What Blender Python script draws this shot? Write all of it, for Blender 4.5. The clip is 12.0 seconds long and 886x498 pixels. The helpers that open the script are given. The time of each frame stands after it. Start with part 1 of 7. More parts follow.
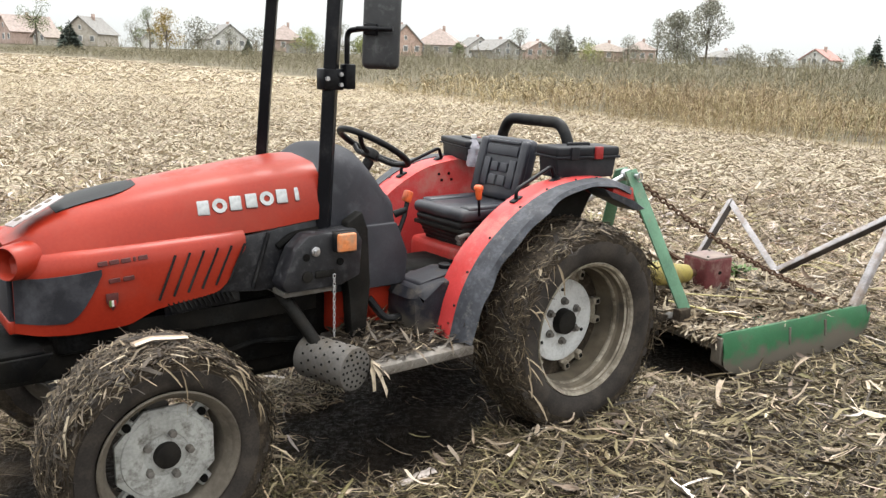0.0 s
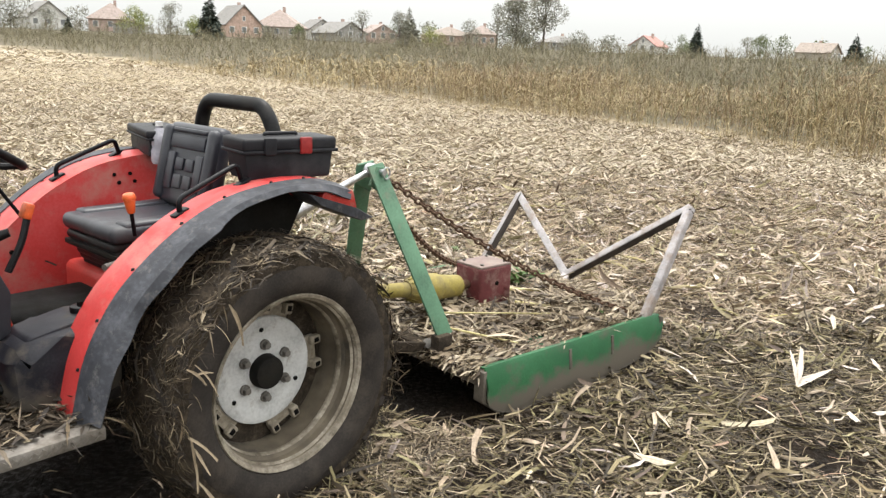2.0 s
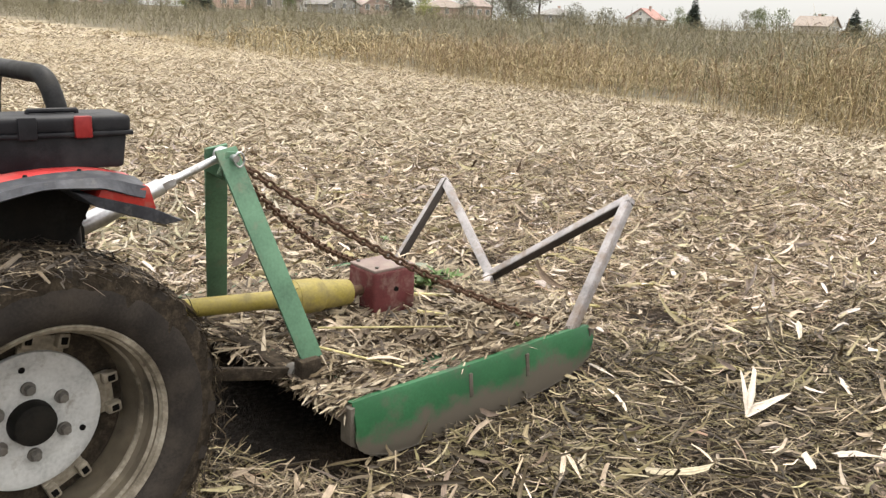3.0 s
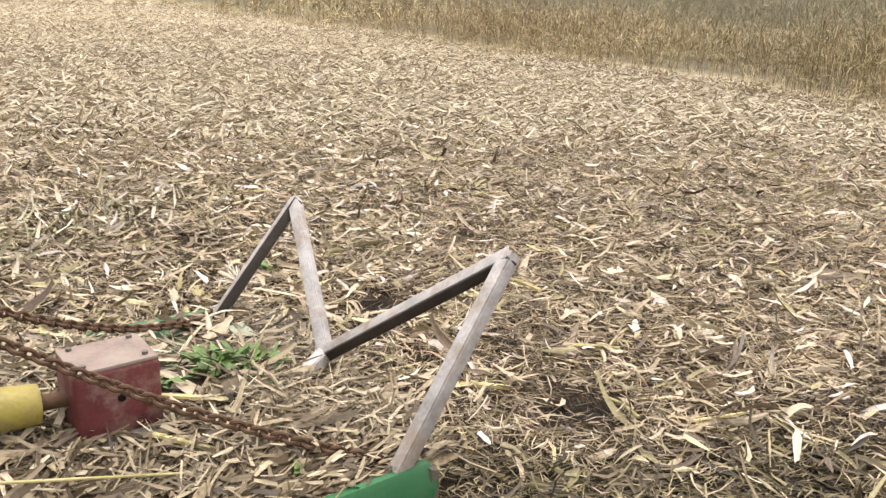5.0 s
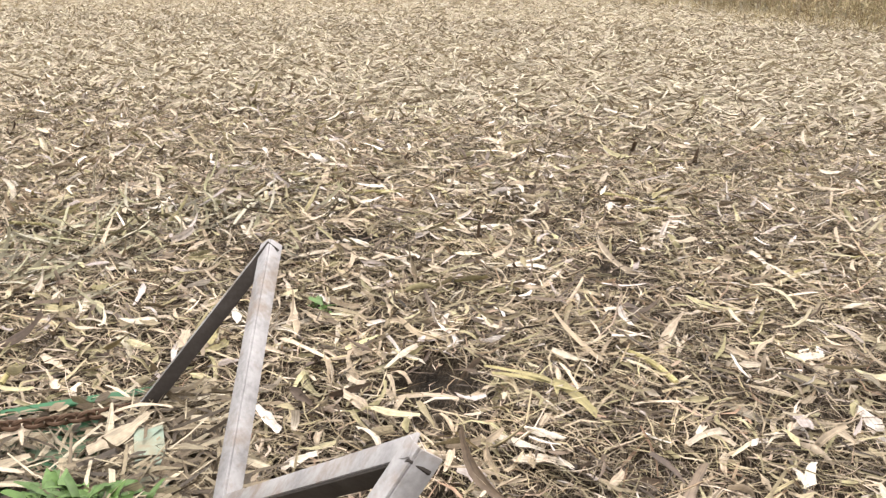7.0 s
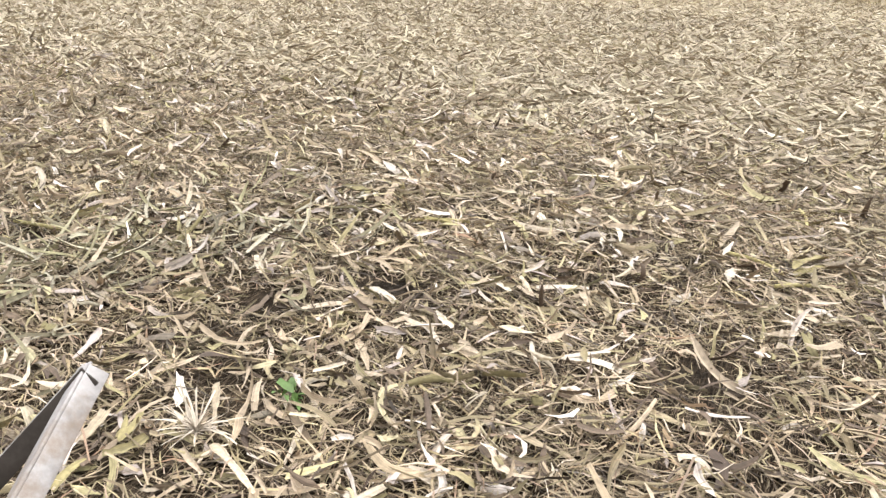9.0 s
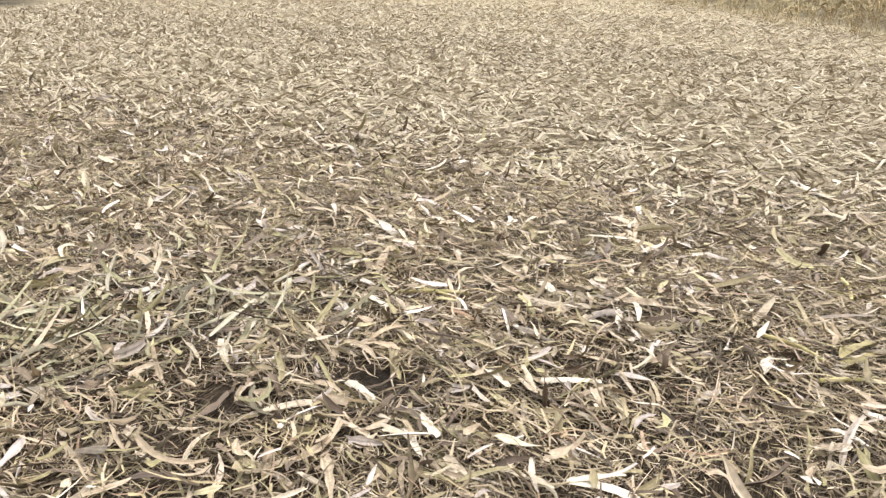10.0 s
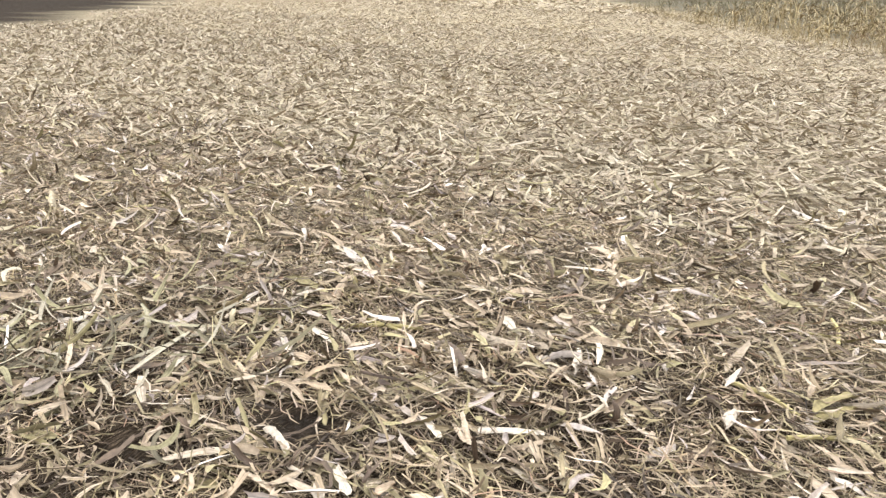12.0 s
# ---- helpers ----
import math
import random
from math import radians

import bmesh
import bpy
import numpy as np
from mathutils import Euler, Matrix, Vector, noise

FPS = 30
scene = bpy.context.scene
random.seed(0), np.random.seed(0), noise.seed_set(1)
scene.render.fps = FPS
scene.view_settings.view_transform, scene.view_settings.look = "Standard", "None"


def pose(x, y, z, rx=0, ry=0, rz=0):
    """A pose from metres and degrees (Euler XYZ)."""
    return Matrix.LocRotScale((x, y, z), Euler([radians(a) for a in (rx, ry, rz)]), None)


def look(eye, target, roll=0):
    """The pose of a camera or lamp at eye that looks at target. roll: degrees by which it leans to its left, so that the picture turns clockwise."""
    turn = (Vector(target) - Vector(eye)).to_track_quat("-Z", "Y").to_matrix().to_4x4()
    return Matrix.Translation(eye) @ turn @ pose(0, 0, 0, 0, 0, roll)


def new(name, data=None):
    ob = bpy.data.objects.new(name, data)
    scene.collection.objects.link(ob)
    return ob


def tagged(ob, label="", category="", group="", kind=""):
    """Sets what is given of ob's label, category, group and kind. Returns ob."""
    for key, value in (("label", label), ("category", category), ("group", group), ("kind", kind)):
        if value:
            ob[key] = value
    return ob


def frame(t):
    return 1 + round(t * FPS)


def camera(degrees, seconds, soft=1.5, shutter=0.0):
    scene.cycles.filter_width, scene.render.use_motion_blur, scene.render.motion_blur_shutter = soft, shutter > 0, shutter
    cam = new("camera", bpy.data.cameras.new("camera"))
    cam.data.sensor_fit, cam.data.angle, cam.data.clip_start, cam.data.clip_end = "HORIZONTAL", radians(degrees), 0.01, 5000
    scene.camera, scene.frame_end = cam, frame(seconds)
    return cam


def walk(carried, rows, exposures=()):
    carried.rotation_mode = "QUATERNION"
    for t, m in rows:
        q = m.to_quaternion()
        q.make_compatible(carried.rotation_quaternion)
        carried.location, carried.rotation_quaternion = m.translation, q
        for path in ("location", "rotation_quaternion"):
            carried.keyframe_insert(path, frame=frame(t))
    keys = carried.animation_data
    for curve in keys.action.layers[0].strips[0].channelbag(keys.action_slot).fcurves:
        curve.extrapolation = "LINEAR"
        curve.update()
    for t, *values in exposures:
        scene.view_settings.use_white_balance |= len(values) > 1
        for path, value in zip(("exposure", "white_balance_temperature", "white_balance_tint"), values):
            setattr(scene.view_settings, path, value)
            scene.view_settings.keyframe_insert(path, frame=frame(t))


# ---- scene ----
cam = camera(57.0, 12.0, soft=1.4)
PATH = [
    (0, (0.057, 0.12, 1.672), (0.027, 2.07, 1.23), 1.9),
    (0.5, (0.157, 0.218, 1.668), (0.165, 2.166, 1.216), 1.9),
    (1, (0.355, 0.422, 1.662), (0.406, 2.37, 1.211), 2.3),
    (1.5, (0.535, 0.719, 1.619), (0.78, 2.649, 1.157), 2.4),
    (2, (0.75, 1.09, 1.622), (1.079, 3.007, 1.156), 2.4),
    (2.5, (1.091, 1.381, 1.607), (1.432, 3.294, 1.134), 2.2),
    (3, (1.356, 1.723, 1.588), (1.693, 3.623, 1.061), 2.6),
    (3.5, (1.596, 2.076, 1.606), (1.979, 3.947, 1.013), 2.4),
    (3.7, (1.723, 2.196, 1.596), (2.079, 4.07, 0.994), 2.0),
    (5.3, (2.598, 3.289, 1.567), (2.707, 5.19, 0.957), 2.7),
    (5.5, (2.696, 3.408, 1.568), (2.687, 5.302, 0.924), 2.0),
    (6, (2.847, 3.724, 1.536), (2.724, 5.605, 0.869), 1.6),
    (6.5, (2.959, 4.06, 1.535), (2.745, 5.936, 0.874), 0.9),
    (7, (3.147, 4.39, 1.506), (2.75, 6.226, 0.819), 0.3),
    (7.2, (3.212, 4.498, 1.501), (2.77, 6.316, 0.794), 0.9),
    (8.8, (3.27, 5.423, 1.477), (2.58, 7.148, 0.736), 1.3),
    (9, (3.304, 5.513, 1.491), (2.558, 7.217, 0.757), 2.2),
    (9.5, (3.274, 5.765, 1.505), (2.475, 7.451, 0.785), 1.9),
    (10, (3.201, 6.018, 1.519), (2.395, 7.723, 0.855), 1.9),
    (10.5, (3.251, 6.184, 1.524), (2.434, 7.891, 0.877), 1.6),
    (11, (3.336, 6.294, 1.525), (2.472, 7.983, 0.893), 2.1),
    (11.5, (3.382, 6.356, 1.523), (2.5, 8.037, 0.895), 2.0),
    (12, (3.403, 6.39, 1.518), (2.521, 8.072, 0.891), 2.1),
]
# seconds, stops, kelvin, tint: the light warms a little in the middle of the walk
BALANCE = [(0, 0.49, 6500, 10), (0.5, 0.55, 6480, 10), (1, 0.44, 6500, 10), (1.5, 0.51, 6500, 10), (2, 0.42, 6650, 10), (2.5, 0.26, 6750, 11), (3, 0.31, 6850, 12), (3.5, 0.43, 7000, 13), (5.5, 0.37, 6950, 13), (7, 0.36, 6700, 12), (9, 0.33, 6600, 10), (10, 0.28, 6650, 10), (12, 0.23, 6550, 11)]
walk(cam, [(t, look(eye, target, roll)) for t, eye, target, roll in PATH], BALANCE)

# ---- world and light: overcast, late autumn ----
world = bpy.data.worlds.new("overcast_sky")
scene.world = world
world.use_nodes = True
wn, wl = world.node_tree.nodes, world.node_tree.links
sky = wn.new("ShaderNodeTexSky")
sky.sky_type = "NISHITA"
sky.sun_disc = False
sky.sun_elevation, sky.sun_rotation = radians(71), radians(29)
sky.air_density, sky.dust_density, sky.ozone_density = 1.0, 4.0, 0.3
veil = wn.new("ShaderNodeHueSaturation")
veil.inputs["Saturation"].default_value = 0.12
cloud = wn.new("ShaderNodeMix")
cloud.data_type = "RGBA"
cloud.inputs[0].default_value = 0.8
cloud.inputs[7].default_value = (9.3, 9.6, 9.5, 1)
wl.new(sky.outputs[0], veil.inputs["Color"])
wl.new(veil.outputs[0], cloud.inputs[6])
# an overcast dome: brighter towards the zenith
dome_tc, dome_z, dome_f, dome = wn.new("ShaderNodeTexCoord"), wn.new("ShaderNodeSeparateXYZ"), wn.new("ShaderNodeMapRange"), wn.new("ShaderNodeVectorMath")
dome_f.inputs["To Min"].default_value, dome_f.inputs["To Max"].default_value = 0.63, 2.32
dome.operation = "SCALE"
wl.new(dome_tc.outputs["Generated"], dome_z.inputs[0])
wl.new(dome_z.outputs["Z"], dome_f.inputs["Value"])
wl.new(dome_f.outputs[0], dome.inputs["Scale"])
wl.new(cloud.outputs[2], dome.inputs[0])
wl.new(dome.outputs[0], wn["Background"].inputs[0])
wn["Background"].inputs[1].default_value = 0.13
sun = new("sun", bpy.data.lights.new("sun", "SUN"))
sun.data.energy, sun.data.angle, sun.data.color = 1.6, radians(18), (1.0, 0.96, 0.9)
sun.matrix_world = look((0, 0, 30), (-5, -9, 0))


# ---- materials ----
def material(name, base, rough=0.6, metal=0.0, dark=None, light=None, scale=12.0, fine=90.0, bump=0.15,
             amount=0.5, coat=0.0, dirt=None, dirt_amount=0.0, dirt_scale=4.0, jitter=0.0, island=0.0, stretch=(1, 1, 1), spec=0.4, rising=None):
    """A surface with variation at two scales, optional dirt patches and per-piece change of colour."""
    m = bpy.data.materials.new(name)
    m.use_nodes = True
    n, l = m.node_tree.nodes, m.node_tree.links
    bs = n["Principled BSDF"]
    tc = n.new("ShaderNodeTexCoord")
    mp = n.new("ShaderNodeMapping")
    mp.inputs["Scale"].default_value = stretch
    l.new(tc.outputs["Object"], mp.inputs[0])
    big, small = n.new("ShaderNodeTexNoise"), n.new("ShaderNodeTexNoise")
    big.inputs["Scale"].default_value, small.inputs["Scale"].default_value = scale, fine
    big.inputs["Detail"].default_value = small.inputs["Detail"].default_value = 5
    l.new(mp.outputs[0], big.inputs["Vector"])
    l.new(mp.outputs[0], small.inputs["Vector"])
    dark = dark or tuple(c * 0.6 for c in base)
    light = light or tuple(min(1, c * 1.25 + 0.01) for c in base)
    ramp = n.new("ShaderNodeValToRGB")
    ramp.color_ramp.elements[0].position, ramp.color_ramp.elements[1].position = 0.5 - amount * 0.4, 0.5 + amount * 0.4
    ramp.color_ramp.elements[0].color, ramp.color_ramp.elements[1].color = (*dark, 1), (*light, 1)
    mid = ramp.color_ramp.elements.new(0.5)
    mid.color = (*base, 1)
    add = n.new("ShaderNodeMath")
    add.operation = "MULTIPLY_ADD"
    add.inputs[1].default_value = 0.35
    mixer = n.new("ShaderNodeMath")
    mixer.operation = "MULTIPLY"
    mixer.inputs[1].default_value = 0.65
    l.new(big.outputs[0], mixer.inputs[0])
    l.new(small.outputs[0], add.inputs[0])
    l.new(mixer.outputs[0], add.inputs[2])
    l.new(add.outputs[0], ramp.inputs[0])
    colour = ramp.outputs[0]
    if jitter or island:
        hs = n.new("ShaderNodeHueSaturation")
        if island:
            src = n.new("ShaderNodeNewGeometry").outputs["Random Per Island"]
        else:
            src = n.new("ShaderNodeObjectInfo").outputs["Random"]
        mr = n.new("ShaderNodeMapRange")
        j = jitter or island
        mr.inputs["To Min"].default_value, mr.inputs["To Max"].default_value = 1 - j, 1 + j
        l.new(src, mr.inputs["Value"])
        l.new(mr.outputs[0], hs.inputs["Value"])
        l.new(colour, hs.inputs["Color"])
        colour = hs.outputs[0]
    rough_out = None
    if dirt:
        dn = n.new("ShaderNodeTexNoise")
        dn.inputs["Scale"].default_value, dn.inputs["Detail"].default_value = dirt_scale, 8
        dn.inputs["Roughness"].default_value = 0.7
        l.new(tc.outputs["Object"], dn.inputs["Vector"])
        dr = n.new("ShaderNodeValToRGB")
        lo = 0.62 - 0.4 * dirt_amount
        dr.color_ramp.elements[0].position, dr.color_ramp.elements[1].position = lo, lo + 0.22
        reach = dn.outputs[0]
        if rising:
            # mud thrown up from below: thick at the first height, scattered above the second
            sz, hr, ad = n.new("ShaderNodeSeparateXYZ"), n.new("ShaderNodeMapRange"), n.new("ShaderNodeMath")
            l.new(tc.outputs["Object"], sz.inputs[0])
            hr.inputs["From Min"].default_value, hr.inputs["From Max"].default_value = rising
            hr.inputs["To Min"].default_value, hr.inputs["To Max"].default_value = 0.24, -0.1
            l.new(sz.outputs[2], hr.inputs["Value"])
            l.new(dn.outputs[0], ad.inputs[0])
            l.new(hr.outputs[0], ad.inputs[1])
            reach = ad.outputs[0]
        l.new(reach, dr.inputs[0])
        mx = n.new("ShaderNodeMix")
        mx.data_type = "RGBA"
        l.new(dr.outputs[0], mx.inputs[0])
        l.new(colour, mx.inputs[6])
        mx.inputs[7].default_value = (*dirt, 1)
        colour = mx.outputs[2]
        rr = n.new("ShaderNodeMapRange")
        rr.inputs["To Min"].default_value, rr.inputs["To Max"].default_value = rough, 0.9
        l.new(dr.outputs[0], rr.inputs["Value"])
        rough_out = rr.outputs[0]
    l.new(colour, bs.inputs["Base Color"])
    bs.inputs["Roughness"].default_value, bs.inputs["Metallic"].default_value = rough, metal
    if rough_out:
        l.new(rough_out, bs.inputs["Roughness"])
    bs.inputs["Coat Weight"].default_value = coat
    bs.inputs["Specular IOR Level"].default_value = spec
    bs.inputs["Coat Roughness"].default_value = 0.25
    if bump:
        bp = n.new("ShaderNodeBump")
        bp.inputs["Strength"].default_value, bp.inputs["Distance"].default_value = bump, 0.01
        l.new(add.outputs[0], bp.inputs["Height"])
        l.new(bp.outputs[0], bs.inputs["Normal"])
    return m


def straw(name, stops, rough=0.62, fine=60.0, patches=0.0):
    """Dry leaf matter: every piece takes its own colour from the stops, with veins along it."""
    m = bpy.data.materials.new(name)
    m.use_nodes = True
    n, l = m.node_tree.nodes, m.node_tree.links
    bs = n["Principled BSDF"]
    geo = n.new("ShaderNodeNewGeometry")
    ramp = n.new("ShaderNodeValToRGB")
    ramp.color_ramp.elements[0].position, ramp.color_ramp.elements[0].color = stops[0][0], (*stops[0][1], 1)
    ramp.color_ramp.elements[1].position, ramp.color_ramp.elements[1].color = stops[-1][0], (*stops[-1][1], 1)
    for at, c in stops[1:-1]:
        e = ramp.color_ramp.elements.new(at)
        e.color = (*c, 1)
    l.new(geo.outputs["Random Per Island"], ramp.inputs[0])
    tc = n.new("ShaderNodeTexCoord")
    nz = n.new("ShaderNodeTexNoise")
    nz.inputs["Scale"].default_value, nz.inputs["Detail"].default_value = fine, 4
    l.new(tc.outputs["Object"], nz.inputs["Vector"])
    mr = n.new("ShaderNodeMapRange")
    mr.inputs["From Min"].default_value, mr.inputs["From Max"].default_value = 0.3, 0.7
    mr.inputs["To Min"].default_value, mr.inputs["To Max"].default_value = 0.75, 1.15
    l.new(nz.outputs[0], mr.inputs["Value"])
    # veins along the blade, from the strip's own coordinates
    strip = n.new("ShaderNodeAttribute")
    strip.attribute_name = "strip"
    spread = n.new("ShaderNodeVectorMath")
    spread.operation = "MULTIPLY_ADD"
    spread.inputs[1].default_value = (7.0, 0.9, 0.0)
    l.new(strip.outputs["Vector"], spread.inputs[0])
    shift = n.new("ShaderNodeVectorMath")
    shift.operation = "SCALE"
    shift.inputs[0].default_value = (37.0, 91.0, 53.0)
    l.new(geo.outputs["Random Per Island"], shift.inputs["Scale"])
    l.new(shift.outputs[0], spread.inputs[2])
    vein = n.new("ShaderNodeTexNoise")
    vein.inputs["Scale"].default_value, vein.inputs["Detail"].default_value = 1.0, 3
    l.new(spread.outputs[0], vein.inputs["Vector"])
    vr = n.new("ShaderNodeMapRange")
    vr.inputs["From Min"].default_value, vr.inputs["From Max"].default_value = 0.3, 0.7
    vr.inputs["To Min"].default_value, vr.inputs["To Max"].default_value = 0.6, 1.22
    l.new(vein.outputs[0], vr.inputs["Value"])
    both = n.new("ShaderNodeMath")
    both.operation = "MULTIPLY"
    l.new(mr.outputs[0], both.inputs[0])
    l.new(vr.outputs[0], both.inputs[1])
    value = both.outputs[0]
    if patches:
        damp, dr, wet = n.new("ShaderNodeTexNoise"), n.new("ShaderNodeMapRange"), n.new("ShaderNodeMath")
        damp.inputs["Scale"].default_value, damp.inputs["Detail"].default_value, damp.inputs["Roughness"].default_value = 2.6, 5, 0.65
        l.new(tc.outputs["Object"], damp.inputs["Vector"])
        dr.inputs["From Min"].default_value, dr.inputs["From Max"].default_value = 0.36, 0.62
        dr.inputs["To Min"].default_value, dr.inputs["To Max"].default_value = 1 - patches, 1 + 0.35 * patches
        l.new(damp.outputs[0], dr.inputs["Value"])
        wet.operation = "MULTIPLY"
        l.new(value, wet.inputs[0])
        l.new(dr.outputs[0], wet.inputs[1])
        value = wet.outputs[0]
    hs = n.new("ShaderNodeHueSaturation")
    l.new(value, hs.inputs["Value"])
    l.new(ramp.outputs[0], hs.inputs["Color"])
    l.new(hs.outputs[0], bs.inputs["Base Color"])
    bs.inputs["Roughness"].default_value = rough
    bs.inputs["Specular IOR Level"].default_value = 0.4
    return m


MUD = (0.075, 0.06, 0.045)
DUST = (0.24, 0.2, 0.155)
red = material("red_paint", (0.275, 0.0215, 0.009), 0.36, dark=(0.225, 0.0165, 0.0075), light=(0.315, 0.03, 0.0135), scale=4, bump=0.02, coat=0.06, dirt=(0.25, 0.04, 0.024), dirt_amount=0.2, dirt_scale=3, spec=0.27)
red_fender = material("faded_red_fender_paint", (0.5, 0.046, 0.045), 0.42, dark=(0.42, 0.034, 0.032), light=(0.56, 0.085, 0.085), scale=5, bump=0.02, coat=0.1, dirt=(0.42, 0.2, 0.17), dirt_amount=0.26, dirt_scale=4)
red_dusty = material("dusty_red_paint", (0.36, 0.022, 0.016), 0.5, scale=6, bump=0.03, dirt=DUST, dirt_amount=0.22, dirt_scale=5)
black_plastic = material("black_plastic", (0.005, 0.005, 0.006), 0.42, scale=10, fine=200, bump=0.05, dirt=(0.036, 0.034, 0.032), dirt_amount=0.24, spec=0.18)
scuffed_plastic = material("scuffed_black_plastic", (0.013, 0.013, 0.0155), 0.42, scale=22, fine=160, bump=0.08, dirt=(0.065, 0.064, 0.068), dirt_amount=0.26, dirt_scale=26, spec=0.28)
grey_plastic = material("grey_cowl_plastic", (0.022, 0.022, 0.028), 0.6, scale=7, fine=300, bump=0.05, dirt=(0.08, 0.08, 0.09), dirt_amount=0.25, spec=0.3)
black_paint = material("black_painted_steel", (0.0035, 0.0035, 0.005), 0.3, scale=9, bump=0.03, dirt=(0.05, 0.047, 0.044), dirt_amount=0.08, dirt_scale=9, spec=0.16)
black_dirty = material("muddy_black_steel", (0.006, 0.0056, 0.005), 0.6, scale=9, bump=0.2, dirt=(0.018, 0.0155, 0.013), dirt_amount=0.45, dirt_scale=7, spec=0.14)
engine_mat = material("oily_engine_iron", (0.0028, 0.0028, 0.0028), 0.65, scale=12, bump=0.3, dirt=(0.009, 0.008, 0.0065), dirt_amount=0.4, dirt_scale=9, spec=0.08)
rubber = material("muddy_tyre_rubber", (0.031, 0.026, 0.023), 0.85, dark=(0.018, 0.015, 0.014), light=(0.055, 0.046, 0.039), scale=9, fine=120, bump=0.2, spec=0.2, dirt=(0.06, 0.049, 0.04), dirt_amount=0.3, dirt_scale=8)
lip_rubber = material("worn_black_rubber_lip", (0.034, 0.036, 0.045), 0.6, light=(0.075, 0.078, 0.092), scale=16, fine=70, bump=0.25, dirt=(0.15, 0.143, 0.137), dirt_amount=0.17, dirt_scale=24)
barrel_mat = material("mud_stained_rim_barrel", (0.14, 0.113, 0.08), 0.75, light=(0.24, 0.2, 0.15), dark=(0.08, 0.066, 0.05), scale=7, fine=40, bump=0.1, dirt=(0.05, 0.042, 0.033), dirt_amount=0.4, dirt_scale=5)
rim_mat = material("muddy_rim_paint", (0.31, 0.27, 0.215), 0.6, light=(0.47, 0.43, 0.36), dark=(0.15, 0.125, 0.09), scale=8, bump=0.08, dirt=(0.09, 0.073, 0.052), dirt_amount=0.55, dirt_scale=6)
disc_mat = material("light_grey_wheel_disc", (0.47, 0.47, 0.465), 0.5, scale=8, bump=0.05, dirt=(0.2, 0.17, 0.14), dirt_amount=0.16, dirt_scale=14)
disc_muddy = material("muddy_light_grey_disc", (0.33, 0.33, 0.315), 0.6, scale=8, bump=0.08, dirt=(0.06, 0.05, 0.04), dirt_amount=0.32, dirt_scale=24)
steel = material("zinc_steel", (0.5, 0.5, 0.52), 0.35, metal=0.9, scale=20, bump=0.08, dirt=(0.25, 0.22, 0.18), dirt_amount=0.25, dirt_scale=12)
chrome = material("chrome_letters", (0.3, 0.3, 0.3), 0.3, metal=1.0, scale=20, bump=0.0)
dark_mark = material("dark_badge", (0.075, 0.013, 0.011), 0.5, scale=20, bump=0.0)
orange = material("orange_lens", (0.6, 0.2, 0.07), 0.35, scale=30, bump=0.05, dirt=(0.32, 0.2, 0.13), dirt_amount=0.45, dirt_scale=20)
orange_knob = material("orange_knob", (0.58, 0.1, 0.025), 0.4, scale=30, bump=0.03)
grey_dust = material("dusty_grey_steel", (0.12, 0.11, 0.1), 0.7, scale=10, bump=0.15, dirt=MUD, dirt_amount=0.35, dirt_scale=8)
tread_mat = material("muddy_tread_plate", (0.22, 0.2, 0.18), 0.6, metal=0.3, scale=12, bump=0.2, dirt=MUD, dirt_amount=0.45, dirt_scale=6)
seat_mat = material("black_vinyl", (0.022, 0.023, 0.031), 0.36, scale=10, fine=220, bump=0.1, dirt=(0.07, 0.069, 0.07), dirt_amount=0.22, spec=0.45)
tank_mat = material("mud_dusted_black_plastic", (0.013, 0.013, 0.018), 0.5, scale=8, fine=120, bump=0.12, dirt=(0.075, 0.064, 0.053), dirt_amount=0.42, dirt_scale=9, spec=0.2, rising=(0.5, 0.64))
green = material("green_mower_paint", (0.018, 0.092, 0.038), 0.55, light=(0.03, 0.125, 0.055), dark=(0.015, 0.075, 0.034), scale=6, bump=0.06, dirt=(0.11, 0.096, 0.068), dirt_amount=0.36, dirt_scale=7)
skirt_mat = material("mud_splashed_green_paint", (0.016, 0.094, 0.036), 0.5, light=(0.026, 0.125, 0.052), dark=(0.014, 0.075, 0.032), scale=5, bump=0.06, dirt=(0.1, 0.085, 0.066), dirt_amount=0.5, dirt_scale=6, rising=(0.09, 0.2))
green_mast = material("faded_green_paint", (0.075, 0.165, 0.1), 0.55, scale=6, bump=0.06, dirt=(0.16, 0.15, 0.11), dirt_amount=0.2, dirt_scale=8)
worn_steel = material("mud_scoured_steel", (0.11, 0.095, 0.078), 0.6, metal=0.2, scale=9, bump=0.15, dirt=MUD, dirt_amount=0.4, dirt_scale=8)
bar_steel = material("bare_weathered_bar", (0.34, 0.32, 0.325), 0.6, metal=0.25, scale=14, fine=80, bump=0.1, dirt=(0.25, 0.19, 0.15), dirt_amount=0.35, dirt_scale=8)
# rust darkened so that the underside's shade is in the colour
bar_shaded = material("rusty_shaded_angle", (0.034, 0.026, 0.022), 0.85, scale=14, bump=0.25)
gear_red = material("oxide_red_paint", (0.1, 0.02, 0.021), 0.65, scale=9, bump=0.1, dirt=(0.26, 0.19, 0.16), dirt_amount=0.3, dirt_scale=6)
rust = material("rusty_chain", (0.09, 0.05, 0.03), 0.8, metal=0.3, scale=40, bump=0.3)
yellow = material("yellow_shaft_guard", (0.27, 0.215, 0.046), 0.5, scale=8, bump=0.05, dirt=(0.16, 0.13, 0.065), dirt_amount=0.4, dirt_scale=8)
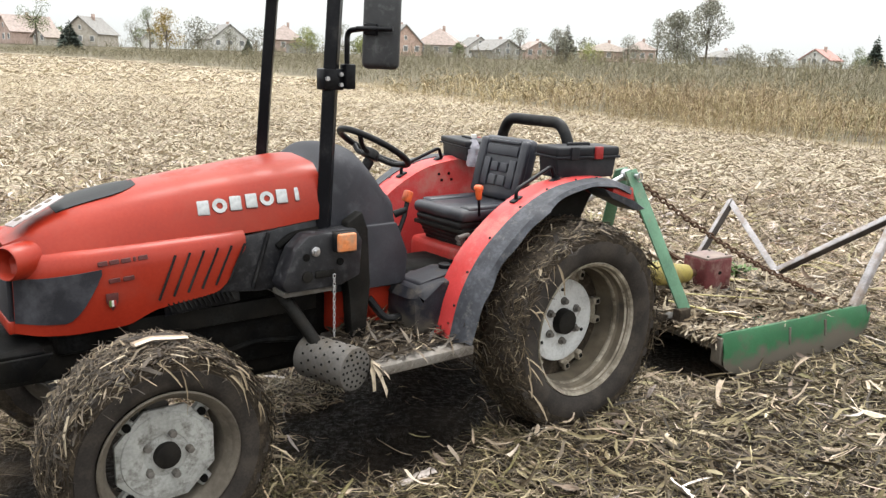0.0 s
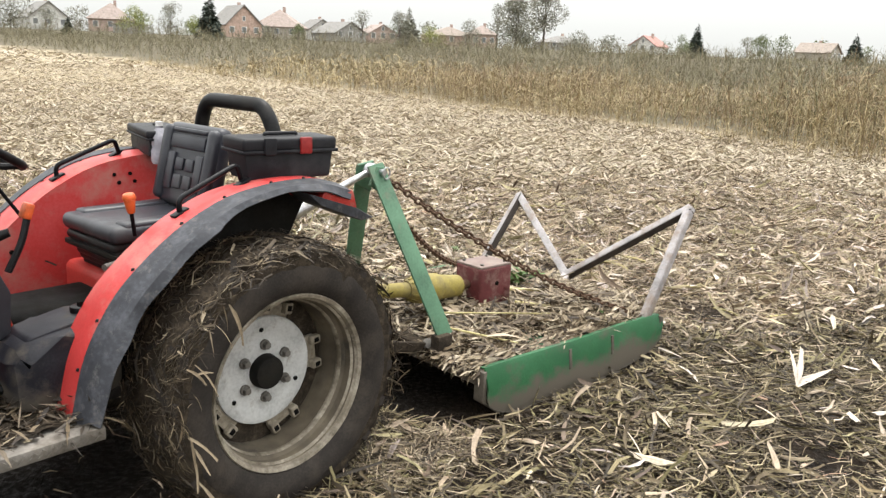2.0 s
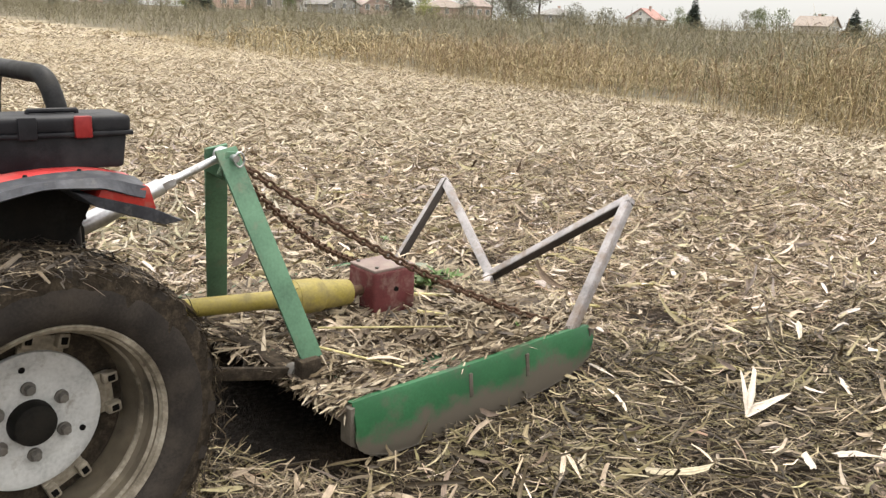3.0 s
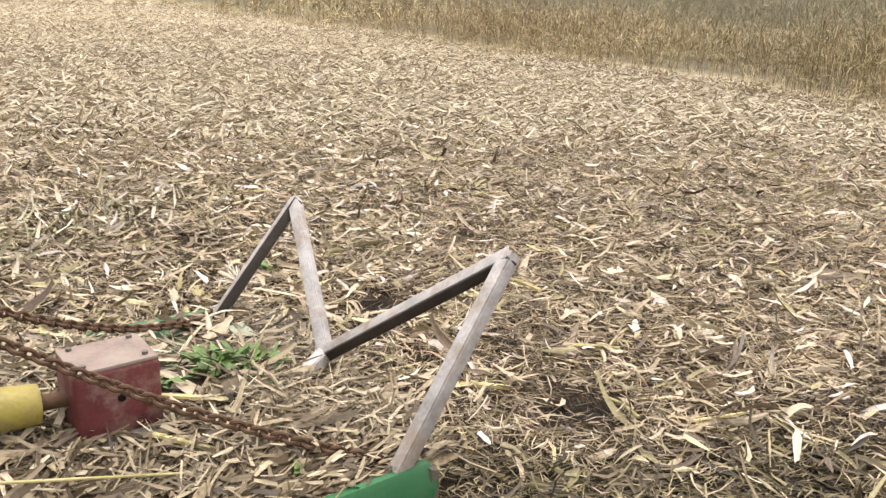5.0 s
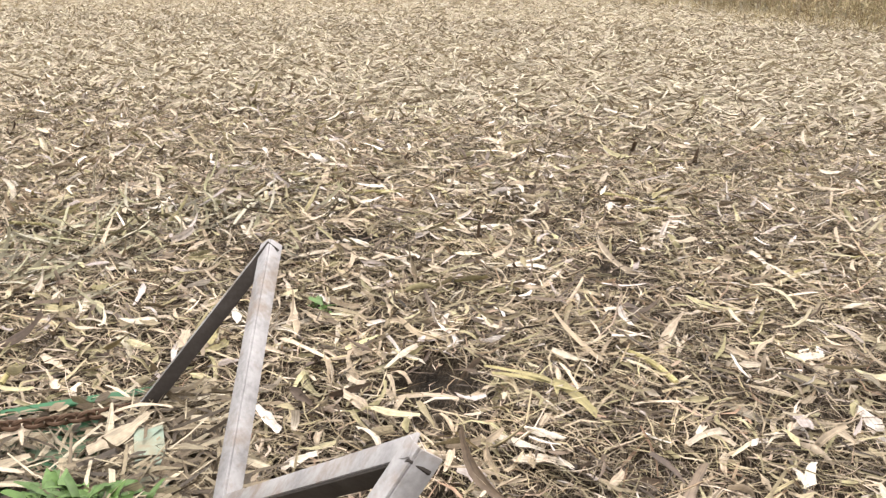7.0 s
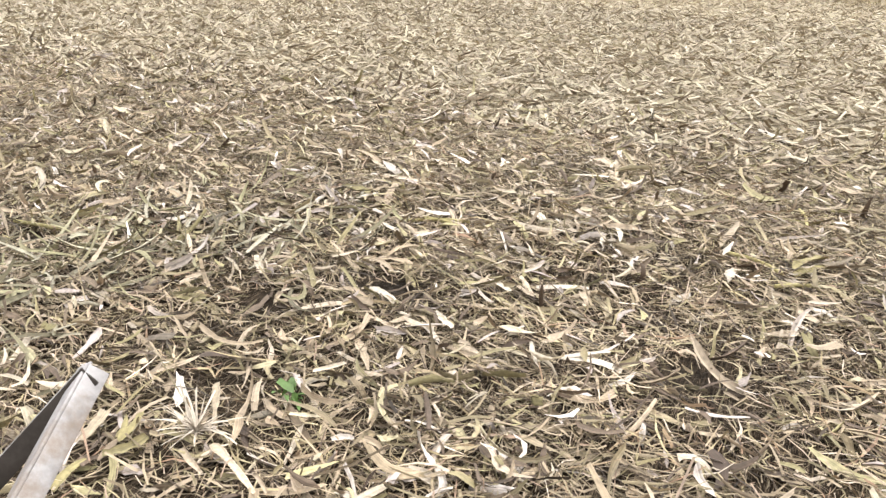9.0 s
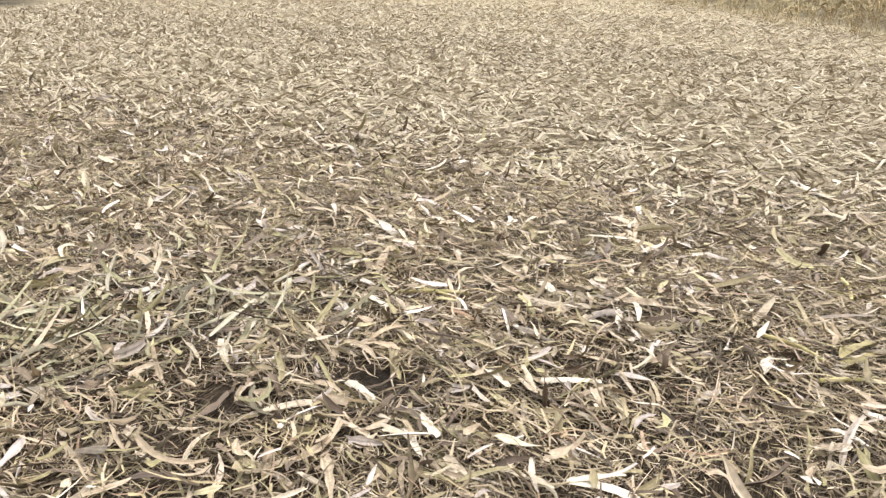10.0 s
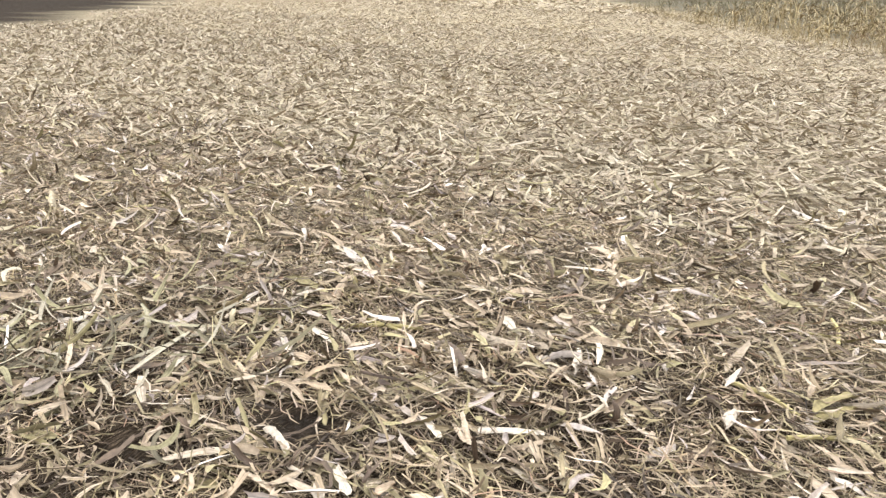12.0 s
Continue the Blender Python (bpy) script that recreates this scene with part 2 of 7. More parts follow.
box_plastic = material("black_toolbox_plastic", (0.008, 0.008, 0.011), 0.5, scale=12, fine=250, bump=0.06, dirt=(0.04, 0.04, 0.043), dirt_amount=0.3, spec=0.25)
clasp_red = material("red_clasp", (0.24, 0.015, 0.015), 0.4, scale=20, bump=0.03)
white_plate = material("white_plate", (0.62, 0.6, 0.6), 0.5, scale=20, bump=0.03, dirt=(0.4, 0.36, 0.33), dirt_amount=0.3)
bottle_mat = material("cloudy_bottle", (0.62, 0.6, 0.68), 0.2, scale=14, bump=0.05)
bottle_mat.node_tree.nodes["Principled BSDF"].inputs["Transmission Weight"].default_value = 0.45
mirror_back = material("mirror_shell", (0.02, 0.02, 0.022), 0.5, scale=18, fine=250, bump=0.2, dirt=(0.1, 0.1, 0.1), dirt_amount=0.2, dirt_scale=25)
mirror_glass = material("mirror_glass", (0.8, 0.8, 0.8), 0.03, metal=1.0, bump=0)
leaf_green = material("green_weed_leaf", (0.08, 0.14, 0.036), 0.55, scale=30, bump=0.1, island=0.35)
husk_mat = straw("husk_residue", [(0.0, (0.0899, 0.0594, 0.0449)), (0.14, (0.2, 0.143, 0.102)), (0.28, (0.299, 0.257, 0.133)), (0.42, (0.4, 0.306, 0.214)), (0.62, (0.499, 0.396, 0.296)), (0.76, (0.6, 0.505, 0.408)), (0.83, (0.45, 0.396, 0.209)), (0.9, (0.42, 0.347, 0.326)), (1.0, (0.8, 0.713, 0.643))], patches=0.22)
fine_mat = straw("fine_chaff", [(0.0, (0.0499, 0.0357, 0.0265)), (0.18, (0.15, 0.104, 0.0734)), (0.32, (0.24, 0.198, 0.112)), (0.48, (0.35, 0.267, 0.184)), (0.72, (0.49, 0.386, 0.27)), (0.84, (0.46, 0.386, 0.219)), (0.92, (0.34, 0.208, 0.138)), (1.0, (0.76, 0.643, 0.53))], patches=0.32)
damp_mat = straw("damp_chaff", [(0.0, (0.0243, 0.0167, 0.00945)), (0.35, (0.072, 0.0513, 0.0279)), (0.6, (0.131, 0.0963, 0.0522)), (0.76, (0.149, 0.128, 0.054)), (0.9, (0.225, 0.176, 0.0945)), (1.0, (0.378, 0.31, 0.203))])
mud_straw = straw("muddy_straw", [(0.0, (0.022, 0.016, 0.012)), (0.45, (0.055, 0.041, 0.028)), (0.75, (0.11, 0.082, 0.054)), (0.94, (0.24, 0.185, 0.12)), (1.0, (0.5, 0.42, 0.3))])
deck_straw = straw("fresh_deck_straw", [(0.0, (0.0449, 0.0307, 0.0205)), (0.25, (0.113, 0.0804, 0.0512)), (0.55, (0.232, 0.176, 0.113)), (0.82, (0.344, 0.278, 0.186)), (1.0, (0.494, 0.417, 0.314))])
reed_mat = straw("dry_reed", [(0.0, (0.18, 0.13, 0.068)), (0.4, (0.3, 0.228, 0.122)), (0.75, (0.39, 0.31, 0.172)), (1.0, (0.55, 0.46, 0.28))], 0.8, 8)
reed_brown = straw("brown_reed", [(0.0, (0.132, 0.0792, 0.0484)), (0.5, (0.238, 0.158, 0.0924)), (0.85, (0.334, 0.246, 0.141)), (1.0, (0.458, 0.37, 0.246))], 0.8, 8)
reed_olive = straw("olive_reed", [(0.0, (0.0968, 0.0836, 0.044)), (0.5, (0.176, 0.158, 0.0792)), (0.85, (0.264, 0.233, 0.123)), (1.0, (0.387, 0.334, 0.202))], 0.8, 8)
weed_mat = straw("grey_brown_weed", [(0.0, (0.13, 0.112, 0.076)), (0.4, (0.2, 0.172, 0.115)), (0.7, (0.2, 0.188, 0.108)), (1.0, (0.3, 0.255, 0.165))], 0.85, 5)


# ---- building helpers ----
def part(name, data, mat, parent=None, label="", at=None, smooth=True):
    """Links a bmesh or mesh as ONE mesh object, under a thing or a part."""
    if isinstance(data, bmesh.types.BMesh):
        bmesh.ops.recalc_face_normals(data, faces=data.faces)
        me = bpy.data.meshes.new(name)
        data.to_mesh(me)
        data.free()
    else:
        me = data
    if not me.materials:
        me.materials.append(mat)
    if smooth:
        me.polygons.foreach_set("use_smooth", [True] * len(me.polygons))
        me.set_sharp_from_angle(angle=radians(38))
    ob = new(name, me)
    if at is not None:
        ob.matrix_basis = at
    if parent is not None:
        ob.parent = parent
    if label:
        ob["label"] = label
    return ob


def thing(name, m, label, category, group=""):
    ob = new(name)
    ob.empty_display_size = 0.1
    ob.matrix_basis = m
    return tagged(ob, label, category, group)


def rbox(bm, size, m=None, bevel=0.006, seg=2):
    """A box with rounded edges, added to bm."""
    b = bmesh.new()
    bmesh.ops.create_cube(b, size=1, matrix=Matrix.Diagonal((*size, 1)))
    if bevel:
        bmesh.ops.bevel(b, geom=b.edges[:], offset=min(bevel, min(size) * 0.45), segments=seg, profile=0.5, affect="EDGES")
    join(bm, b, m)
    return bm


def join(bm, other, m=None):
    if m is not None:
        other.transform(m)
    me = bpy.data.meshes.new("tmp")
    other.to_mesh(me)
    other.free()
    bm.from_mesh(me)
    bpy.data.meshes.remove(me)
    return bm


def box(size, m=None, bevel=0.006, seg=2):
    return rbox(bmesh.new(), size, m, bevel, seg)


def span(lo, hi, bevel=0.006, seg=2):
    """A rounded box between two corners."""
    lo, hi = Vector(lo), Vector(hi)
    return box(hi - lo, Matrix.Translation((lo + hi) / 2), bevel, seg)


def cyl(bm, r, h, m=None, r2=None, seg=24, bevel=0.0):
    """A cylinder or cone along local z, centred."""
    b = bmesh.new()
    bmesh.ops.create_cone(b, cap_ends=True, segments=seg, radius1=r, radius2=r if r2 is None else r2, depth=h)
    if bevel:
        rims = [e for e in b.edges if abs(e.verts[0].co.z - e.verts[1].co.z) < 1e-6]
        bmesh.ops.bevel(b, geom=rims, offset=bevel, segments=2, profile=0.5, affect="EDGES")
    return join(bm, b, m)


def aim(a, b):
    """The pose whose z axis runs from a to b, centred between them, and the length."""
    a, b = Vector(a), Vector(b)
    q = (b - a).to_track_quat("Z", "Y")
    return Matrix.Translation((a + b) / 2) @ q.to_matrix().to_4x4(), (b - a).length


def rod(bm, a, b, r, r2=None, seg=16, bevel=0.0):
    m, length = aim(a, b)
    return cyl(bm, r, length, m, r2, seg, bevel)


def lathe(profile, seg=48, closed=False, axis="Y"):
    """Turns (radius, along) pairs round the local y axis."""
    bm = bmesh.new()
    rings = []
    for i in range(seg):
        a = 2 * math.pi * i / seg
        rings.append([bm.verts.new((r * math.cos(a), y, r * math.sin(a))) for r, y in profile])
    for i in range(seg):
        p, q = rings[i], rings[(i + 1) % seg]
        for k in range(len(profile) - (0 if closed else 1)):
            j = (k + 1) % len(profile)
            bm.faces.new((p[k], p[j], q[j], q[k]))
    return bm


def bent(points, turn=0.06, steps=5):
    """A polyline with its corners rounded."""
    pts = [Vector(p) for p in points]
    out = [pts[0]]
    for a, b, c in zip(pts, pts[1:], pts[2:]):
        r = min(turn, (b - a).length * 0.45, (c - b).length * 0.45)
        p, q = b + (a - b).normalized() * r, b + (c - b).normalized() * r
        for i in range(steps + 1):
            t = i / steps
            out.append((1 - t) ** 2 * p + 2 * t * (1 - t) * b + t * t * q)
    out.append(pts[-1])
    return out


def tube(points, r, seg=10, section=None, closed=False):
    """Sweeps a round (or given) section along points."""
    bm = bmesh.new()
    pts = [Vector(p) for p in points]
    n = len(pts)
    sec = section or [(r * math.cos(2 * math.pi * k / seg), r * math.sin(2 * math.pi * k / seg)) for k in range(seg)]
    ref, rings = None, []
    for i, p in enumerate(pts):
        a = pts[(i - 1) % n] if closed or i else p
        b = pts[(i + 1) % n] if closed or i < n - 1 else p
        d = (b - a).normalized()
        if ref is None:
            ref = d.orthogonal().normalized() if abs(d.z) > 0.98 else Vector((0, 0, 1)).cross(d).normalized()
        ref = (ref - d * ref.dot(d)).normalized()
        up = d.cross(ref)
        rings.append([bm.verts.new(p + ref * x + up * y) for x, y in sec])
    for i in range(n if closed else n - 1):
        p, q = rings[i], rings[(i + 1) % n]
        for k in range(len(sec)):
            j = (k + 1) % len(sec)
            bm.faces.new((p[k], p[j], q[j], q[k]))
    if not closed:
        bm.faces.new(rings[0][::-1])
        bm.faces.new(rings[-1])
    return bm


def loft(sections, cap=True):
    """Skins a row of open or closed sections (lists of points of one length)."""
    bm = bmesh.new()
    rows = [[bm.verts.new(p) for p in s] for s in sections]
    for a, b in zip(rows, rows[1:]):
        for k in range(len(a) - 1):
            bm.faces.new((a[k], a[k + 1], b[k + 1], b[k]))
    return bm


def slab(outline, lo, hi, axis="Y", bevel=0.004):
    """A plate: an outline in two axes, extruded from lo to hi along the third."""
    bm = bmesh.new()
    put = {"Y": lambda a, b, c: (a, c, b), "X": lambda a, b, c: (c, a, b), "Z": lambda a, b, c: (a, b, c)}[axis]
    p = [bm.verts.new(put(a, b, lo)) for a, b in outline]
    q = [bm.verts.new(put(a, b, hi)) for a, b in outline]
    bm.faces.new(p)
    bm.faces.new(q[::-1])
    for k in range(len(p)):
        j = (k + 1) % len(p)
        bm.faces.new((p[j], p[k], q[k], q[j]))
    if bevel:
        bmesh.ops.bevel(bm, geom=bm.edges[:], offset=bevel, segments=2, profile=0.5, affect="EDGES")
    return bm


def thick(bm, t):
    """Gives a sheet its thickness."""
    bmesh.ops.recalc_face_normals(bm, faces=bm.faces)
    bmesh.ops.solidify(bm, geom=bm.faces[:], thickness=t)
    return bm


tear = np.random.default_rng(3)


def torn(n, f, ends):
    """Width factors of torn strips: each end cut blunt or drawn out to a shred, the edges uneven."""
    first, last = ends
    lo, hi = np.clip(f / 0.3, 0, 1), np.clip((1 - f) / 0.62, 0, 1)
    return (first + (1 - first) * lo) * (last + (1 - last) * hi) * tear.uniform(0.65, 1.2, n)


def ribbons(base, heading, length, width, rise, curl, seg=2, roll=None, taper=0.25, kink=None, ragged=False):
    """Many leaf strips as arrays: base points, heading angle, length, width, first rise angle, curl (change of rise
    along the strip), roll about its own length. Returns vertices and faces."""
    n = len(base)
    roll = np.zeros(n) if roll is None else roll
    kink = np.zeros(n) if kink is None else kink
    ends = tear.uniform(0.15, 1.0, n), tear.uniform(0.05, 0.9, n)
    verts = np.zeros((n, seg + 1, 2, 3))
    p = base.astype(float).copy()
    for k in range(seg + 1):
        f = k / seg
        el, az = rise + curl * f, heading + kink * f
        d = np.stack([np.cos(el) * np.cos(az), np.cos(el) * np.sin(az), np.sin(el)], 1)
        side = np.stack([-np.sin(az), np.cos(az), np.zeros(n)], 1)
        up = np.cross(side, d)
        s = side * np.cos(roll)[:, None] + up * np.sin(roll)[:, None]
        w = width * (1 - (1 - taper) * abs(2 * f - 0.8) ** 1.5)
        if ragged:
            w = width * torn(n, f, ends)
        verts[:, k, 0], verts[:, k, 1] = p - s * w[:, None] / 2, p + s * w[:, None] / 2
        p = p + d * (length / seg)[:, None]
    idx = np.arange(n * (seg + 1) * 2).reshape(n, seg + 1, 2)
    f = np.stack([idx[:, :-1, 0], idx[:, :-1, 1], idx[:, 1:, 1], idx[:, 1:, 0]], -1).reshape(-1, 4)
    grid = np.zeros((n, seg + 1, 2, 3), np.float32)
    grid[:, :, 1, 0] = 1
    grid[..., 1] = np.linspace(0, 1, seg + 1)[None, :, None]
    return verts.reshape(-1, 3), f, grid.reshape(-1, 3)


def cupped(base, heading, length, width, rise, curl, seg=4, roll=None, cup=0.35, kink=None, taper=0.35):
    """Leaf strips folded along the middle rib."""
    n = len(base)
    roll = np.zeros(n) if roll is None else roll
    kink = np.zeros(n) if kink is None else kink
    ends = tear.uniform(0.25, 1.0, n), tear.uniform(0.05, 0.8, n)
    verts = np.zeros((n, seg + 1, 3, 3))
    p = base.astype(float).copy()
    for k in range(seg + 1):
        f = k / seg
        el, az = rise + curl * f, heading + kink * f
        d = np.stack([np.cos(el) * np.cos(az), np.cos(el) * np.sin(az), np.sin(el)], 1)
        side = np.stack([-np.sin(az), np.cos(az), np.zeros(n)], 1)
        up = np.cross(d, side)
        s = side * np.cos(roll)[:, None] + up * np.sin(roll)[:, None]
        u = np.cross(d, s)
        w = (width * torn(n, f, ends))[:, None]
        slip = tear.normal(0, 0.12 + 0.35 * abs(2 * f - 1) ** 3, n)[:, None] * w
        verts[:, k, 0], verts[:, k, 1], verts[:, k, 2] = p - s * w / 2 + u * w * cup + d * slip, p + d * slip * 0.4, p + s * w / 2 + u * w * cup * 0.8 - d * slip
        p = p + d * (length / seg)[:, None]
    i = np.arange(n * (seg + 1) * 3).reshape(n, seg + 1, 3)
    f = np.concatenate([np.stack([i[:, :-1, c], i[:, :-1, c + 1], i[:, 1:, c + 1], i[:, 1:, c]], -1).reshape(-1, 4) for c in (0, 1)])
    grid = np.zeros((n, seg + 1, 3, 3), np.float32)
    grid[:, :, 1, 0], grid[:, :, 2, 0] = 0.5, 1
    grid[..., 1] = np.linspace(0, 1, seg + 1)[None, :, None]
    return verts.reshape(-1, 3), f, grid.reshape(-1, 3)


def sheet(name, chunks, mat, parent=None, smooth=False):
    """One mesh out of several (vertices, quads, strip coordinates) arrays."""
    vs, fs, off = [], [], 0
    for v, f, *_ in chunks:
        vs.append(v)
        fs.append(f + off)
        off += len(v)
    v, f = np.concatenate(vs), np.concatenate(fs)
    me = bpy.data.meshes.new(name)
    me.vertices.add(len(v))
    me.vertices.foreach_set("co", v.astype(np.float32).ravel())
    me.loops.add(f.size)
    me.loops.foreach_set("vertex_index", f.astype(np.int32).ravel())
    me.polygons.add(len(f))
    me.polygons.foreach_set("loop_start", np.arange(0, f.size, f.shape[1], dtype=np.int32))
    me.update(calc_edges=True)
    me.materials.append(mat)
    if len(chunks[0]) > 2:
        at = me.attributes.new("strip", "FLOAT_VECTOR", "POINT")
        at.data.foreach_set("vector", np.concatenate([c[2] for c in chunks]).astype(np.float32).ravel())
    ob = new(name, me)
    if parent is not None:
        ob.parent = parent
    return ob


rng = np.random.default_rng(7)

# ---- the ground ----
AXIS = 39.0
TRACTOR = Vector((0.271, 4.420, 0.0))
EDGE_Y, EDGE_X = [-40, 5, 16.5, 20, 24, 28, 33, 42, 53, 65, 78, 92, 130, 400], [36, 14.6, 9.9, 8.4, 6.1, 3.5, 0.2, -5.3, -12, -21, -33, -52, -112, -700]


def rise_of(x, y):
    """The field lifts gently towards the village."""
    s = y + 0.1 * x - 22
    return 0.0095 * (np.sqrt(s * s + 64) + s)


def past_edge(x, y):
    """Metres beyond the reeds' edge (positive among the reeds)."""
    return (x - np.interp(y, EDGE_Y, EDGE_X)) * 0.88


def tractor_frame(x, y):
    c, s = math.cos(radians(AXIS)), math.sin(radians(AXIS))
    dx, dy = x - TRACTOR.x, y - TRACTOR.y
    return dx * c + dy * s, -dx * s + dy * c


def bumps(x, y):
    """Clods and shallow wheel ruts."""
    z = 0.02 * np.sin(x * 2.1 + 0.7 * y) * np.sin(y * 1.7 - 0.4 * x) + 0.012 * np.sin(5.3 * x + 1.1 * y) * np.sin(4.7 * y + 2.0 * x)
    u, v = tractor_frame(x, y)
    rut = np.exp(-((np.abs(v) - 0.6) / 0.16) ** 2) * np.clip((0.6 - u) * 2, 0, 1)
    return z - 0.05 * rut


def height(x, y):
    return rise_of(x, y) + bumps(x, y) * np.clip(1.4 - np.hypot(x, y) / 40, 0, 1)


def ground_material():
    m = bpy.data.materials.new("stubble_soil")
    m.use_nodes = True
    n, l = m.node_tree.nodes, m.node_tree.links
    bs = n["Principled BSDF"]
    tc = n.new("ShaderNodeTexCoord")

    def noise_at(scale, detail=6, stretch=(1, 1, 1), turn=0.0):
        mp = n.new("ShaderNodeMapping")
        mp.inputs["Scale"].default_value = stretch
        mp.inputs["Rotation"].default_value = (0, 0, turn)
        t = n.new("ShaderNodeTexNoise")
        t.inputs["Scale"].default_value, t.inputs["Detail"].default_value, t.inputs["Roughness"].default_value = scale, detail, 0.65
        l.new(tc.outputs["Object"], mp.inputs[0])
        l.new(mp.outputs[0], t.inputs["Vector"])
        return t.outputs[0]

    def ramp(src, stops):
        r = n.new("ShaderNodeValToRGB")
        r.color_ramp.elements[0].position, r.color_ramp.elements[0].color = stops[0][0], (*stops[0][1], 1)
        r.color_ramp.elements[1].position, r.color_ramp.elements[1].color = stops[-1][0], (*stops[-1][1], 1)
        for at, c in stops[1:-1]:
            r.color_ramp.elements.new(at).color = (*c, 1)
        l.new(src, r.inputs[0])
        return r.outputs[0]

    def mix(f, a, b):
        x = n.new("ShaderNodeMix")
        x.data_type = "RGBA"
        l.new(f, x.inputs[0])
        l.new(a, x.inputs[6])
        l.new(b, x.inputs[7])
        return x.outputs[2]

    def highest(sources):
        out = sources[0]
        for src in sources[1:]:
            top = n.new("ShaderNodeMath")
            top.operation = "MAXIMUM"
            l.new(out, top.inputs[0])
            l.new(src, top.inputs[1])
            out = top.outputs[0]
        return out

    both = highest([noise_at(26, 8, (1.0, 0.35, 1), 0.5), noise_at(22, 8, (0.35, 1.0, 1), -0.3)])
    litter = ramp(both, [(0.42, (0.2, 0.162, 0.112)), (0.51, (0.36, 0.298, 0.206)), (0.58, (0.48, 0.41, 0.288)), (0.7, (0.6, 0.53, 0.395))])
    # a mat of pressed fibres lying every way, the shade of its gaps painted near-black
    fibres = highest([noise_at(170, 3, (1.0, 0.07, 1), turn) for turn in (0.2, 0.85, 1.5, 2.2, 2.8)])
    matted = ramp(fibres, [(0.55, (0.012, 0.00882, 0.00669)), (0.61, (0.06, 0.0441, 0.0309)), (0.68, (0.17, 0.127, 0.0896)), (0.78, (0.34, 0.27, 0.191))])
    # near-black mud colour, which also carries the shade under the machines
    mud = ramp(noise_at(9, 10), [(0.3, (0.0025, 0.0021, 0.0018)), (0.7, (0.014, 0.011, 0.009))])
    crumbs = ramp(noise_at(14, 12), [(0.35, (0.009, 0.007, 0.005)), (0.5, (0.026, 0.019, 0.014)), (0.68, (0.065, 0.048, 0.036))])
    cover = ramp(noise_at(1.3, 6), [(0.3, (0.6, 0.6, 0.6)), (0.55, (1, 1, 1))])
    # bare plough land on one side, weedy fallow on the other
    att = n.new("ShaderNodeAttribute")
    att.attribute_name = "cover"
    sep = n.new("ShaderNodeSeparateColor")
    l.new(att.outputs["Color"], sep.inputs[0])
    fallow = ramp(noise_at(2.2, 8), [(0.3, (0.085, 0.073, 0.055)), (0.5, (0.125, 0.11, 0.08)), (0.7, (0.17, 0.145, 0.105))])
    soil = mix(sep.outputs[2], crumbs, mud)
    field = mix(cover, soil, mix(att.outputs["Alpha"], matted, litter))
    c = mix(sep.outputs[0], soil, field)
    c = mix(sep.outputs[1], c, fallow)
    l.new(c, bs.inputs["Base Color"])
    # wet mud glints where it lies smooth
    wet_gloss = ramp(noise_at(38, 4), [(0.42, (0.85, 0.85, 0.85)), (0.6, (0.3, 0.3, 0.3))])
    dry_gloss = ramp(noise_at(38, 4), [(0.0, (0.88, 0.88, 0.88)), (1.0, (0.82, 0.82, 0.82))])
    l.new(mix(sep.outputs[2], dry_gloss, wet_gloss), bs.inputs["Roughness"])
    bs.inputs["Specular IOR Level"].default_value = 0.05
    bp = n.new("ShaderNodeBump")
    bp.inputs["Strength"].default_value, bp.inputs["Distance"].default_value = 0.8, 0.03
    l.new(both, bp.inputs["Height"])
    l.new(bp.outputs[0], bs.inputs["Normal"])
    return m


def plough_side(x, y):
    """Metres into the bare ploughed strip."""
    return -((x + 13.0) * 0.817 + (y - 17.5) * 0.577) + 0.35 * np.sin(0.9 * y) + 0.2 * np.sin(2.7 * y + 1)


# spots where the soil shows through: x, y, radius
BARE = [(-1.0, 13.25, 0.25), (3.31, 5.87, 0.2), (1.44, 7.95, 0.14), (0.05, 8.01, 0.16), (1.8, 8.35, 0.2), (3.14, 8.16, 0.15), (2.58, 6.9, 0.2), (2.87, 3.9, 0.2), (-2.4, 9.6, 0.2), (0.6, 9.9, 0.15)]


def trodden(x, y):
    """Where the wheels churned the soil to mud, plus painted shade under the machines, 0 to 1."""
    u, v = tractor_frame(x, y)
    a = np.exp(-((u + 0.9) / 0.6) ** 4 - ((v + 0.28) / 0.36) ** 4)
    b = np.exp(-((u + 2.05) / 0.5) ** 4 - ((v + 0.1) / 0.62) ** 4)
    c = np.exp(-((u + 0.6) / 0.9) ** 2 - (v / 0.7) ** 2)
    # the gap in front of the mower deck: its shade put in as dark ground
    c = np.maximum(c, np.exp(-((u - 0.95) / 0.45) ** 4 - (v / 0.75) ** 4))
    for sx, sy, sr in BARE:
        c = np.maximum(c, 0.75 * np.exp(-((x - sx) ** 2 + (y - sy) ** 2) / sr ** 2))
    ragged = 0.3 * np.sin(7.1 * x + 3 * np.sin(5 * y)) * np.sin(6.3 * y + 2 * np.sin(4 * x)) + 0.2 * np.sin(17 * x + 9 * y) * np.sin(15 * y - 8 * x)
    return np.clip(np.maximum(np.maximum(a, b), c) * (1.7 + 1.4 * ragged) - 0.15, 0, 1)


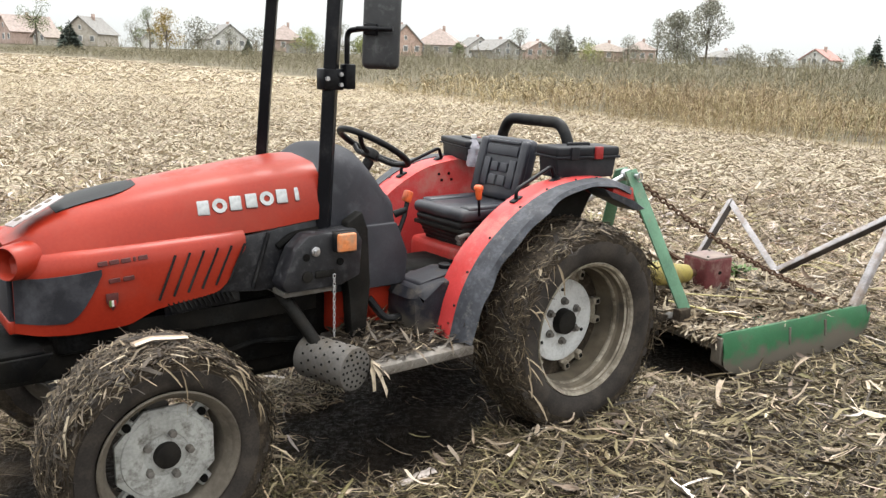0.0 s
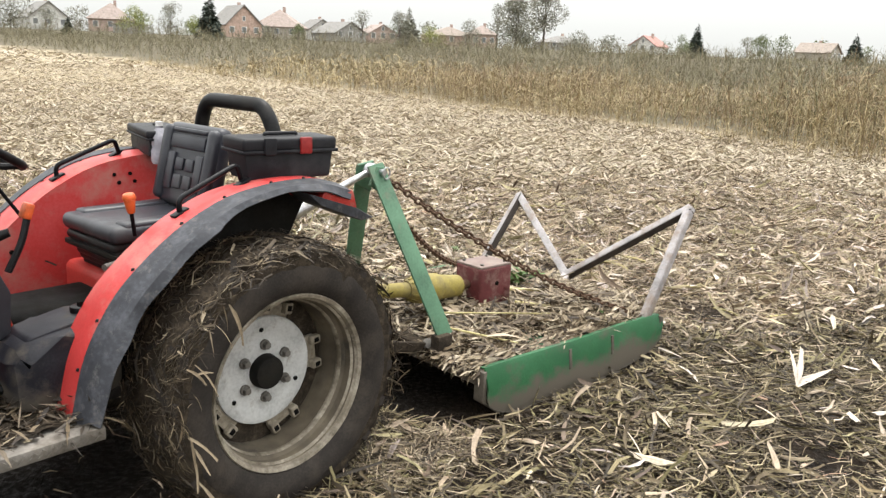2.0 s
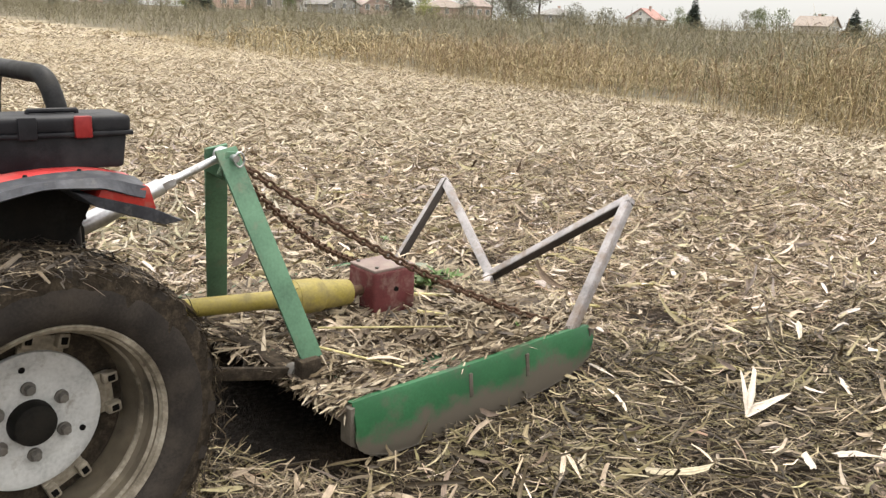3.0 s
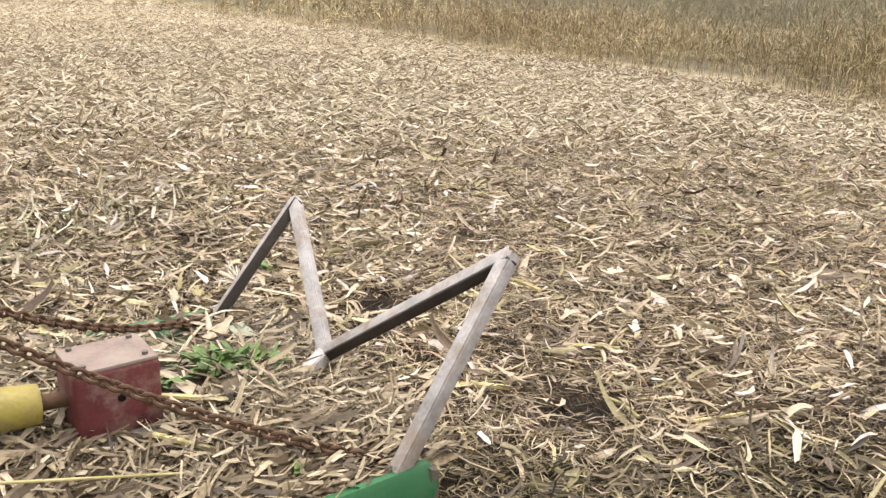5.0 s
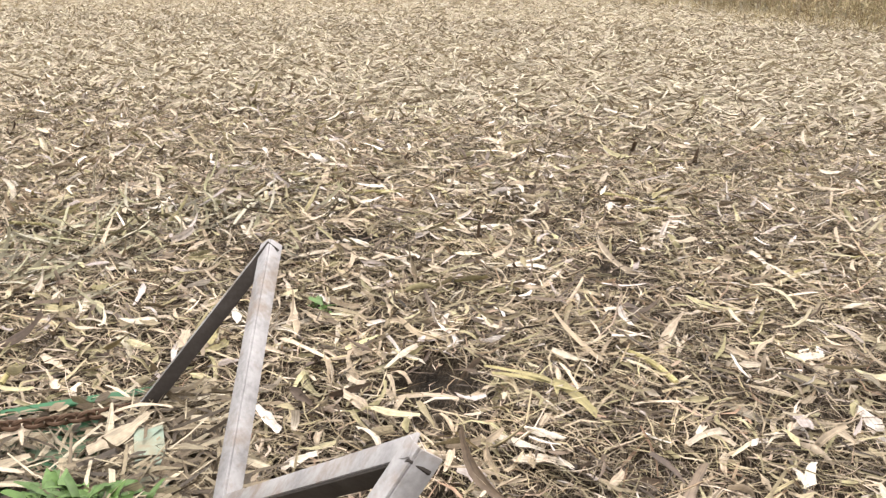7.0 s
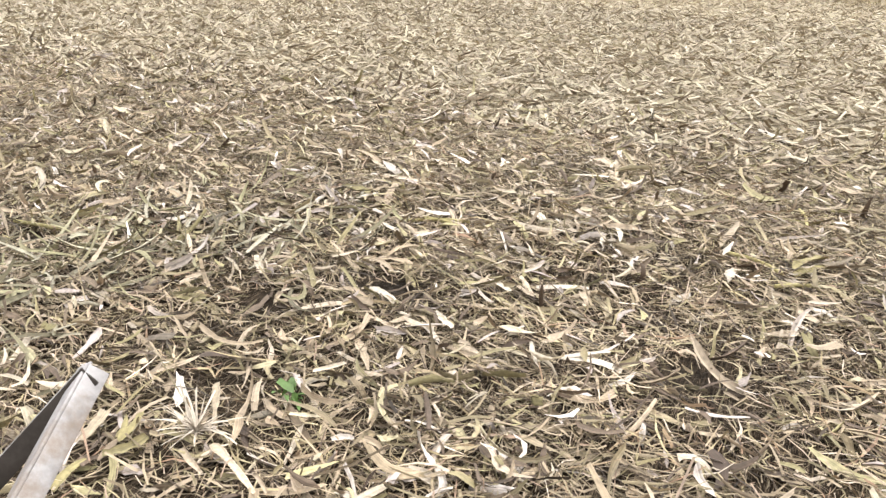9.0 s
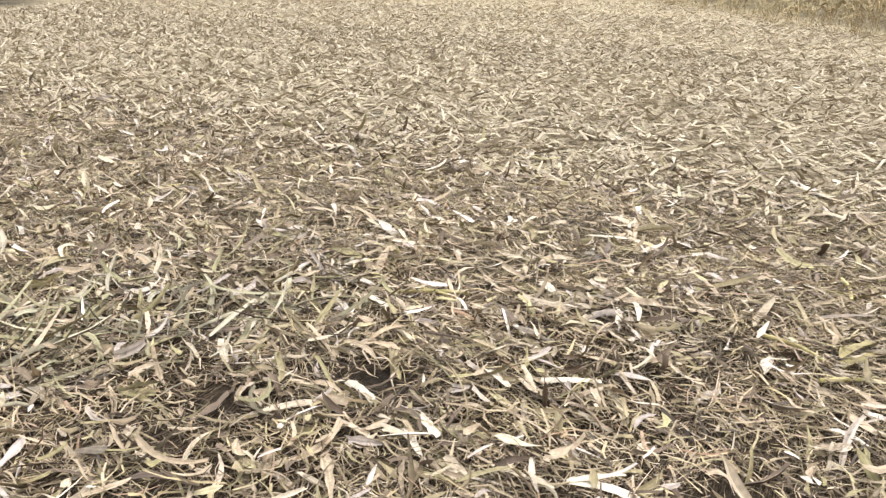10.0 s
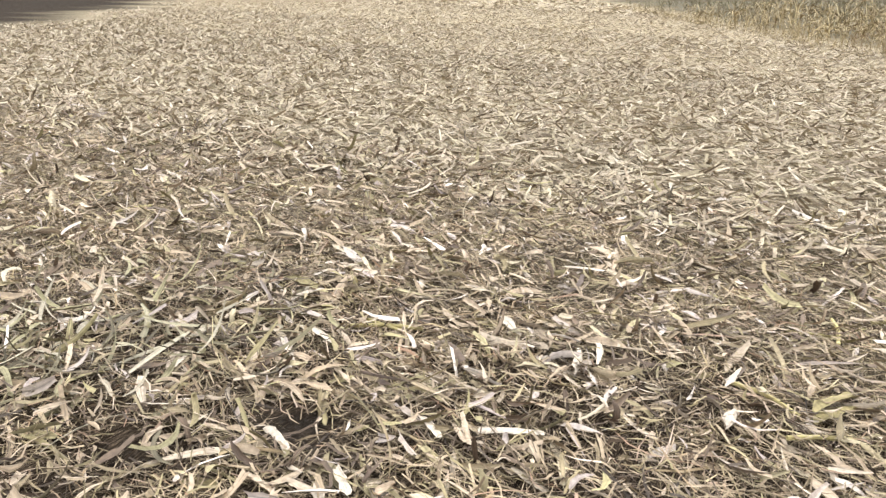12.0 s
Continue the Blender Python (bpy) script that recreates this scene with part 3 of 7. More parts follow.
def driven(x, y):
    """The damp strip beside the machines where wheels and feet pressed the residue in, 0 to 1."""
    u, v = tractor_frame(x, y)
    border = -0.42 - 0.5 * np.clip(u - 2.2, 0, 9) + 0.12 * np.sin(3 * u) + 0.08 * np.sin(7.3 * u + 1)
    return np.clip((border - v) / 0.35, 0, 1) * np.clip((6 - u) / 1.5, 0, 1) * np.clip((v + 3.0) / 0.9, 0, 1) * np.clip((u + 4) / 1.5, 0, 1)


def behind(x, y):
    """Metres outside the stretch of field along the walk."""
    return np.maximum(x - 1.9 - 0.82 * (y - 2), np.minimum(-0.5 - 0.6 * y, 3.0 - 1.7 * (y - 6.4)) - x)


def make_ground():
    steps = np.concatenate([np.arange(0, 14, 0.18), np.geomspace(14, 2200, 60)])
    xs = np.concatenate([-steps[:0:-1], steps]) + 2.0
    ys = np.concatenate([-steps[:0:-1], steps]) + 5.0
    X, Y = np.meshgrid(xs, ys, indexing="ij")
    Z = rise_of(np.clip(X, -200, 200), np.clip(Y, -200, 200)) + bumps(X, Y) * np.clip(1.4 - np.hypot(X, Y) / 40, 0, 1)
    near = np.hypot(X - 2, Y - 5) < 14
    Z += near * rng.normal(0, 0.006, Z.shape)
    v = np.stack([X, Y, Z], -1).reshape(-1, 3)
    a, b = len(xs), len(ys)
    i = np.arange(a * b).reshape(a, b)
    f = np.stack([i[:-1, :-1], i[1:, :-1], i[1:, 1:], i[:-1, 1:]], -1).reshape(-1, 4)
    ob = sheet("ground", [(v, f)], ground_material())
    col = ob.data.color_attributes.new("cover", "FLOAT_COLOR", "POINT")
    x, y = v[:, 0], v[:, 1]
    litter = 1 - np.clip(plough_side(x, y) / 1.2 + 0.3 * np.sin(x) * np.sin(1.3 * y), 0, 1)
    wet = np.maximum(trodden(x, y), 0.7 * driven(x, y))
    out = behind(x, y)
    # darker matted colour near the walk for the shade between pieces, pale litter beyond
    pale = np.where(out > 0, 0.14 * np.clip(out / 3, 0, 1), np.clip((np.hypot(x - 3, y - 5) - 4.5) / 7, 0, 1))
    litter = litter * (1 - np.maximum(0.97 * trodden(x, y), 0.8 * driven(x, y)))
    weeds = np.clip((past_edge(x, y) - 0.9) / 1.2, 0, 1)
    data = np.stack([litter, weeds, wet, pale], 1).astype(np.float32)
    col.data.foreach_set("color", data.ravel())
    ob.data.polygons.foreach_set("use_smooth", [True] * len(ob.data.polygons))
    tagged(ob, "harvested cornfield of dark soil under chopped straw-coloured residue", "field", kind="structure")


make_ground()


# ---- chopped corn residue ----
def clear_of_machines(x, y):
    u, v = tractor_frame(x, y)
    wheels = (np.abs(np.abs(v) - 0.6) < 0.17) & ((np.abs(u + 0.03) < 0.3) | (np.abs(u + 2.0) < 0.24))
    deck_x, deck_y = x - 2.56, y - 5.916
    c, s = math.cos(radians(33)), math.sin(radians(33))
    a, b = deck_x * c + deck_y * s, -deck_x * s + deck_y * c
    return ~wheels & ~((a > -1.85) & (a < -0.33) & (np.abs(b) < 0.76))


def scatter(x0, x1, y0, y1, per_m2, seed, patch=0.5, spare=0.6, back=False):
    r = np.random.default_rng(seed)
    n = int((x1 - x0) * (y1 - y0) * per_m2)
    x, y = r.uniform(x0, x1, n), r.uniform(y0, y1, n)
    clump = 0.5 + 0.25 * np.sin(3.1 * x + 1.7 * y) + 0.25 * np.sin(2.3 * y - 3.7 * x + 1.0) * np.sin(0.9 * x)
    clump += 0.3 * np.sin(9 * x + 4 * y + 2 * np.sin(3 * y)) * np.sin(8 * y - 5 * x + 2 * np.sin(2.6 * x))
    keep = r.uniform(0, 1, n) < (1 - patch) + patch * clump
    keep &= r.uniform(0, 1, n) > np.maximum(0.99 * trodden(x, y), spare * driven(x, y))
    # thick where one walks past, thinning out behind
    out = behind(x, y)
    keep &= r.uniform(0, 1, n) < np.where(out < 0, 1, 1.0 if back else np.clip(0.3 - out * 0.06, 0.02, 1))
    keep &= (past_edge(x, y) < 0.4) & (plough_side(x, y) < r.uniform(-0.6, 0.8, n)) & clear_of_machines(x, y)
    return r, x[keep], y[keep]


def litter(name, area, per_m2, seed, mat, length, width, label, seg=2, lift=0.012, patch=0.5, spare=0.6, only=None, blunt=0.75, folded=False, spread=0.22, back=False, lie=(-0.25, 0.5)):
    r, x, y = scatter(*area, per_m2, seed, patch, spare, back)
    if only is not None:
        k = r.uniform(0, 1, len(x)) < only(x, y)
        x, y = x[k], y[k]
    n = len(x)
    L = r.uniform(*length, n) * r.uniform(0.6, 1.0, n)
    W = np.minimum(r.uniform(*width, n), L * 0.5)
    rise = r.normal(0, spread, n)
    base = np.stack([x, y, height(x, y) + r.uniform(0.0, lift, n) + np.maximum(-np.sin(rise), 0) * L * 0.7], 1)
    # many pieces lie along the rows
    heading = np.where(r.uniform(0, 1, n) < 0.34, r.normal(*lie, n), r.uniform(0, 2 * math.pi, n))
    if folded:
        leaf = cupped(base, heading, L, W, rise, r.normal(-0.1, 0.75, n), seg, r.normal(0, 0.6, n), r.uniform(-0.3, 0.5, n)[:, None], r.normal(0, 0.85, n))
    else:
        leaf = ribbons(base, heading, L, W, rise, r.normal(0, 0.6, n), seg, r.normal(0, 0.6, n), blunt, r.normal(0, 1.0, n), seg > 1)
    ob = sheet(name, [leaf], mat)
    return tagged(ob, label, "crop residue", kind="stuff")


NEAR = (-5.0, 8.0, 0.2, 12.5)
CLOSE = (-3.2, 7.0, 0.6, 11.3)
litter("corn_chaff", CLOSE, 3000, 11, fine_mat, (0.04, 0.15), (0.002, 0.0065), "fine chopped straw chaff on the damp soil", 2, 0.05, spare=0.86, spread=0.22)
litter("corn_chaff", NEAR, 820, 17, fine_mat, (0.05, 0.2), (0.004, 0.013), "chopped straw strips on the damp soil", 2, 0.06, spare=0.86, spread=0.26)
litter("corn_leaf_litter", NEAR, 300, 12, husk_mat, (0.05, 0.2), (0.007, 0.029), "pale dry corn leaves and husks strewn over the field", 3, 0.07, spare=0.82, folded=True, spread=0.3)
litter("corn_leaf_litter", NEAR, 42, 13, husk_mat, (0.12, 0.32), (0.018, 0.046), "long curled pale corn leaves on the field", 6, 0.06, spare=0.82, folded=True)
litter("corn_leaf_litter", (-2.5, 2.8, 6.3, 11.5), 90, 18, husk_mat, (0.07, 0.22), (0.018, 0.042), "broad greyish corn leaves matted beyond the mower", 4, 0.07, spare=0.84, folded=True)
litter("corn_stalk_litter", NEAR, 75, 14, fine_mat, (0.15, 0.45), (0.004, 0.011), "long thin broken corn stalk strips", 3, 0.05, spare=0.6)
swath_mat = straw("damp_leaf_swath", [(0.0, (0.09, 0.072, 0.0484)), (0.35, (0.198, 0.171, 0.106)), (0.6, (0.306, 0.279, 0.158)), (0.8, (0.36, 0.324, 0.255)), (1.0, (0.495, 0.441, 0.334))])


def swath(x, y):
    """The strip of long leaves left beside the mower, 0 to 1."""
    return np.exp(-((x - 0.55 - 0.25 * (y - 8)) / 0.65) ** 2 - ((y - 8.0) / 1.1) ** 4)


litter("corn_leaf_swath", (-1.5, 2.6, 6.4, 9.6), 260, 23, swath_mat, (0.16, 0.4), (0.01, 0.03), "long greyish-olive corn leaves lying in a damp swath", 5, 0.08, only=swath, folded=True, lie=(1.9, 0.4))
litter("damp_litter", (-3.5, 7.0, 1.0, 8.0), 3900, 15, damp_mat, (0.03, 0.16), (0.003, 0.0105), "damp dark chopped stalks pressed into the mud", 2, 0.035, spare=0.0, only=driven, spread=0.2)
litter("damp_litter", (-3.5, 7.0, 1.0, 8.0), 240, 19, damp_mat, (0.08, 0.26), (0.008, 0.022), "damp olive-brown leaf strips pressed into the mud", 3, 0.05, spare=0.0, only=driven, folded=True)
litter("damp_litter", (-3.5, 7.0, 1.0, 8.0), 2600, 16, mud_straw, (0.02, 0.12), (0.002, 0.009), "dark bits of straw trodden into mud", 1, 0.02, spare=0.0, only=lambda x, y: 0.5 * trodden(x, y) * (1 - 0.7 * trodden(x, y)))
far_mat = straw("far_residue", [(0.0, (0.211, 0.162, 0.117)), (0.25, (0.352, 0.28, 0.202)), (0.55, (0.462, 0.383, 0.281)), (0.8, (0.482, 0.417, 0.286)), (1.0, (0.623, 0.54, 0.444))], patches=0.15)
for k, (area, dens) in enumerate([((-12, -5, 5, 12.5), 420), ((8, 14, 3, 14), 420), ((-16, 12, 11.4, 22), 470), ((-20, 9, 22, 30), 240), ((-24, 7, 30, 42), 110)]):
    litter("corn_leaf_litter", area, dens * 0.8, 20 + k, far_mat, (0.06, 0.25), (0.012, 0.04), "pale dry corn leaves strewn over the farther field", 2 if area[3] < 23 and area[2] < 11 else 1, 0.07, patch=0.2, spread=0.3)
    litter("corn_chaff", area, dens * (1.5 if area[2] < 20 else 1.1), 40 + k, far_mat, (0.06, 0.22), (0.004, 0.012), "fine chopped straw over the farther field", 1, 0.03, patch=0.2)
litter("corn_leaf_litter", (-60, 6, 40, 95), 16, 60, far_mat, (0.2, 0.5), (0.04, 0.1), "pale residue far out on the field", 1, 0.05, patch=0.2)
litter("corn_leaf_litter", (-14, 16, -10, 9), 70, 61, fine_mat, (0.1, 0.3), (0.02, 0.05), "dry corn leaves strewn over the field behind", 2, 0.05, only=lambda x, y: np.clip(behind(x, y) / 3, 0, 1), back=True)


# ---- the tractor ----
tractor = thing("tractor", Matrix.Translation(TRACTOR) @ pose(0, 0, 0, 0, 0, AXIS), "muddy red and black compact tractor parked on corn stubble", "tractor")


def smooth_row(xs, table):
    """Interpolates a table of (x, values...) smoothly at xs."""
    t = np.array(table, float)
    out = []
    for c in range(1, t.shape[1]):
        y = np.interp(xs, t[:, 0], t[:, c])
        k = np.array([1, 2, 3, 2, 1.0]) / 9
        out.append(np.convolve(np.pad(y, 2, mode="edge"), k, mode="valid"))
    return np.array(out).T


def hood():
    xs = np.linspace(-2.375, -1.215, 40)
    #  x, crease half width, crease z, middle half width, middle z, top half width, top z, centre z
    rows = smooth_row(xs, [
        (-2.375, 0.10, 0.955, 0.085, 0.985, 0.05, 1.00, 1.005), (-2.335, 0.17, 0.955, 0.135, 1.01, 0.08, 1.04, 1.045),
        (-2.26, 0.21, 0.96, 0.175, 1.035, 0.10, 1.085, 1.095), (-2.15, 0.235, 0.965, 0.195, 1.06, 0.115, 1.125, 1.137),
        (-1.95, 0.245, 0.97, 0.208, 1.085, 0.125, 1.17, 1.185), (-1.7, 0.25, 0.985, 0.215, 1.11, 0.135, 1.205, 1.222),
        (-1.45, 0.262, 1.005, 0.238, 1.13, 0.16, 1.235, 1.255), (-1.21, 0.285, 1.035, 0.272, 1.15, 0.2, 1.255, 1.278)])
    secs = []
    for x, (wc, zc, wm, zm, wt, zt, z0) in zip(xs, rows):
        half = [(wc, zc), ((wc + wm) / 2 + 0.006, (zc + zm) / 2), (wm, zm), ((wm + wt) / 2 + 0.016, (zm + zt) / 2 + 0.008), (wt, zt), (wt * 0.5, (zt + z0) / 2 + 0.003)]
        secs.append([(x, -w, z) for w, z in half] + [(x, 0, z0)] + [(x, w, z) for w, z in reversed(half)])
    body = part("hood", thick(loft(secs), 0.008), red, tractor, "faded red engine hood")
    # dark strip on the nose
    strip_x = np.linspace(-2.2, -1.9, 10)
    r2 = smooth_row(xs, [(x, *r) for x, r in zip(xs, rows)])
    secs = []
    for x in strip_x:
        wc, zc, wm, zm, wt, zt, z0 = [np.interp(x, xs, r2[:, k]) for k in range(7)]
        w = wt * (0.98 - 0.5 * max(0, (x + 2.02) / 0.12) ** 2)
        secs.append([(x, -w, zt + 0.006 + (wt - w) * 0.1), (x, -w * 0.5, (zt + z0) / 2 + 0.008), (x, 0, z0 + 0.007), (x, w * 0.5, (zt + z0) / 2 + 0.008), (x, w, zt + 0.006 + (wt - w) * 0.1)])
    part("hood_strip", thick(loft(secs), 0.004), black_plastic, body, "matt black strip")
    # lower side panels with the shoulder over them
    for side in (-1, 1):
        xs2 = np.linspace(-2.365, -1.56, 34)
        rr = smooth_row(xs2, [
            # x, top half width, top z, belly half width, belly z, low half width, low z
            (-2.365, 0.12, 0.95, 0.14, 0.92, 0.11, 0.695), (-2.32, 0.19, 0.962, 0.215, 0.92, 0.19, 0.69), (-2.2, 0.25, 0.972, 0.262, 0.92, 0.24, 0.69),
            (-2.0, 0.266, 0.978, 0.282, 0.92, 0.262, 0.7), (-1.93, 0.269, 0.98, 0.285, 0.92, 0.268, 0.745), (-1.8, 0.272, 0.985, 0.288, 0.93, 0.272, 0.762), (-1.64, 0.275, 0.99, 0.29, 0.94, 0.275, 0.785),
            (-1.56, 0.276, 0.997, 0.284, 0.985, 0.28, 0.965)])
        secs = []
        for x, (wt, zt, wb, zb, wl, zl) in zip(xs2, rr):
            secs.append([(x, side * (wt - 0.045), zt + 0.022), (x, side * (wt - 0.012), zt + 0.014), (x, side * (wt + 0.006), zt - 0.004), (x, side * wb, zb), (x, side * (wb + wl) / 2 + side * 0.004, (zb + zl) / 2), (x, side * wl, zl), (x, side * (wl - 0.03), zl - 0.008)])
        pan = part("side_panel", thick(loft(secs), 0.007), red, tractor, "red vented side panel with a raised shoulder")
        # slanted vents
        for k in range(6):
            x = -1.905 + 0.055 * k
            pts = [(x, side * 0.2855, 0.785 + 0.007 * k), (x + 0.03, side * 0.2885, 0.86 + 0.006 * k), (x + 0.066, side * 0.288, 0.95 + 0.003 * k)]
            part("vent_slot", tube(bent(pts, 0.03), 0.0048, 6), black_plastic, pan)
        # black mesh at the corner of the nose
        gx = np.linspace(-2.365, -2.1, 14)
        secs = []
        for x in gx:
            wt, zt, wb, zb, wl, zl = [np.interp(x, xs2, rr[:, k]) for k in range(6)]
            hi = 0.895 + 0.03 * (x + 2.4) / 0.3
            lo = 0.735 + 0.17 * max(0, (x + 2.22) / 0.12) ** 1.6
            lo = min(lo, hi - 0.004)
            wx = lambda z: (np.interp(z, [zl, (zl + zb) / 2, zb], [wl, (wb + wl) / 2 + 0.004, wb])) + 0.007
            secs.append([(x, side * wx(z), z) for z in np.linspace(lo, hi, 5)])
        part("side_grille", thick(loft(secs), 0.004), grey_plastic, pan, "dark grey grille mesh")
        # headlamp barrel sunk in the shoulder
        faces = Vector((-math.cos(radians(33)), side * math.sin(radians(33)), 0.02))
        lm = Matrix.Translation((-2.325, side * 0.155, 0.962)) @ faces.to_track_quat("-Y", "Z").to_matrix().to_4x4()
        bm = lathe([(0.03, 0.01), (0.044, -0.02), (0.052, -0.075), (0.056, -0.08), (0.06, -0.074), (0.066, 0.0), (0.066, 0.14)], 28)
        barrel = part("headlamp_barrel", bm, red, tractor, "red headlamp barrel", lm)
        bm = lathe([(0.0005, 0.012), (0.02, 0.008), (0.032, 0.002)], 24)
        part("headlamp_lens", bm, red_dusty, barrel, "reflector tinted by red paint")
    # nose front: bumper strip and grille between the panels
    fr = slab([(-0.125, 0.72), (0.125, 0.72), (0.13, 0.93), (-0.13, 0.93)], -2.38, -2.36, "X", 0.006)
    part("front_grille", fr, grey_plastic, tractor, "dark grey front grille")
    fr = slab([(-0.13, 0.69), (0.13, 0.69), (0.13, 0.74), (-0.13, 0.74)], -2.385, -2.355, "X", 0.008)
    part("front_bumper", fr, red, tractor, "red lower nose lip")


hood()

# plain silver blocks where the maker's name stands on both hood sides
for side in (-1, 1):
    for k in range(7):
        x = -1.70 + 0.063 * k if side < 0 else -1.32 - 0.063 * k
        y, z = np.interp(x, [-1.7, -1.32], [0.205, 0.244]), np.interp(x, [-1.7, -1.32], [1.102, 1.137])
        lean = math.atan2(0.055, 0.125)
        wide = 0.02 if k == 6 else 0.048
        bm = slab([(-wide / 2, -0.029), (wide / 2, -0.029), (wide / 2, 0.031), (-wide / 2, 0.029)], -0.006, 0.006, "Y", 0.004)
        if k in (1, 4):
            bm.free()
            bm = lathe([(0.013, -0.006), (0.029, -0.006), (0.029, 0.006), (0.013, 0.006)], 24, True)
        part("name_bar", bm, chrome, tractor, "raised chrome name block", Matrix.Translation((x, side * (y + 0.01), z)) @ Matrix.Rotation(side * 0.1, 4, "Z") @ Matrix.Rotation(-side * -lean if side > 0 else -lean, 4, "X"))
# model name bars and badge
for side in (-1, 1):
    for k, (x, w, z) in enumerate([(-2.095, 0.034, 0.945), (-2.055, 0.034, 0.947), (-2.015, 0.034, 0.949), (-1.985, 0.01, 0.951), (-1.955, 0.034, 0.953), (-2.06, 0.04, 0.882), (-2.01, 0.04, 0.884)]):
        part("model_bar", box((w, 0.006, 0.017), Matrix.Translation((x, side * (0.2765 + 0.03 * (x + 2.02) if z > 0.92 else 0.284), z)) @ pose(0, 0, 0, 12 * side if z > 0.92 else 0, -4, 0), 0.002, 1), dark_mark, tractor)
    sh = slab([(-0.022, 0.03), (0.022, 0.03), (0.02, -0.005), (0, -0.035), (-0.02, -0.005)], -0.003, 0.003, "Y", 0.002)
    part("badge", sh, dark_mark, tractor, "small shield badge", Matrix.Translation((-2.07, side * 0.279, 0.805)))
    for k, mt in enumerate((leaf_green, white_plate, clasp_red)):
        part("badge_stripe", box((0.008, 0.004, 0.022), Matrix.Translation((-2.078 + 0.008 * k, side * 0.283, 0.798)), 0.001, 1), mt, tractor)
plate_m = Matrix.Translation((-2.262, -0.078, 1.118)) @ pose(0, 0, 0, -6, -27, 8)
plate = part("number_plate", box((0.2, 0.1, 0.005), plate_m, 0.002), material("dusty_plate", (0.4, 0.36, 0.36), 0.5, scale=20, bump=0.03, dirt=(0.25, 0.2, 0.19), dirt_amount=0.4, dirt_scale=18), tractor, "dusty pale plate with faint bars")
for k in range(4):
    part("plate_bar", box((0.022, 0.03, 0.002), plate_m @ Matrix.Translation((-0.06 + 0.04 * k, 0.01, 0.0032)), 0), barrel_mat, plate)

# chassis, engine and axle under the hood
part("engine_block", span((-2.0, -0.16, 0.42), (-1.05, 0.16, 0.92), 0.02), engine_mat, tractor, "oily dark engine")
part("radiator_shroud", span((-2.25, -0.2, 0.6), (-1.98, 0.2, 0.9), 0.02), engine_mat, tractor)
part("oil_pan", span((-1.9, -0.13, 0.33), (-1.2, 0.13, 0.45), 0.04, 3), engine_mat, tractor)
part("front_beam", span((-2.52, -0.16, 0.5), (-1.75, 0.16, 0.64), 0.015), black_dirty, tractor, "front weight carrier beam")
part("carrier_bracket", slab([(-2.53, 0.65), (-2.28, 0.655), (-2.36, 0.57), (-2.53, 0.585)], -0.3, -0.28, "Y", 0.003), engine_mat, tractor, "folded black bracket")
part("carrier_bracket", slab([(-2.56, 0.66), (-2.28, 0.665), (-2.36, 0.56), (-2.56, 0.58)], 0.28, 0.3, "Y", 0.003), black_dirty, tractor)
part("carrier_plate", span((-2.5, -0.27, 0.645), (-2.3, 0.27, 0.66), 0.004), engine_mat, tractor)
bm = bmesh.new()
rod(bm, (-2.0, -0.5, 0.33), (-2.0, 0.5, 0.33), 0.055)
rbox(bm, (0.2, 0.22, 0.2), Matrix.Translation((-2.0, 0, 0.35)), 0.05)
part("front_axle", bm, black_dirty, tractor, "muddy front drive axle")
for s in (-1, 1):
    bm = bmesh.new()
    rod(bm, (-2.0, s * 0.46, 0.2), (-2.0, s * 0.46, 0.46), 0.06, 0.05)
    rod(bm, (-2.0, s * 0.44, 0.32), (-2.0, s * 0.57, 0.32), 0.075)
    part("axle_knuckle", bm, black_dirty, tractor)
bm = bmesh.new()
rod(bm, (-2.2, -0.47, 0.36), (-2.2, 0.47, 0.36), 0.016)
rod(bm, (-2.22, -0.34, 0.36), (-2.22, -0.34, 0.56), 0.02)
part("tie_rod", bm, black_dirty, tractor)
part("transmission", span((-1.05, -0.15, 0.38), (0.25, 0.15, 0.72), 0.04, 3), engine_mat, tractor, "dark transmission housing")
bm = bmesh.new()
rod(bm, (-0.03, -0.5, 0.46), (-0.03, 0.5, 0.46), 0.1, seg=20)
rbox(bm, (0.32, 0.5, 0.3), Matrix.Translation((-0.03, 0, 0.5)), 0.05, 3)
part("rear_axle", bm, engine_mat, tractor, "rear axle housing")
part("seat_base", slab([(-0.39, 0.5), (0.2, 0.5), (0.2, 0.785), (-0.37, 0.785), (-0.39, 0.765)], -0.25, 0.24, "Y", 0.015), red_dusty, tractor, "red transmission cover under the seat")
part("side_rail", span((-2.0, -0.2, 0.62), (-1.2, -0.16, 0.7), 0.006), black_dirty, tractor)
part("hydraulic_pipe", tube(bent([(-1.75, -0.2, 0.6), (-1.62, -0.21, 0.5), (-1.5, -0.21, 0.53), (-1.3, -0.2, 0.5)], 0.05), 0.012, 8), engine_mat, tractor)
bm = bmesh.new()
for k in range(14):
    rbox(bm, (0.006, 0.012, 0.04), Matrix.Translation((-1.86 + 0.019 * k, -0.268, 0.745 + 0.0012 * k)) @ pose(0, 0, 0, 0, -25, 0), 0)
rbox(bm, (0.3, 0.01, 0.065), Matrix.Translation((-1.73, -0.258, 0.752)) @ pose(0, 0, 0, 0, -3, 0), 0.003)
part("louvre_plate", bm, black_plastic, tractor, "black louvred plate below the side panel")

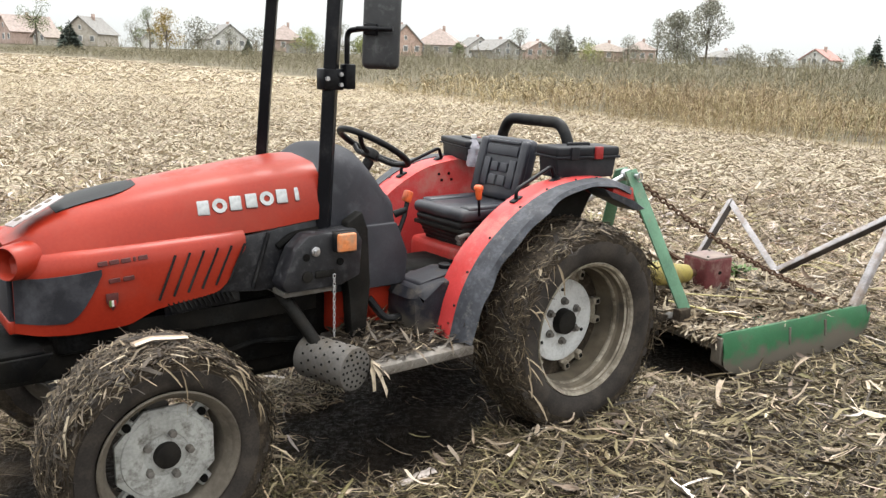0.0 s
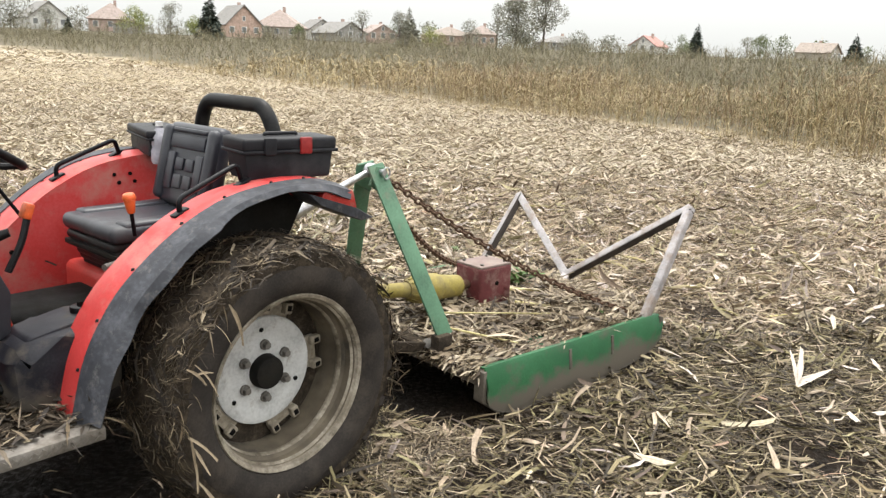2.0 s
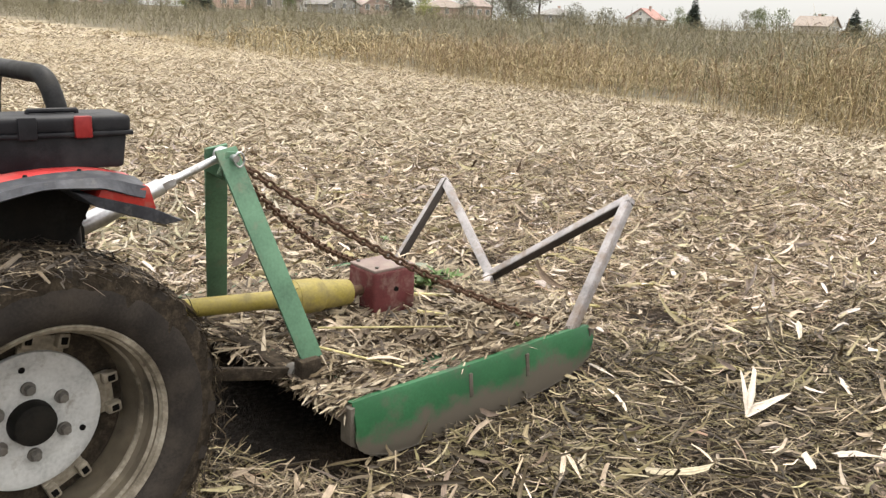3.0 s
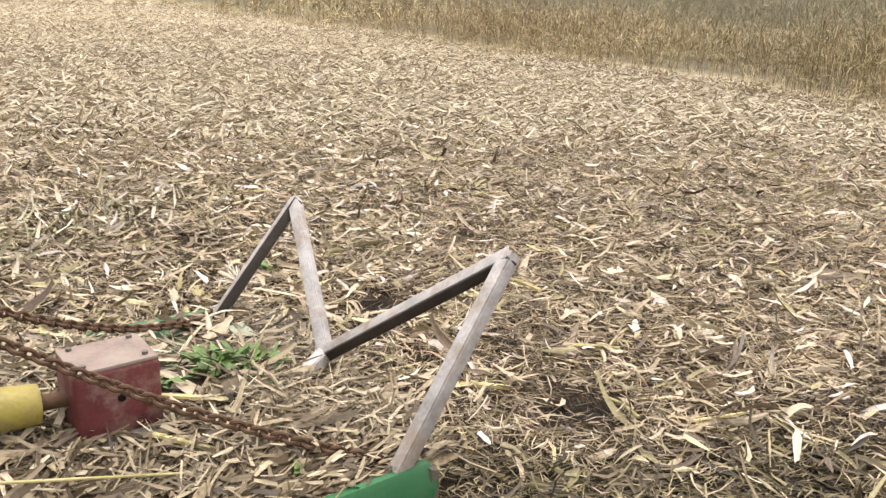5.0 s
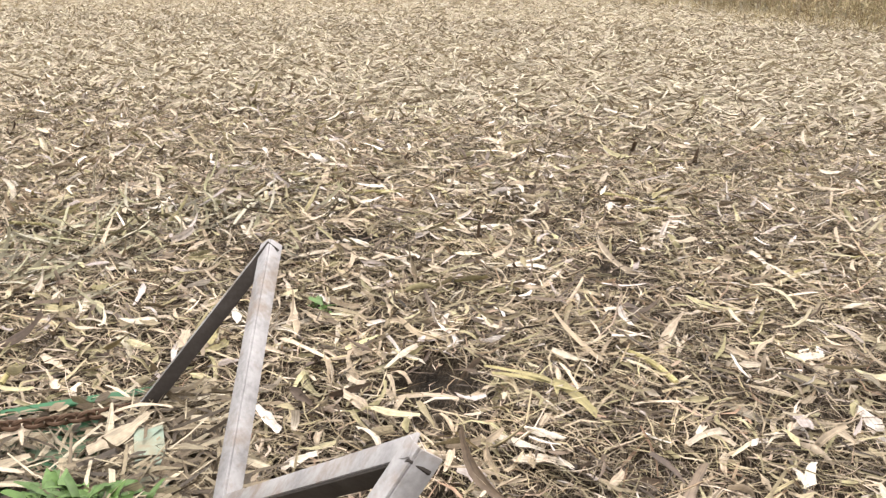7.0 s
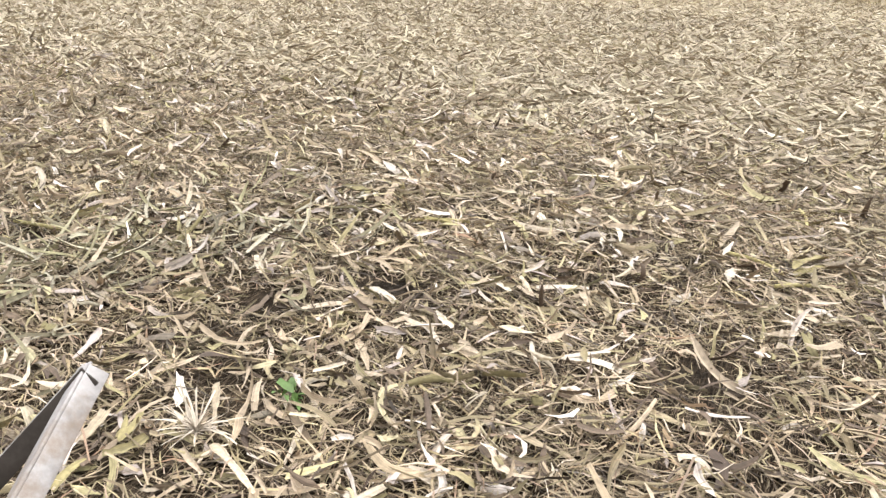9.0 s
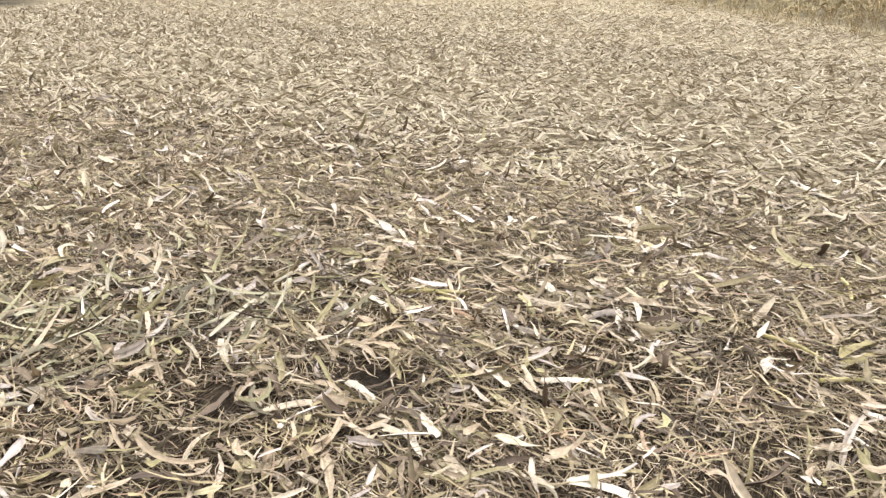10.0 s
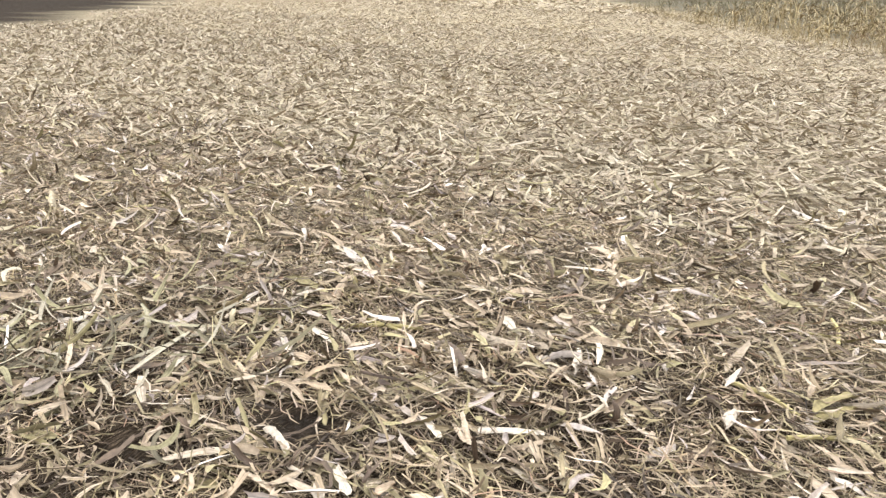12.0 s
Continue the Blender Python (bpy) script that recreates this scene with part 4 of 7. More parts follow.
# black plastic flank behind the red panel
for s in (-1, 1):
    out = [(-1.66, 0.775), (-1.575, 0.985), (-1.25, 1.03), (-1.2, 0.99), (-1.2, 0.76), (-1.5, 0.76)]
    flank = part("flank_panel", slab(out, s * 0.25, s * 0.272, "Y", 0.006), scuffed_plastic, tractor, "black plastic flank panel")
    part("flank_rib", tube([(-1.53, s * 0.276, 0.775), (-1.46, s * 0.28, 0.995)], 0.008, 6), black_plastic, flank)
    # raised near-black strip, its colour standing in for the shade of a recess
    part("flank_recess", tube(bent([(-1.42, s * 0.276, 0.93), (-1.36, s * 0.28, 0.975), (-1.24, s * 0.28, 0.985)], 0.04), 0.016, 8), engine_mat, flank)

# roll bar mount with bolt, latch and indicator
for s in (-1, 1):
    out = [(-1.46, 0.80), (-1.40, 0.94), (-1.34, 0.99), (-1.12, 1.0), (-1.09, 0.95), (-1.1, 0.80), (-1.2, 0.765), (-1.44, 0.765)]
    mount = part("roll_bar_mount", slab(out, s * 0.29, s * 0.395, "Y", 0.012), scuffed_plastic, tractor, "scuffed black roll bar mount")
    bm = bmesh.new()
    cyl(bm, 0.02, 0.012, Matrix.Translation((-1.315, s * 0.4, 0.925)) @ pose(0, 0, 0, 90), seg=20, bevel=0.003)
    cyl(bm, 0.011, 0.022, Matrix.Translation((-1.315, s * 0.403, 0.925)) @ pose(0, 0, 0, 90), seg=6)
    part("mount_bolt", bm, steel, mount, "bright hex bolt")
    bm = bmesh.new()
    cyl(bm, 0.024, 0.014, Matrix.Translation((-1.35, s * 0.398, 0.825)) @ pose(0, 0, 0, 90), seg=18, bevel=0.004)
    rbox(bm, (0.09, 0.012, 0.03), Matrix.Translation((-1.27, s * 0.398, 0.828)), 0.004)
    part("mount_latch", bm, black_dirty, mount)
    for x, z in ((-1.355, 0.905), (-1.20, 0.87)):
        part("bolt_hole", cyl(bmesh.new(), 0.016, 0.01, Matrix.Translation((x, s * 0.394, z)) @ pose(0, 0, 0, 90), seg=16), engine_mat, mount)
    lamp = part("indicator", box((0.1, 0.05, 0.085), Matrix.Translation((-1.185, s * 0.4, 0.955)), 0.01, 3), black_plastic, mount, "side indicator lamp")
    part("indicator_lens", box((0.085, 0.03, 0.075), Matrix.Translation((-1.187, s * 0.424, 0.955)), 0.008, 3), orange, lamp, "scuffed orange lens")
    part("mount_leg", slab([(-1.14, 1.02), (-1.07, 1.06), (-1.04, 0.98), (-1.03, 0.75), (-1.05, 0.49), (-1.12, 0.49), (-1.13, 0.7), (-1.15, 0.8)], s * 0.3, s * 0.36, "Y", 0.008), black_dirty, tractor, "dusty black upright leg to the footplate")
    part("mount_foot", span((-1.44, min(s * 0.2, s * 0.37), 0.742), (-1.2, max(s * 0.2, s * 0.37), 0.765), 0.004), grey_dust, tractor)
link_me = None
for k in range(16):
    z = 0.815 - 0.0165 * k
    ring = [(0.0055 * math.cos(a), 0, 0.0105 * math.sin(a)) for a in np.linspace(0, 2 * math.pi, 9)[:-1]]
    if link_me is None:
        ob = part("safety_chain_link", tube(ring, 0.002, 5, closed=True), steel, tractor, "thin dirty safety chain link")
        link_me = ob.data
    else:
        ob = part("safety_chain_link", link_me, steel, tractor)
    ob.matrix_basis = Matrix.Translation((-1.235, -0.41, z)) @ Matrix.Rotation(radians(90 * (k % 2)), 4, "Z")

# roll bar hoop, its hinge brackets and the mirror
sec = [(-0.02, -0.027), (0.02, -0.027), (0.024, -0.022), (0.024, 0.022), (0.02, 0.027), (-0.02, 0.027), (-0.024, 0.022), (-0.024, -0.022)]
hoop = bent([(-1.213, -0.275, 0.93), (-1.175, -0.275, 1.62), (-1.148, -0.275, 2.02), (-1.148, 0.275, 2.02), (-1.18, 0.29, 1.62), (-1.222, 0.33, 0.93)], 0.11, 7)
part("roll_bar", tube(hoop, 0.03, section=sec), black_paint, tractor, "black painted steel roll bar hoop")
for s in (-1,):
    br = part("hinge_bracket", span((-1.225, s * 0.275 - 0.034, 1.555), (-1.13, s * 0.275 + 0.032, 1.64), 0.008), black_paint, tractor, "bolted folding hinge")
    for x, z in ((-1.212, 1.6), (-1.15, 1.618), (-1.15, 1.577)):
        part("hinge_bolt", cyl(bmesh.new(), 0.009, 0.014, Matrix.Translation((x, s * 0.313, z)) @ pose(0, 0, 0, 90), seg=6), steel, br)
arm = part("mirror_arm", tube(bent([(-1.115, -0.3, 1.56), (-1.115, -0.3, 1.79), (-1.1, -0.46, 1.80), (-1.085, -0.56, 1.80)], 0.035), 0.011, 10), black_paint, tractor, "bent mirror arm")
part("arm_clamp", span((-1.135, -0.33, 1.56), (-1.09, -0.275, 1.66), 0.006), black_paint, arm)
mm = Matrix.Translation((-1.145, -0.595, 1.785)) @ pose(0, 0, 0, 0, 4, 38)
bm = box((0.05, 0.142, 0.28), None, 0.022, 4)
mir = part("mirror", bm, mirror_back, tractor, "black mirror head seen from behind", mm)
part("mirror_clamp", box((0.03, 0.05, 0.04), Matrix.Translation((-0.034, 0.03, 0.0)), 0.006), black_paint, mir)
part("mirror_glass", box((0.003, 0.122, 0.255), Matrix.Translation((0.0262, 0, 0)), 0.001, 1), mirror_glass, mir, "mirror glass")
part("clamp_rod", rod(bmesh.new(), (-0.05, -0.06, 0.0), (-0.05, 0.08, 0.0), 0.009), black_paint, mir)

# dash cowl, steering wheel
xs = np.linspace(-1.21, -0.78, 30)
rows = smooth_row(xs, [(-1.21, 0.27, 1.0, 0.255, 1.15, 0.185, 1.24, 1.262), (-1.1, 0.285, 0.9, 0.27, 1.2, 0.19, 1.305, 1.325), (-1.0, 0.275, 0.86, 0.25, 1.17, 0.17, 1.29, 1.315), (-0.9, 0.25, 0.84, 0.21, 1.08, 0.14, 1.2, 1.22), (-0.78, 0.2, 0.83, 0.16, 0.98, 0.1, 1.07, 1.08)])
secs = []
for x, (wc, zc, wm, zm, wt, zt, z0) in zip(xs, rows):
    half = [(wc, zc), ((wc + wm) / 2 + 0.01, (zc + zm) / 2), (wm, zm), ((wm + wt) / 2 + 0.02, (zm + zt) / 2 + 0.012), (wt, zt), (wt * 0.5, (zt + z0) / 2 + 0.004)]
    ring = bent([(x, -w, z) for w, z in half] + [(x, 0, z0)] + [(x, w, z) for w, z in reversed(half)], 0.2, 3)
    secs.append([tuple(q) for q in ring])
cowl = part("dash_cowl", thick(loft(secs), 0.006), grey_plastic, tractor, "matt grey plastic dashboard cowl")
part("cowl_back", slab([(-0.19, 0.7), (0.19, 0.7), (0.19, 0.92), (0.12, 1.06), (-0.12, 1.06), (-0.19, 0.92)], -0.83, -0.78, "X", 0.01), black_plastic, cowl)
part("cowl_side", slab([(-1.17, 0.70), (-0.98, 0.71), (-0.83, 0.69), (-0.79, 0.71), (-0.78, 0.84), (-0.84, 0.98), (-1.17, 0.98)], -0.285, -0.255, "Y", 0.01), grey_plastic, cowl, "grey lower cowl panel")
part("cowl_side", slab([(-1.17, 0.70), (-0.98, 0.71), (-0.83, 0.69), (-0.79, 0.71), (-0.78, 0.84), (-0.84, 0.98), (-1.17, 0.98)], 0.255, 0.285, "Y", 0.01), grey_plastic, cowl)
part("scuttle", slab([(-1.14, 0.50), (-0.80, 0.50), (-0.74, 0.64), (-0.80, 0.84), (-1.14, 0.84)], -0.24, 0.24, "Y", 0.015), red, tractor, "red footwell panel")
part("pedal", tube(bent([(-1.0, -0.3, 0.66), (-0.93, -0.33, 0.56), (-0.82, -0.34, 0.56)], 0.04), 0.018, 8), black_plastic, tractor, "black foot pedal")
part("warning_plate", box((0.05, 0.004, 0.05), Matrix.Translation((-0.84, -0.275, 0.68)), 0.002), black_plastic, tractor)
wheel_m = Matrix.Translation((-0.765, 0.03, 1.28)) @ pose(0, 0, 0, 0, 30, 0)
ring = [(0.178 * math.cos(a), 0.178 * math.sin(a), 0) for a in np.linspace(0, 2 * math.pi, 49)[:-1]]
sw = part("steering_wheel", tube(ring, 0.015, 10, closed=True), black_plastic, tractor, "black three-spoke steering wheel", wheel_m)
for a in (90, 210, 330):
    c, s_ = math.cos(radians(a)), math.sin(radians(a))
    part("wheel_spoke", tube(bent([(0.03 * c, 0.03 * s_, -0.04), (0.12 * c, 0.12 * s_, -0.035), (0.176 * c, 0.176 * s_, 0)], 0.05), 0.012, 8), black_plastic, sw)
part("wheel_hub", cyl(bmesh.new(), 0.045, 0.045, Matrix.Translation((0, 0, -0.035)), 0.035, 20, 0.006), black_plastic, sw)
part("steering_column", rod(bmesh.new(), (-0.79, 0.03, 1.22), (-0.9, 0.03, 1.06), 0.026), black_plastic, tractor)
# orange lever knob on a black stalk, no lamp
part("lamp_pod", box((0.03, 0.05, 0.055), Matrix.Translation((-0.63, -0.06, 1.05)) @ pose(0, 0, 0, 0, 20, 0), 0.008), orange_knob, tractor, "orange lever knob by the dash")
part("lamp_stalk", tube(bent([(-0.63, -0.06, 1.03), (-0.66, -0.08, 0.95), (-0.72, -0.1, 0.86)], 0.04), 0.012, 8), black_plastic, tractor, "black stalk with cable")
part("control_stalk", rod(bmesh.new(), (-0.8, -0.2, 1.0), (-0.75, -0.22, 1.02), 0.018, 0.014), black_plastic, tractor)

# footplate with residue, battery box
for s in (-1, 1):
    lo, hi = sorted((s * 0.15, s * 0.655))
    plate = part("footplate", span((-1.16, lo, 0.445), (-0.68, hi, 0.487), 0.006), tread_mat, tractor, "muddy chequered footplate")
    bm = bmesh.new()
    for k in range(34):
        rbox(bm, (0.016, 0.003, 0.004), Matrix.Translation((-1.15 + 0.0137 * k, s * 0.6565, 0.46 + 0.012 * (k % 2))) @ pose(0, 0, 0, 0, 40 * (1 if k % 2 else -1), 0), 0)
    part("tread_bead", bm, tread_mat, plate)
part("battery_box", slab([(-0.85, 0.485), (-0.5, 0.485), (-0.5, 0.72), (-0.58, 0.735), (-0.7, 0.725), (-0.83, 0.7), (-0.86, 0.66)], -0.45, -0.2, "Y", 0.05), tank_mat, tractor, "mud-dusted black moulded tank beside the footplate")
part("battery_lid", slab([(-0.8, 0.69), (-0.53, 0.715), (-0.53, 0.738), (-0.6, 0.75), (-0.78, 0.718)], -0.39, -0.22, "Y", 0.012), tank_mat, tractor, "dusty raised lid")
part("tank_cap", cyl(bmesh.new(), 0.035, 0.03, Matrix.Translation((-0.58, -0.31, 0.752)), seg=20, bevel=0.005), black_plastic, tractor)

# exhaust
guard_mat = material("sooty_dusty_guard", (0.085, 0.078, 0.072), 0.7, scale=10, bump=0.15, dirt=MUD, dirt_amount=0.35, dirt_scale=8)
ex_dir = Vector((0.28, -0.96, 0)).normalized()
a = Vector((-1.268, -0.632, 0.492))
b = a - ex_dir * 0.26
m, length = aim(b, a)
muffler = part("exhaust_guard", cyl(bmesh.new(), 0.088, length, m, seg=36, bevel=0.006), guard_mat, tractor, "perforated dusty exhaust guard")
hole_me = None
side_axis = ex_dir.cross(Vector((0, 0, 1))).normalized()
for i in range(6):
    for k in range(14):
        an = 2 * math.pi * (k + 0.5 * (i % 2)) / 14
        rad = side_axis * math.cos(an) + Vector((0, 0, 1)) * math.sin(an)
        p = b + ex_dir * (0.05 + 0.036 * i) + rad * 0.0885
        mt = Matrix.Translation(p) @ rad.to_track_quat("Z", "Y").to_matrix().to_4x4()
        if hole_me is None:
            ob = part("guard_hole", cyl(bmesh.new(), 0.0052, 0.002, seg=10), engine_mat, muffler)
            hole_me = ob.data
        else:
            ob = part("guard_hole", hole_me, engine_mat, muffler)
        ob.matrix_basis = mt
for rr, n in ((0.0, 1), (0.025, 6), (0.05, 11), (0.07, 16)):
    for k in range(n):
        an = 2 * math.pi * k / n
        p = a + ex_dir * 0.0006 + (side_axis * math.cos(an) + Vector((0, 0, 1)) * math.sin(an)) * rr
        ob = part("guard_hole", hole_me, engine_mat, muffler)
        ob.matrix_basis = Matrix.Translation(p) @ ex_dir.to_track_quat("Z", "Y").to_matrix().to_4x4()
part("exhaust_pipe", tube(bent([(-1.42, -0.24, 0.77), (-1.40, -0.34, 0.7), (-1.36, -0.43, 0.6), (-1.33, -0.47, 0.53)], 0.06), 0.026, 12), black_dirty, tractor, "sooty exhaust pipe")


# fenders with rubber lips
def fender(side):
    arc = bent([(-0.735, 0.49), (-0.69, 0.68), (-0.58, 0.86), (-0.38, 1.025), (-0.17, 1.125), (0.06, 1.155), (0.22, 1.15), (0.325, 1.12)], 0.12, 4)
    arc = [Vector((p[0], p[1])) for p in [(q.x, q.y) for q in [Vector((v[0], v[1], 0)) for v in arc]]]
    y0, y1, y2 = side * 0.405, side * 0.56, side * 0.655
    secs = []
    for p in arc:
        secs.append([(p.x, y0, p.y - 0.004), (p.x, y0 + side * 0.02, p.y), (p.x, (y0 + y1) / 2, p.y + 0.006), (p.x, y1 - side * 0.02, p.y), (p.x, y1, p.y - 0.012)])
    shell = part("fender", thick(loft(secs), 0.008), red_fender, tractor, "red rear fender with riveted lip")
    # inner wall towards the seat
    wall = [(p.x, p.y - 0.004) for p in arc] + [(0.25, 1.03), (0.12, 0.8), (0.08, 0.62), (-0.6, 0.49)]
    part("fender_wall", slab(wall, side * 0.4, side * 0.41, "Y", 0), red_fender, shell, "dusty red inner fender wall")
    # dark sheet added over the wall's outer face for the shade under the fender
    part("wheel_well", slab(wall, side * 0.413, side * 0.42, "Y", 0), black_dirty, shell, "dark sheet for the shade inside the wheel well")
    # rubber lip: drops below the edge, wavy
    secs = []
    for i, p in enumerate(arc):
        w = 0.008 * math.sin(i * 0.55) + 0.006 * math.sin(i * 1.3 + 1)
        f = i / (len(arc) - 1)
        out = Vector((p.x + 0.03, p.y - 0.46)).normalized()
        drop = 0.035 + 0.02 * math.sin(f * 7)
        nx, nz = p.x - out.x * drop, p.y - out.y * drop
        secs.append([(p.x, y1 - side * 0.015, p.y + 0.004), (p.x, y1 + side * 0.02, p.y - 0.004), (p.x * 0.5 + nx * 0.5, (y1 + y2) / 2 + side * 0.03, p.y * 0.5 + nz * 0.5 + 0.01), (nx, y2 + side * w, nz)])
    part("rubber_lip", thick(loft(secs), 0.007), lip_rubber, shell, "worn black rubber fender lip")
    for i in range(2, len(arc) - 3, 4):
        p = arc[i]
        part("rivet", cyl(bmesh.new(), 0.008, 0.008, Matrix.Translation((p.x, y1 - side * 0.03, p.y + 0.002)), 0.005, 10), black_plastic, shell)
    # red rear corner of the fender itself, no lamp
    part("tail_lamp", slab([(0.18, 1.122), (0.322, 1.112), (0.343, 1.035), (0.29, 1.035), (0.16, 1.085)], *sorted((y1 - side * 0.12, side * 0.64)), "Y", 0.01), red_dusty, shell, "red fender tail corner")
    part("lip_tail", slab([(0.1, 1.12), (0.325, 1.045), (0.425, 0.995), (0.36, 0.99), (0.16, 1.07)], y1 - side * 0.05, y1 + side * 0.085, "Y", 0.004), lip_rubber, shell, "torn rubber tail of the lip")
    for x in (-0.52, -0.62):
        part("wall_bolt", cyl(bmesh.new(), 0.01, 0.01, Matrix.Translation((x, side * 0.397, 0.8)) @ pose(0, 0, 0, 90), seg=8), engine_mat, shell)
    for k in range(4):
        part("wall_hole", cyl(bmesh.new(), 0.008, 0.006, Matrix.Translation((-0.09 + 0.07 * (k % 2) + 0.02 * (k // 2), side * 0.398, 1.07 - 0.035 * (k // 2))) @ pose(0, 0, 0, 90), seg=10), engine_mat, shell)
    # grab rail
    yr = side * 0.465
    rail = part("grab_rail", tube(bent([(-0.30, yr, 1.06), (-0.302, yr, 1.115), (-0.06, yr - side * 0.02, 1.212), (-0.04, yr - side * 0.02, 1.15)], 0.022), 0.0095, 10), black_paint, shell, "black grab rail")
    for x, z in ((-0.30, 1.07), (-0.05, 1.15)):
        part("rail_foot", box((0.06, 0.035, 0.01), Matrix.Translation((x, yr, z)) @ pose(0, 0, 0, 0, -25, 0), 0.003), black_paint, rail)
    return shell


fender(-1)
fender(1)

# seat
seat = part("seat_cushion", span((-0.41, -0.205, 0.918), (0.02, 0.205, 0.982), 0.03, 4), seat_mat, tractor, "worn black vinyl seat cushion")
for v in (-0.08, 0.08):
    part("cushion_bolster", span((-0.36, v - 0.115 if v < 0 else v + 0.035, 0.955), (0.0, v - 0.035 if v < 0 else v + 0.115, 0.993), 0.02, 3), seat_mat, seat)
back_m = Matrix.Translation((0.045, 0, 1.142)) @ pose(0, 0, 0, 0, 14, 0)
bk = part("seat_back", box((0.08, 0.375, 0.335), None, 0.034, 4), seat_mat, tractor, "black vinyl backrest with quilted panels", back_m)
for z, h, n in ((0.135, 0.018, 1), (0.09, 0.055, 1), (0.0, 0.05, 2), (-0.07, 0.055, 2)):
    for k in range(n):
        wd = 0.24 if n == 1 else 0.055
        y = 0 if n == 1 else (-0.036 + 0.072 * k)
        part("back_panel", box((0.014, wd, h), Matrix.Translation((-0.044, y, z)), 0.006), seat_mat, bk)
for y in (-0.1, 0.1):
    part("back_panel", box((0.014, 0.05, 0.15), Matrix.Translation((-0.044, y, -0.03)), 0.006), seat_mat, bk)
for y in (-0.158, 0.158):
    part("back_bolster", box((0.05, 0.055, 0.305), Matrix.Translation((-0.035, y, 0)), 0.022, 3), seat_mat, bk)
for k in range(6):
    part("seat_bellows", box((0.4 - 0.012 * k, 0.37 - 0.006 * k, 0.034), Matrix.Translation((-0.2 + 0.004 * k, 0, 0.902 - 0.0215 * k)), 0.014, 3), black_plastic, tractor)
part("height_knob", rod(rod(bmesh.new(), (-0.37, -0.17, 0.828), (-0.43, -0.215, 0.828), 0.011, 0.011, 12), (-0.38, -0.178, 0.828), (-0.395, -0.19, 0.828), 0.021, 0.021, 14, 0.003), grey_dust, tractor, "seat height adjusting knob")
part("seat_slide", span((-0.4, -0.2, 0.86), (0.0, 0.2, 0.88), 0.004), black_dirty, tractor)
part("seat_handle", rod(bmesh.new(), (-0.36, -0.2, 0.86), (-0.46, -0.24, 0.86), 0.012), grey_dust, tractor)
for (x, y, z), (x2, y2, z2), knob in [((-0.37, -0.29, 0.97), (-0.385, -0.297, 1.075), orange_knob), ((-0.5, 0.33, 0.95), (-0.6, 0.36, 1.12), black_plastic), ((-0.62, 0.3, 0.9), (-0.7, 0.28, 1.06), orange_knob)]:
    lever = part("control_lever", rod(bmesh.new(), (x, y, z), (x2, y2, z2), 0.007), black_paint, tractor, "hand control lever")
    d = (Vector((x2, y2, z2)) - Vector((x, y, z))).normalized()
    bm = bmesh.new()
    rod(bm, Vector((x2, y2, z2)) - d * 0.025, Vector((x2, y2, z2)) + d * 0.025, 0.013, 0.02, 14, 0.003)
    rod(bm, Vector((x2, y2, z2)) + d * 0.025, Vector((x2, y2, z2)) + d * 0.045, 0.025, 0.019, 14, 0.005)
    part("lever_knob", bm, knob, lever, "plastic lever knob")
for k, y in enumerate((-0.07, 0.02)):
    part("warning_label", box((0.028, 0.003, 0.03), Matrix.Translation((-0.4 + 0.045 * k, -0.2525, 0.75 - 0.02 * k)), 0.001, 1), white_plate if k == 0 else black_plastic, tractor, "small warning sticker")

# rear guard hoop
hp = bent([(0.25, -0.27, 0.85), (0.245, -0.265, 1.28), (0.24, -0.2, 1.393), (0.24, 0.2, 1.393), (0.245, 0.265, 1.28), (0.25, 0.27, 0.85)], 0.09, 6)
part("rear_hoop", tube(hp, 0.03, 14), black_plastic, tractor, "padded black hoop behind the seat")
part("hoop_plate", span((0.2, -0.3, 0.95), (0.29, 0.3, 1.0), 0.006), black_dirty, tractor)

# hitch
part("hitch_block", span((0.2, -0.14, 0.55), (0.36, 0.14, 0.9), 0.02), engine_mat, tractor, "rear hitch housing")


# wheels
def tyre(R, W, rim_r):
    h = W / 2
    prof = [(rim_r, -h * 0.78), (rim_r + 0.012, -h * 0.9), (rim_r + (R - rim_r) * 0.35, -h * 1.02), (rim_r + (R - rim_r) * 0.68, -h * 1.0), (R - 0.03, -h * 0.92), (R - 0.012, -h * 0.8), (R - 0.004, -h * 0.4), (R, 0)]
    return lathe(prof + [(r, -y) for r, y in prof[-2::-1]], 64)


def lugs(R, W, count, wheel, lug_h):
    """Chevron tread bars, each a part, on one shared mesh a side."""
    for s in (-1, 1):
        me = None
        bm = bmesh.new()
        rows = []
        for t, wd in ((0.02, 0.016), (0.55, 0.018), (0.97, 0.024)):
            an, y = t * 0.22, s * W / 2 * (0.02 + 0.93 * t)
            low, high = R - 0.02, R + lug_h * (1 if t < 0.9 else 0.2)
            rows.append([bm.verts.new((r * math.cos(an + da), y, r * math.sin(an + da))) for r, da in ((low, -wd / R), (high, -wd * 0.75 / R), (high, wd * 0.75 / R), (low, wd / R))])
        for a, b in zip(rows, rows[1:]):
            for k in range(3):
                bm.faces.new((a[k], a[k + 1], b[k + 1], b[k]))
        bm.faces.new(rows[0])
        bm.faces.new(rows[-1][::-1])
        for k in range(count):
            ob = part("tyre_lug", bm if me is None else me, rubber, wheel, "", Matrix.Rotation(2 * math.pi * (k + (0.5 if s > 0 else 0)) / count, 4, "Y"))
            me = ob.data


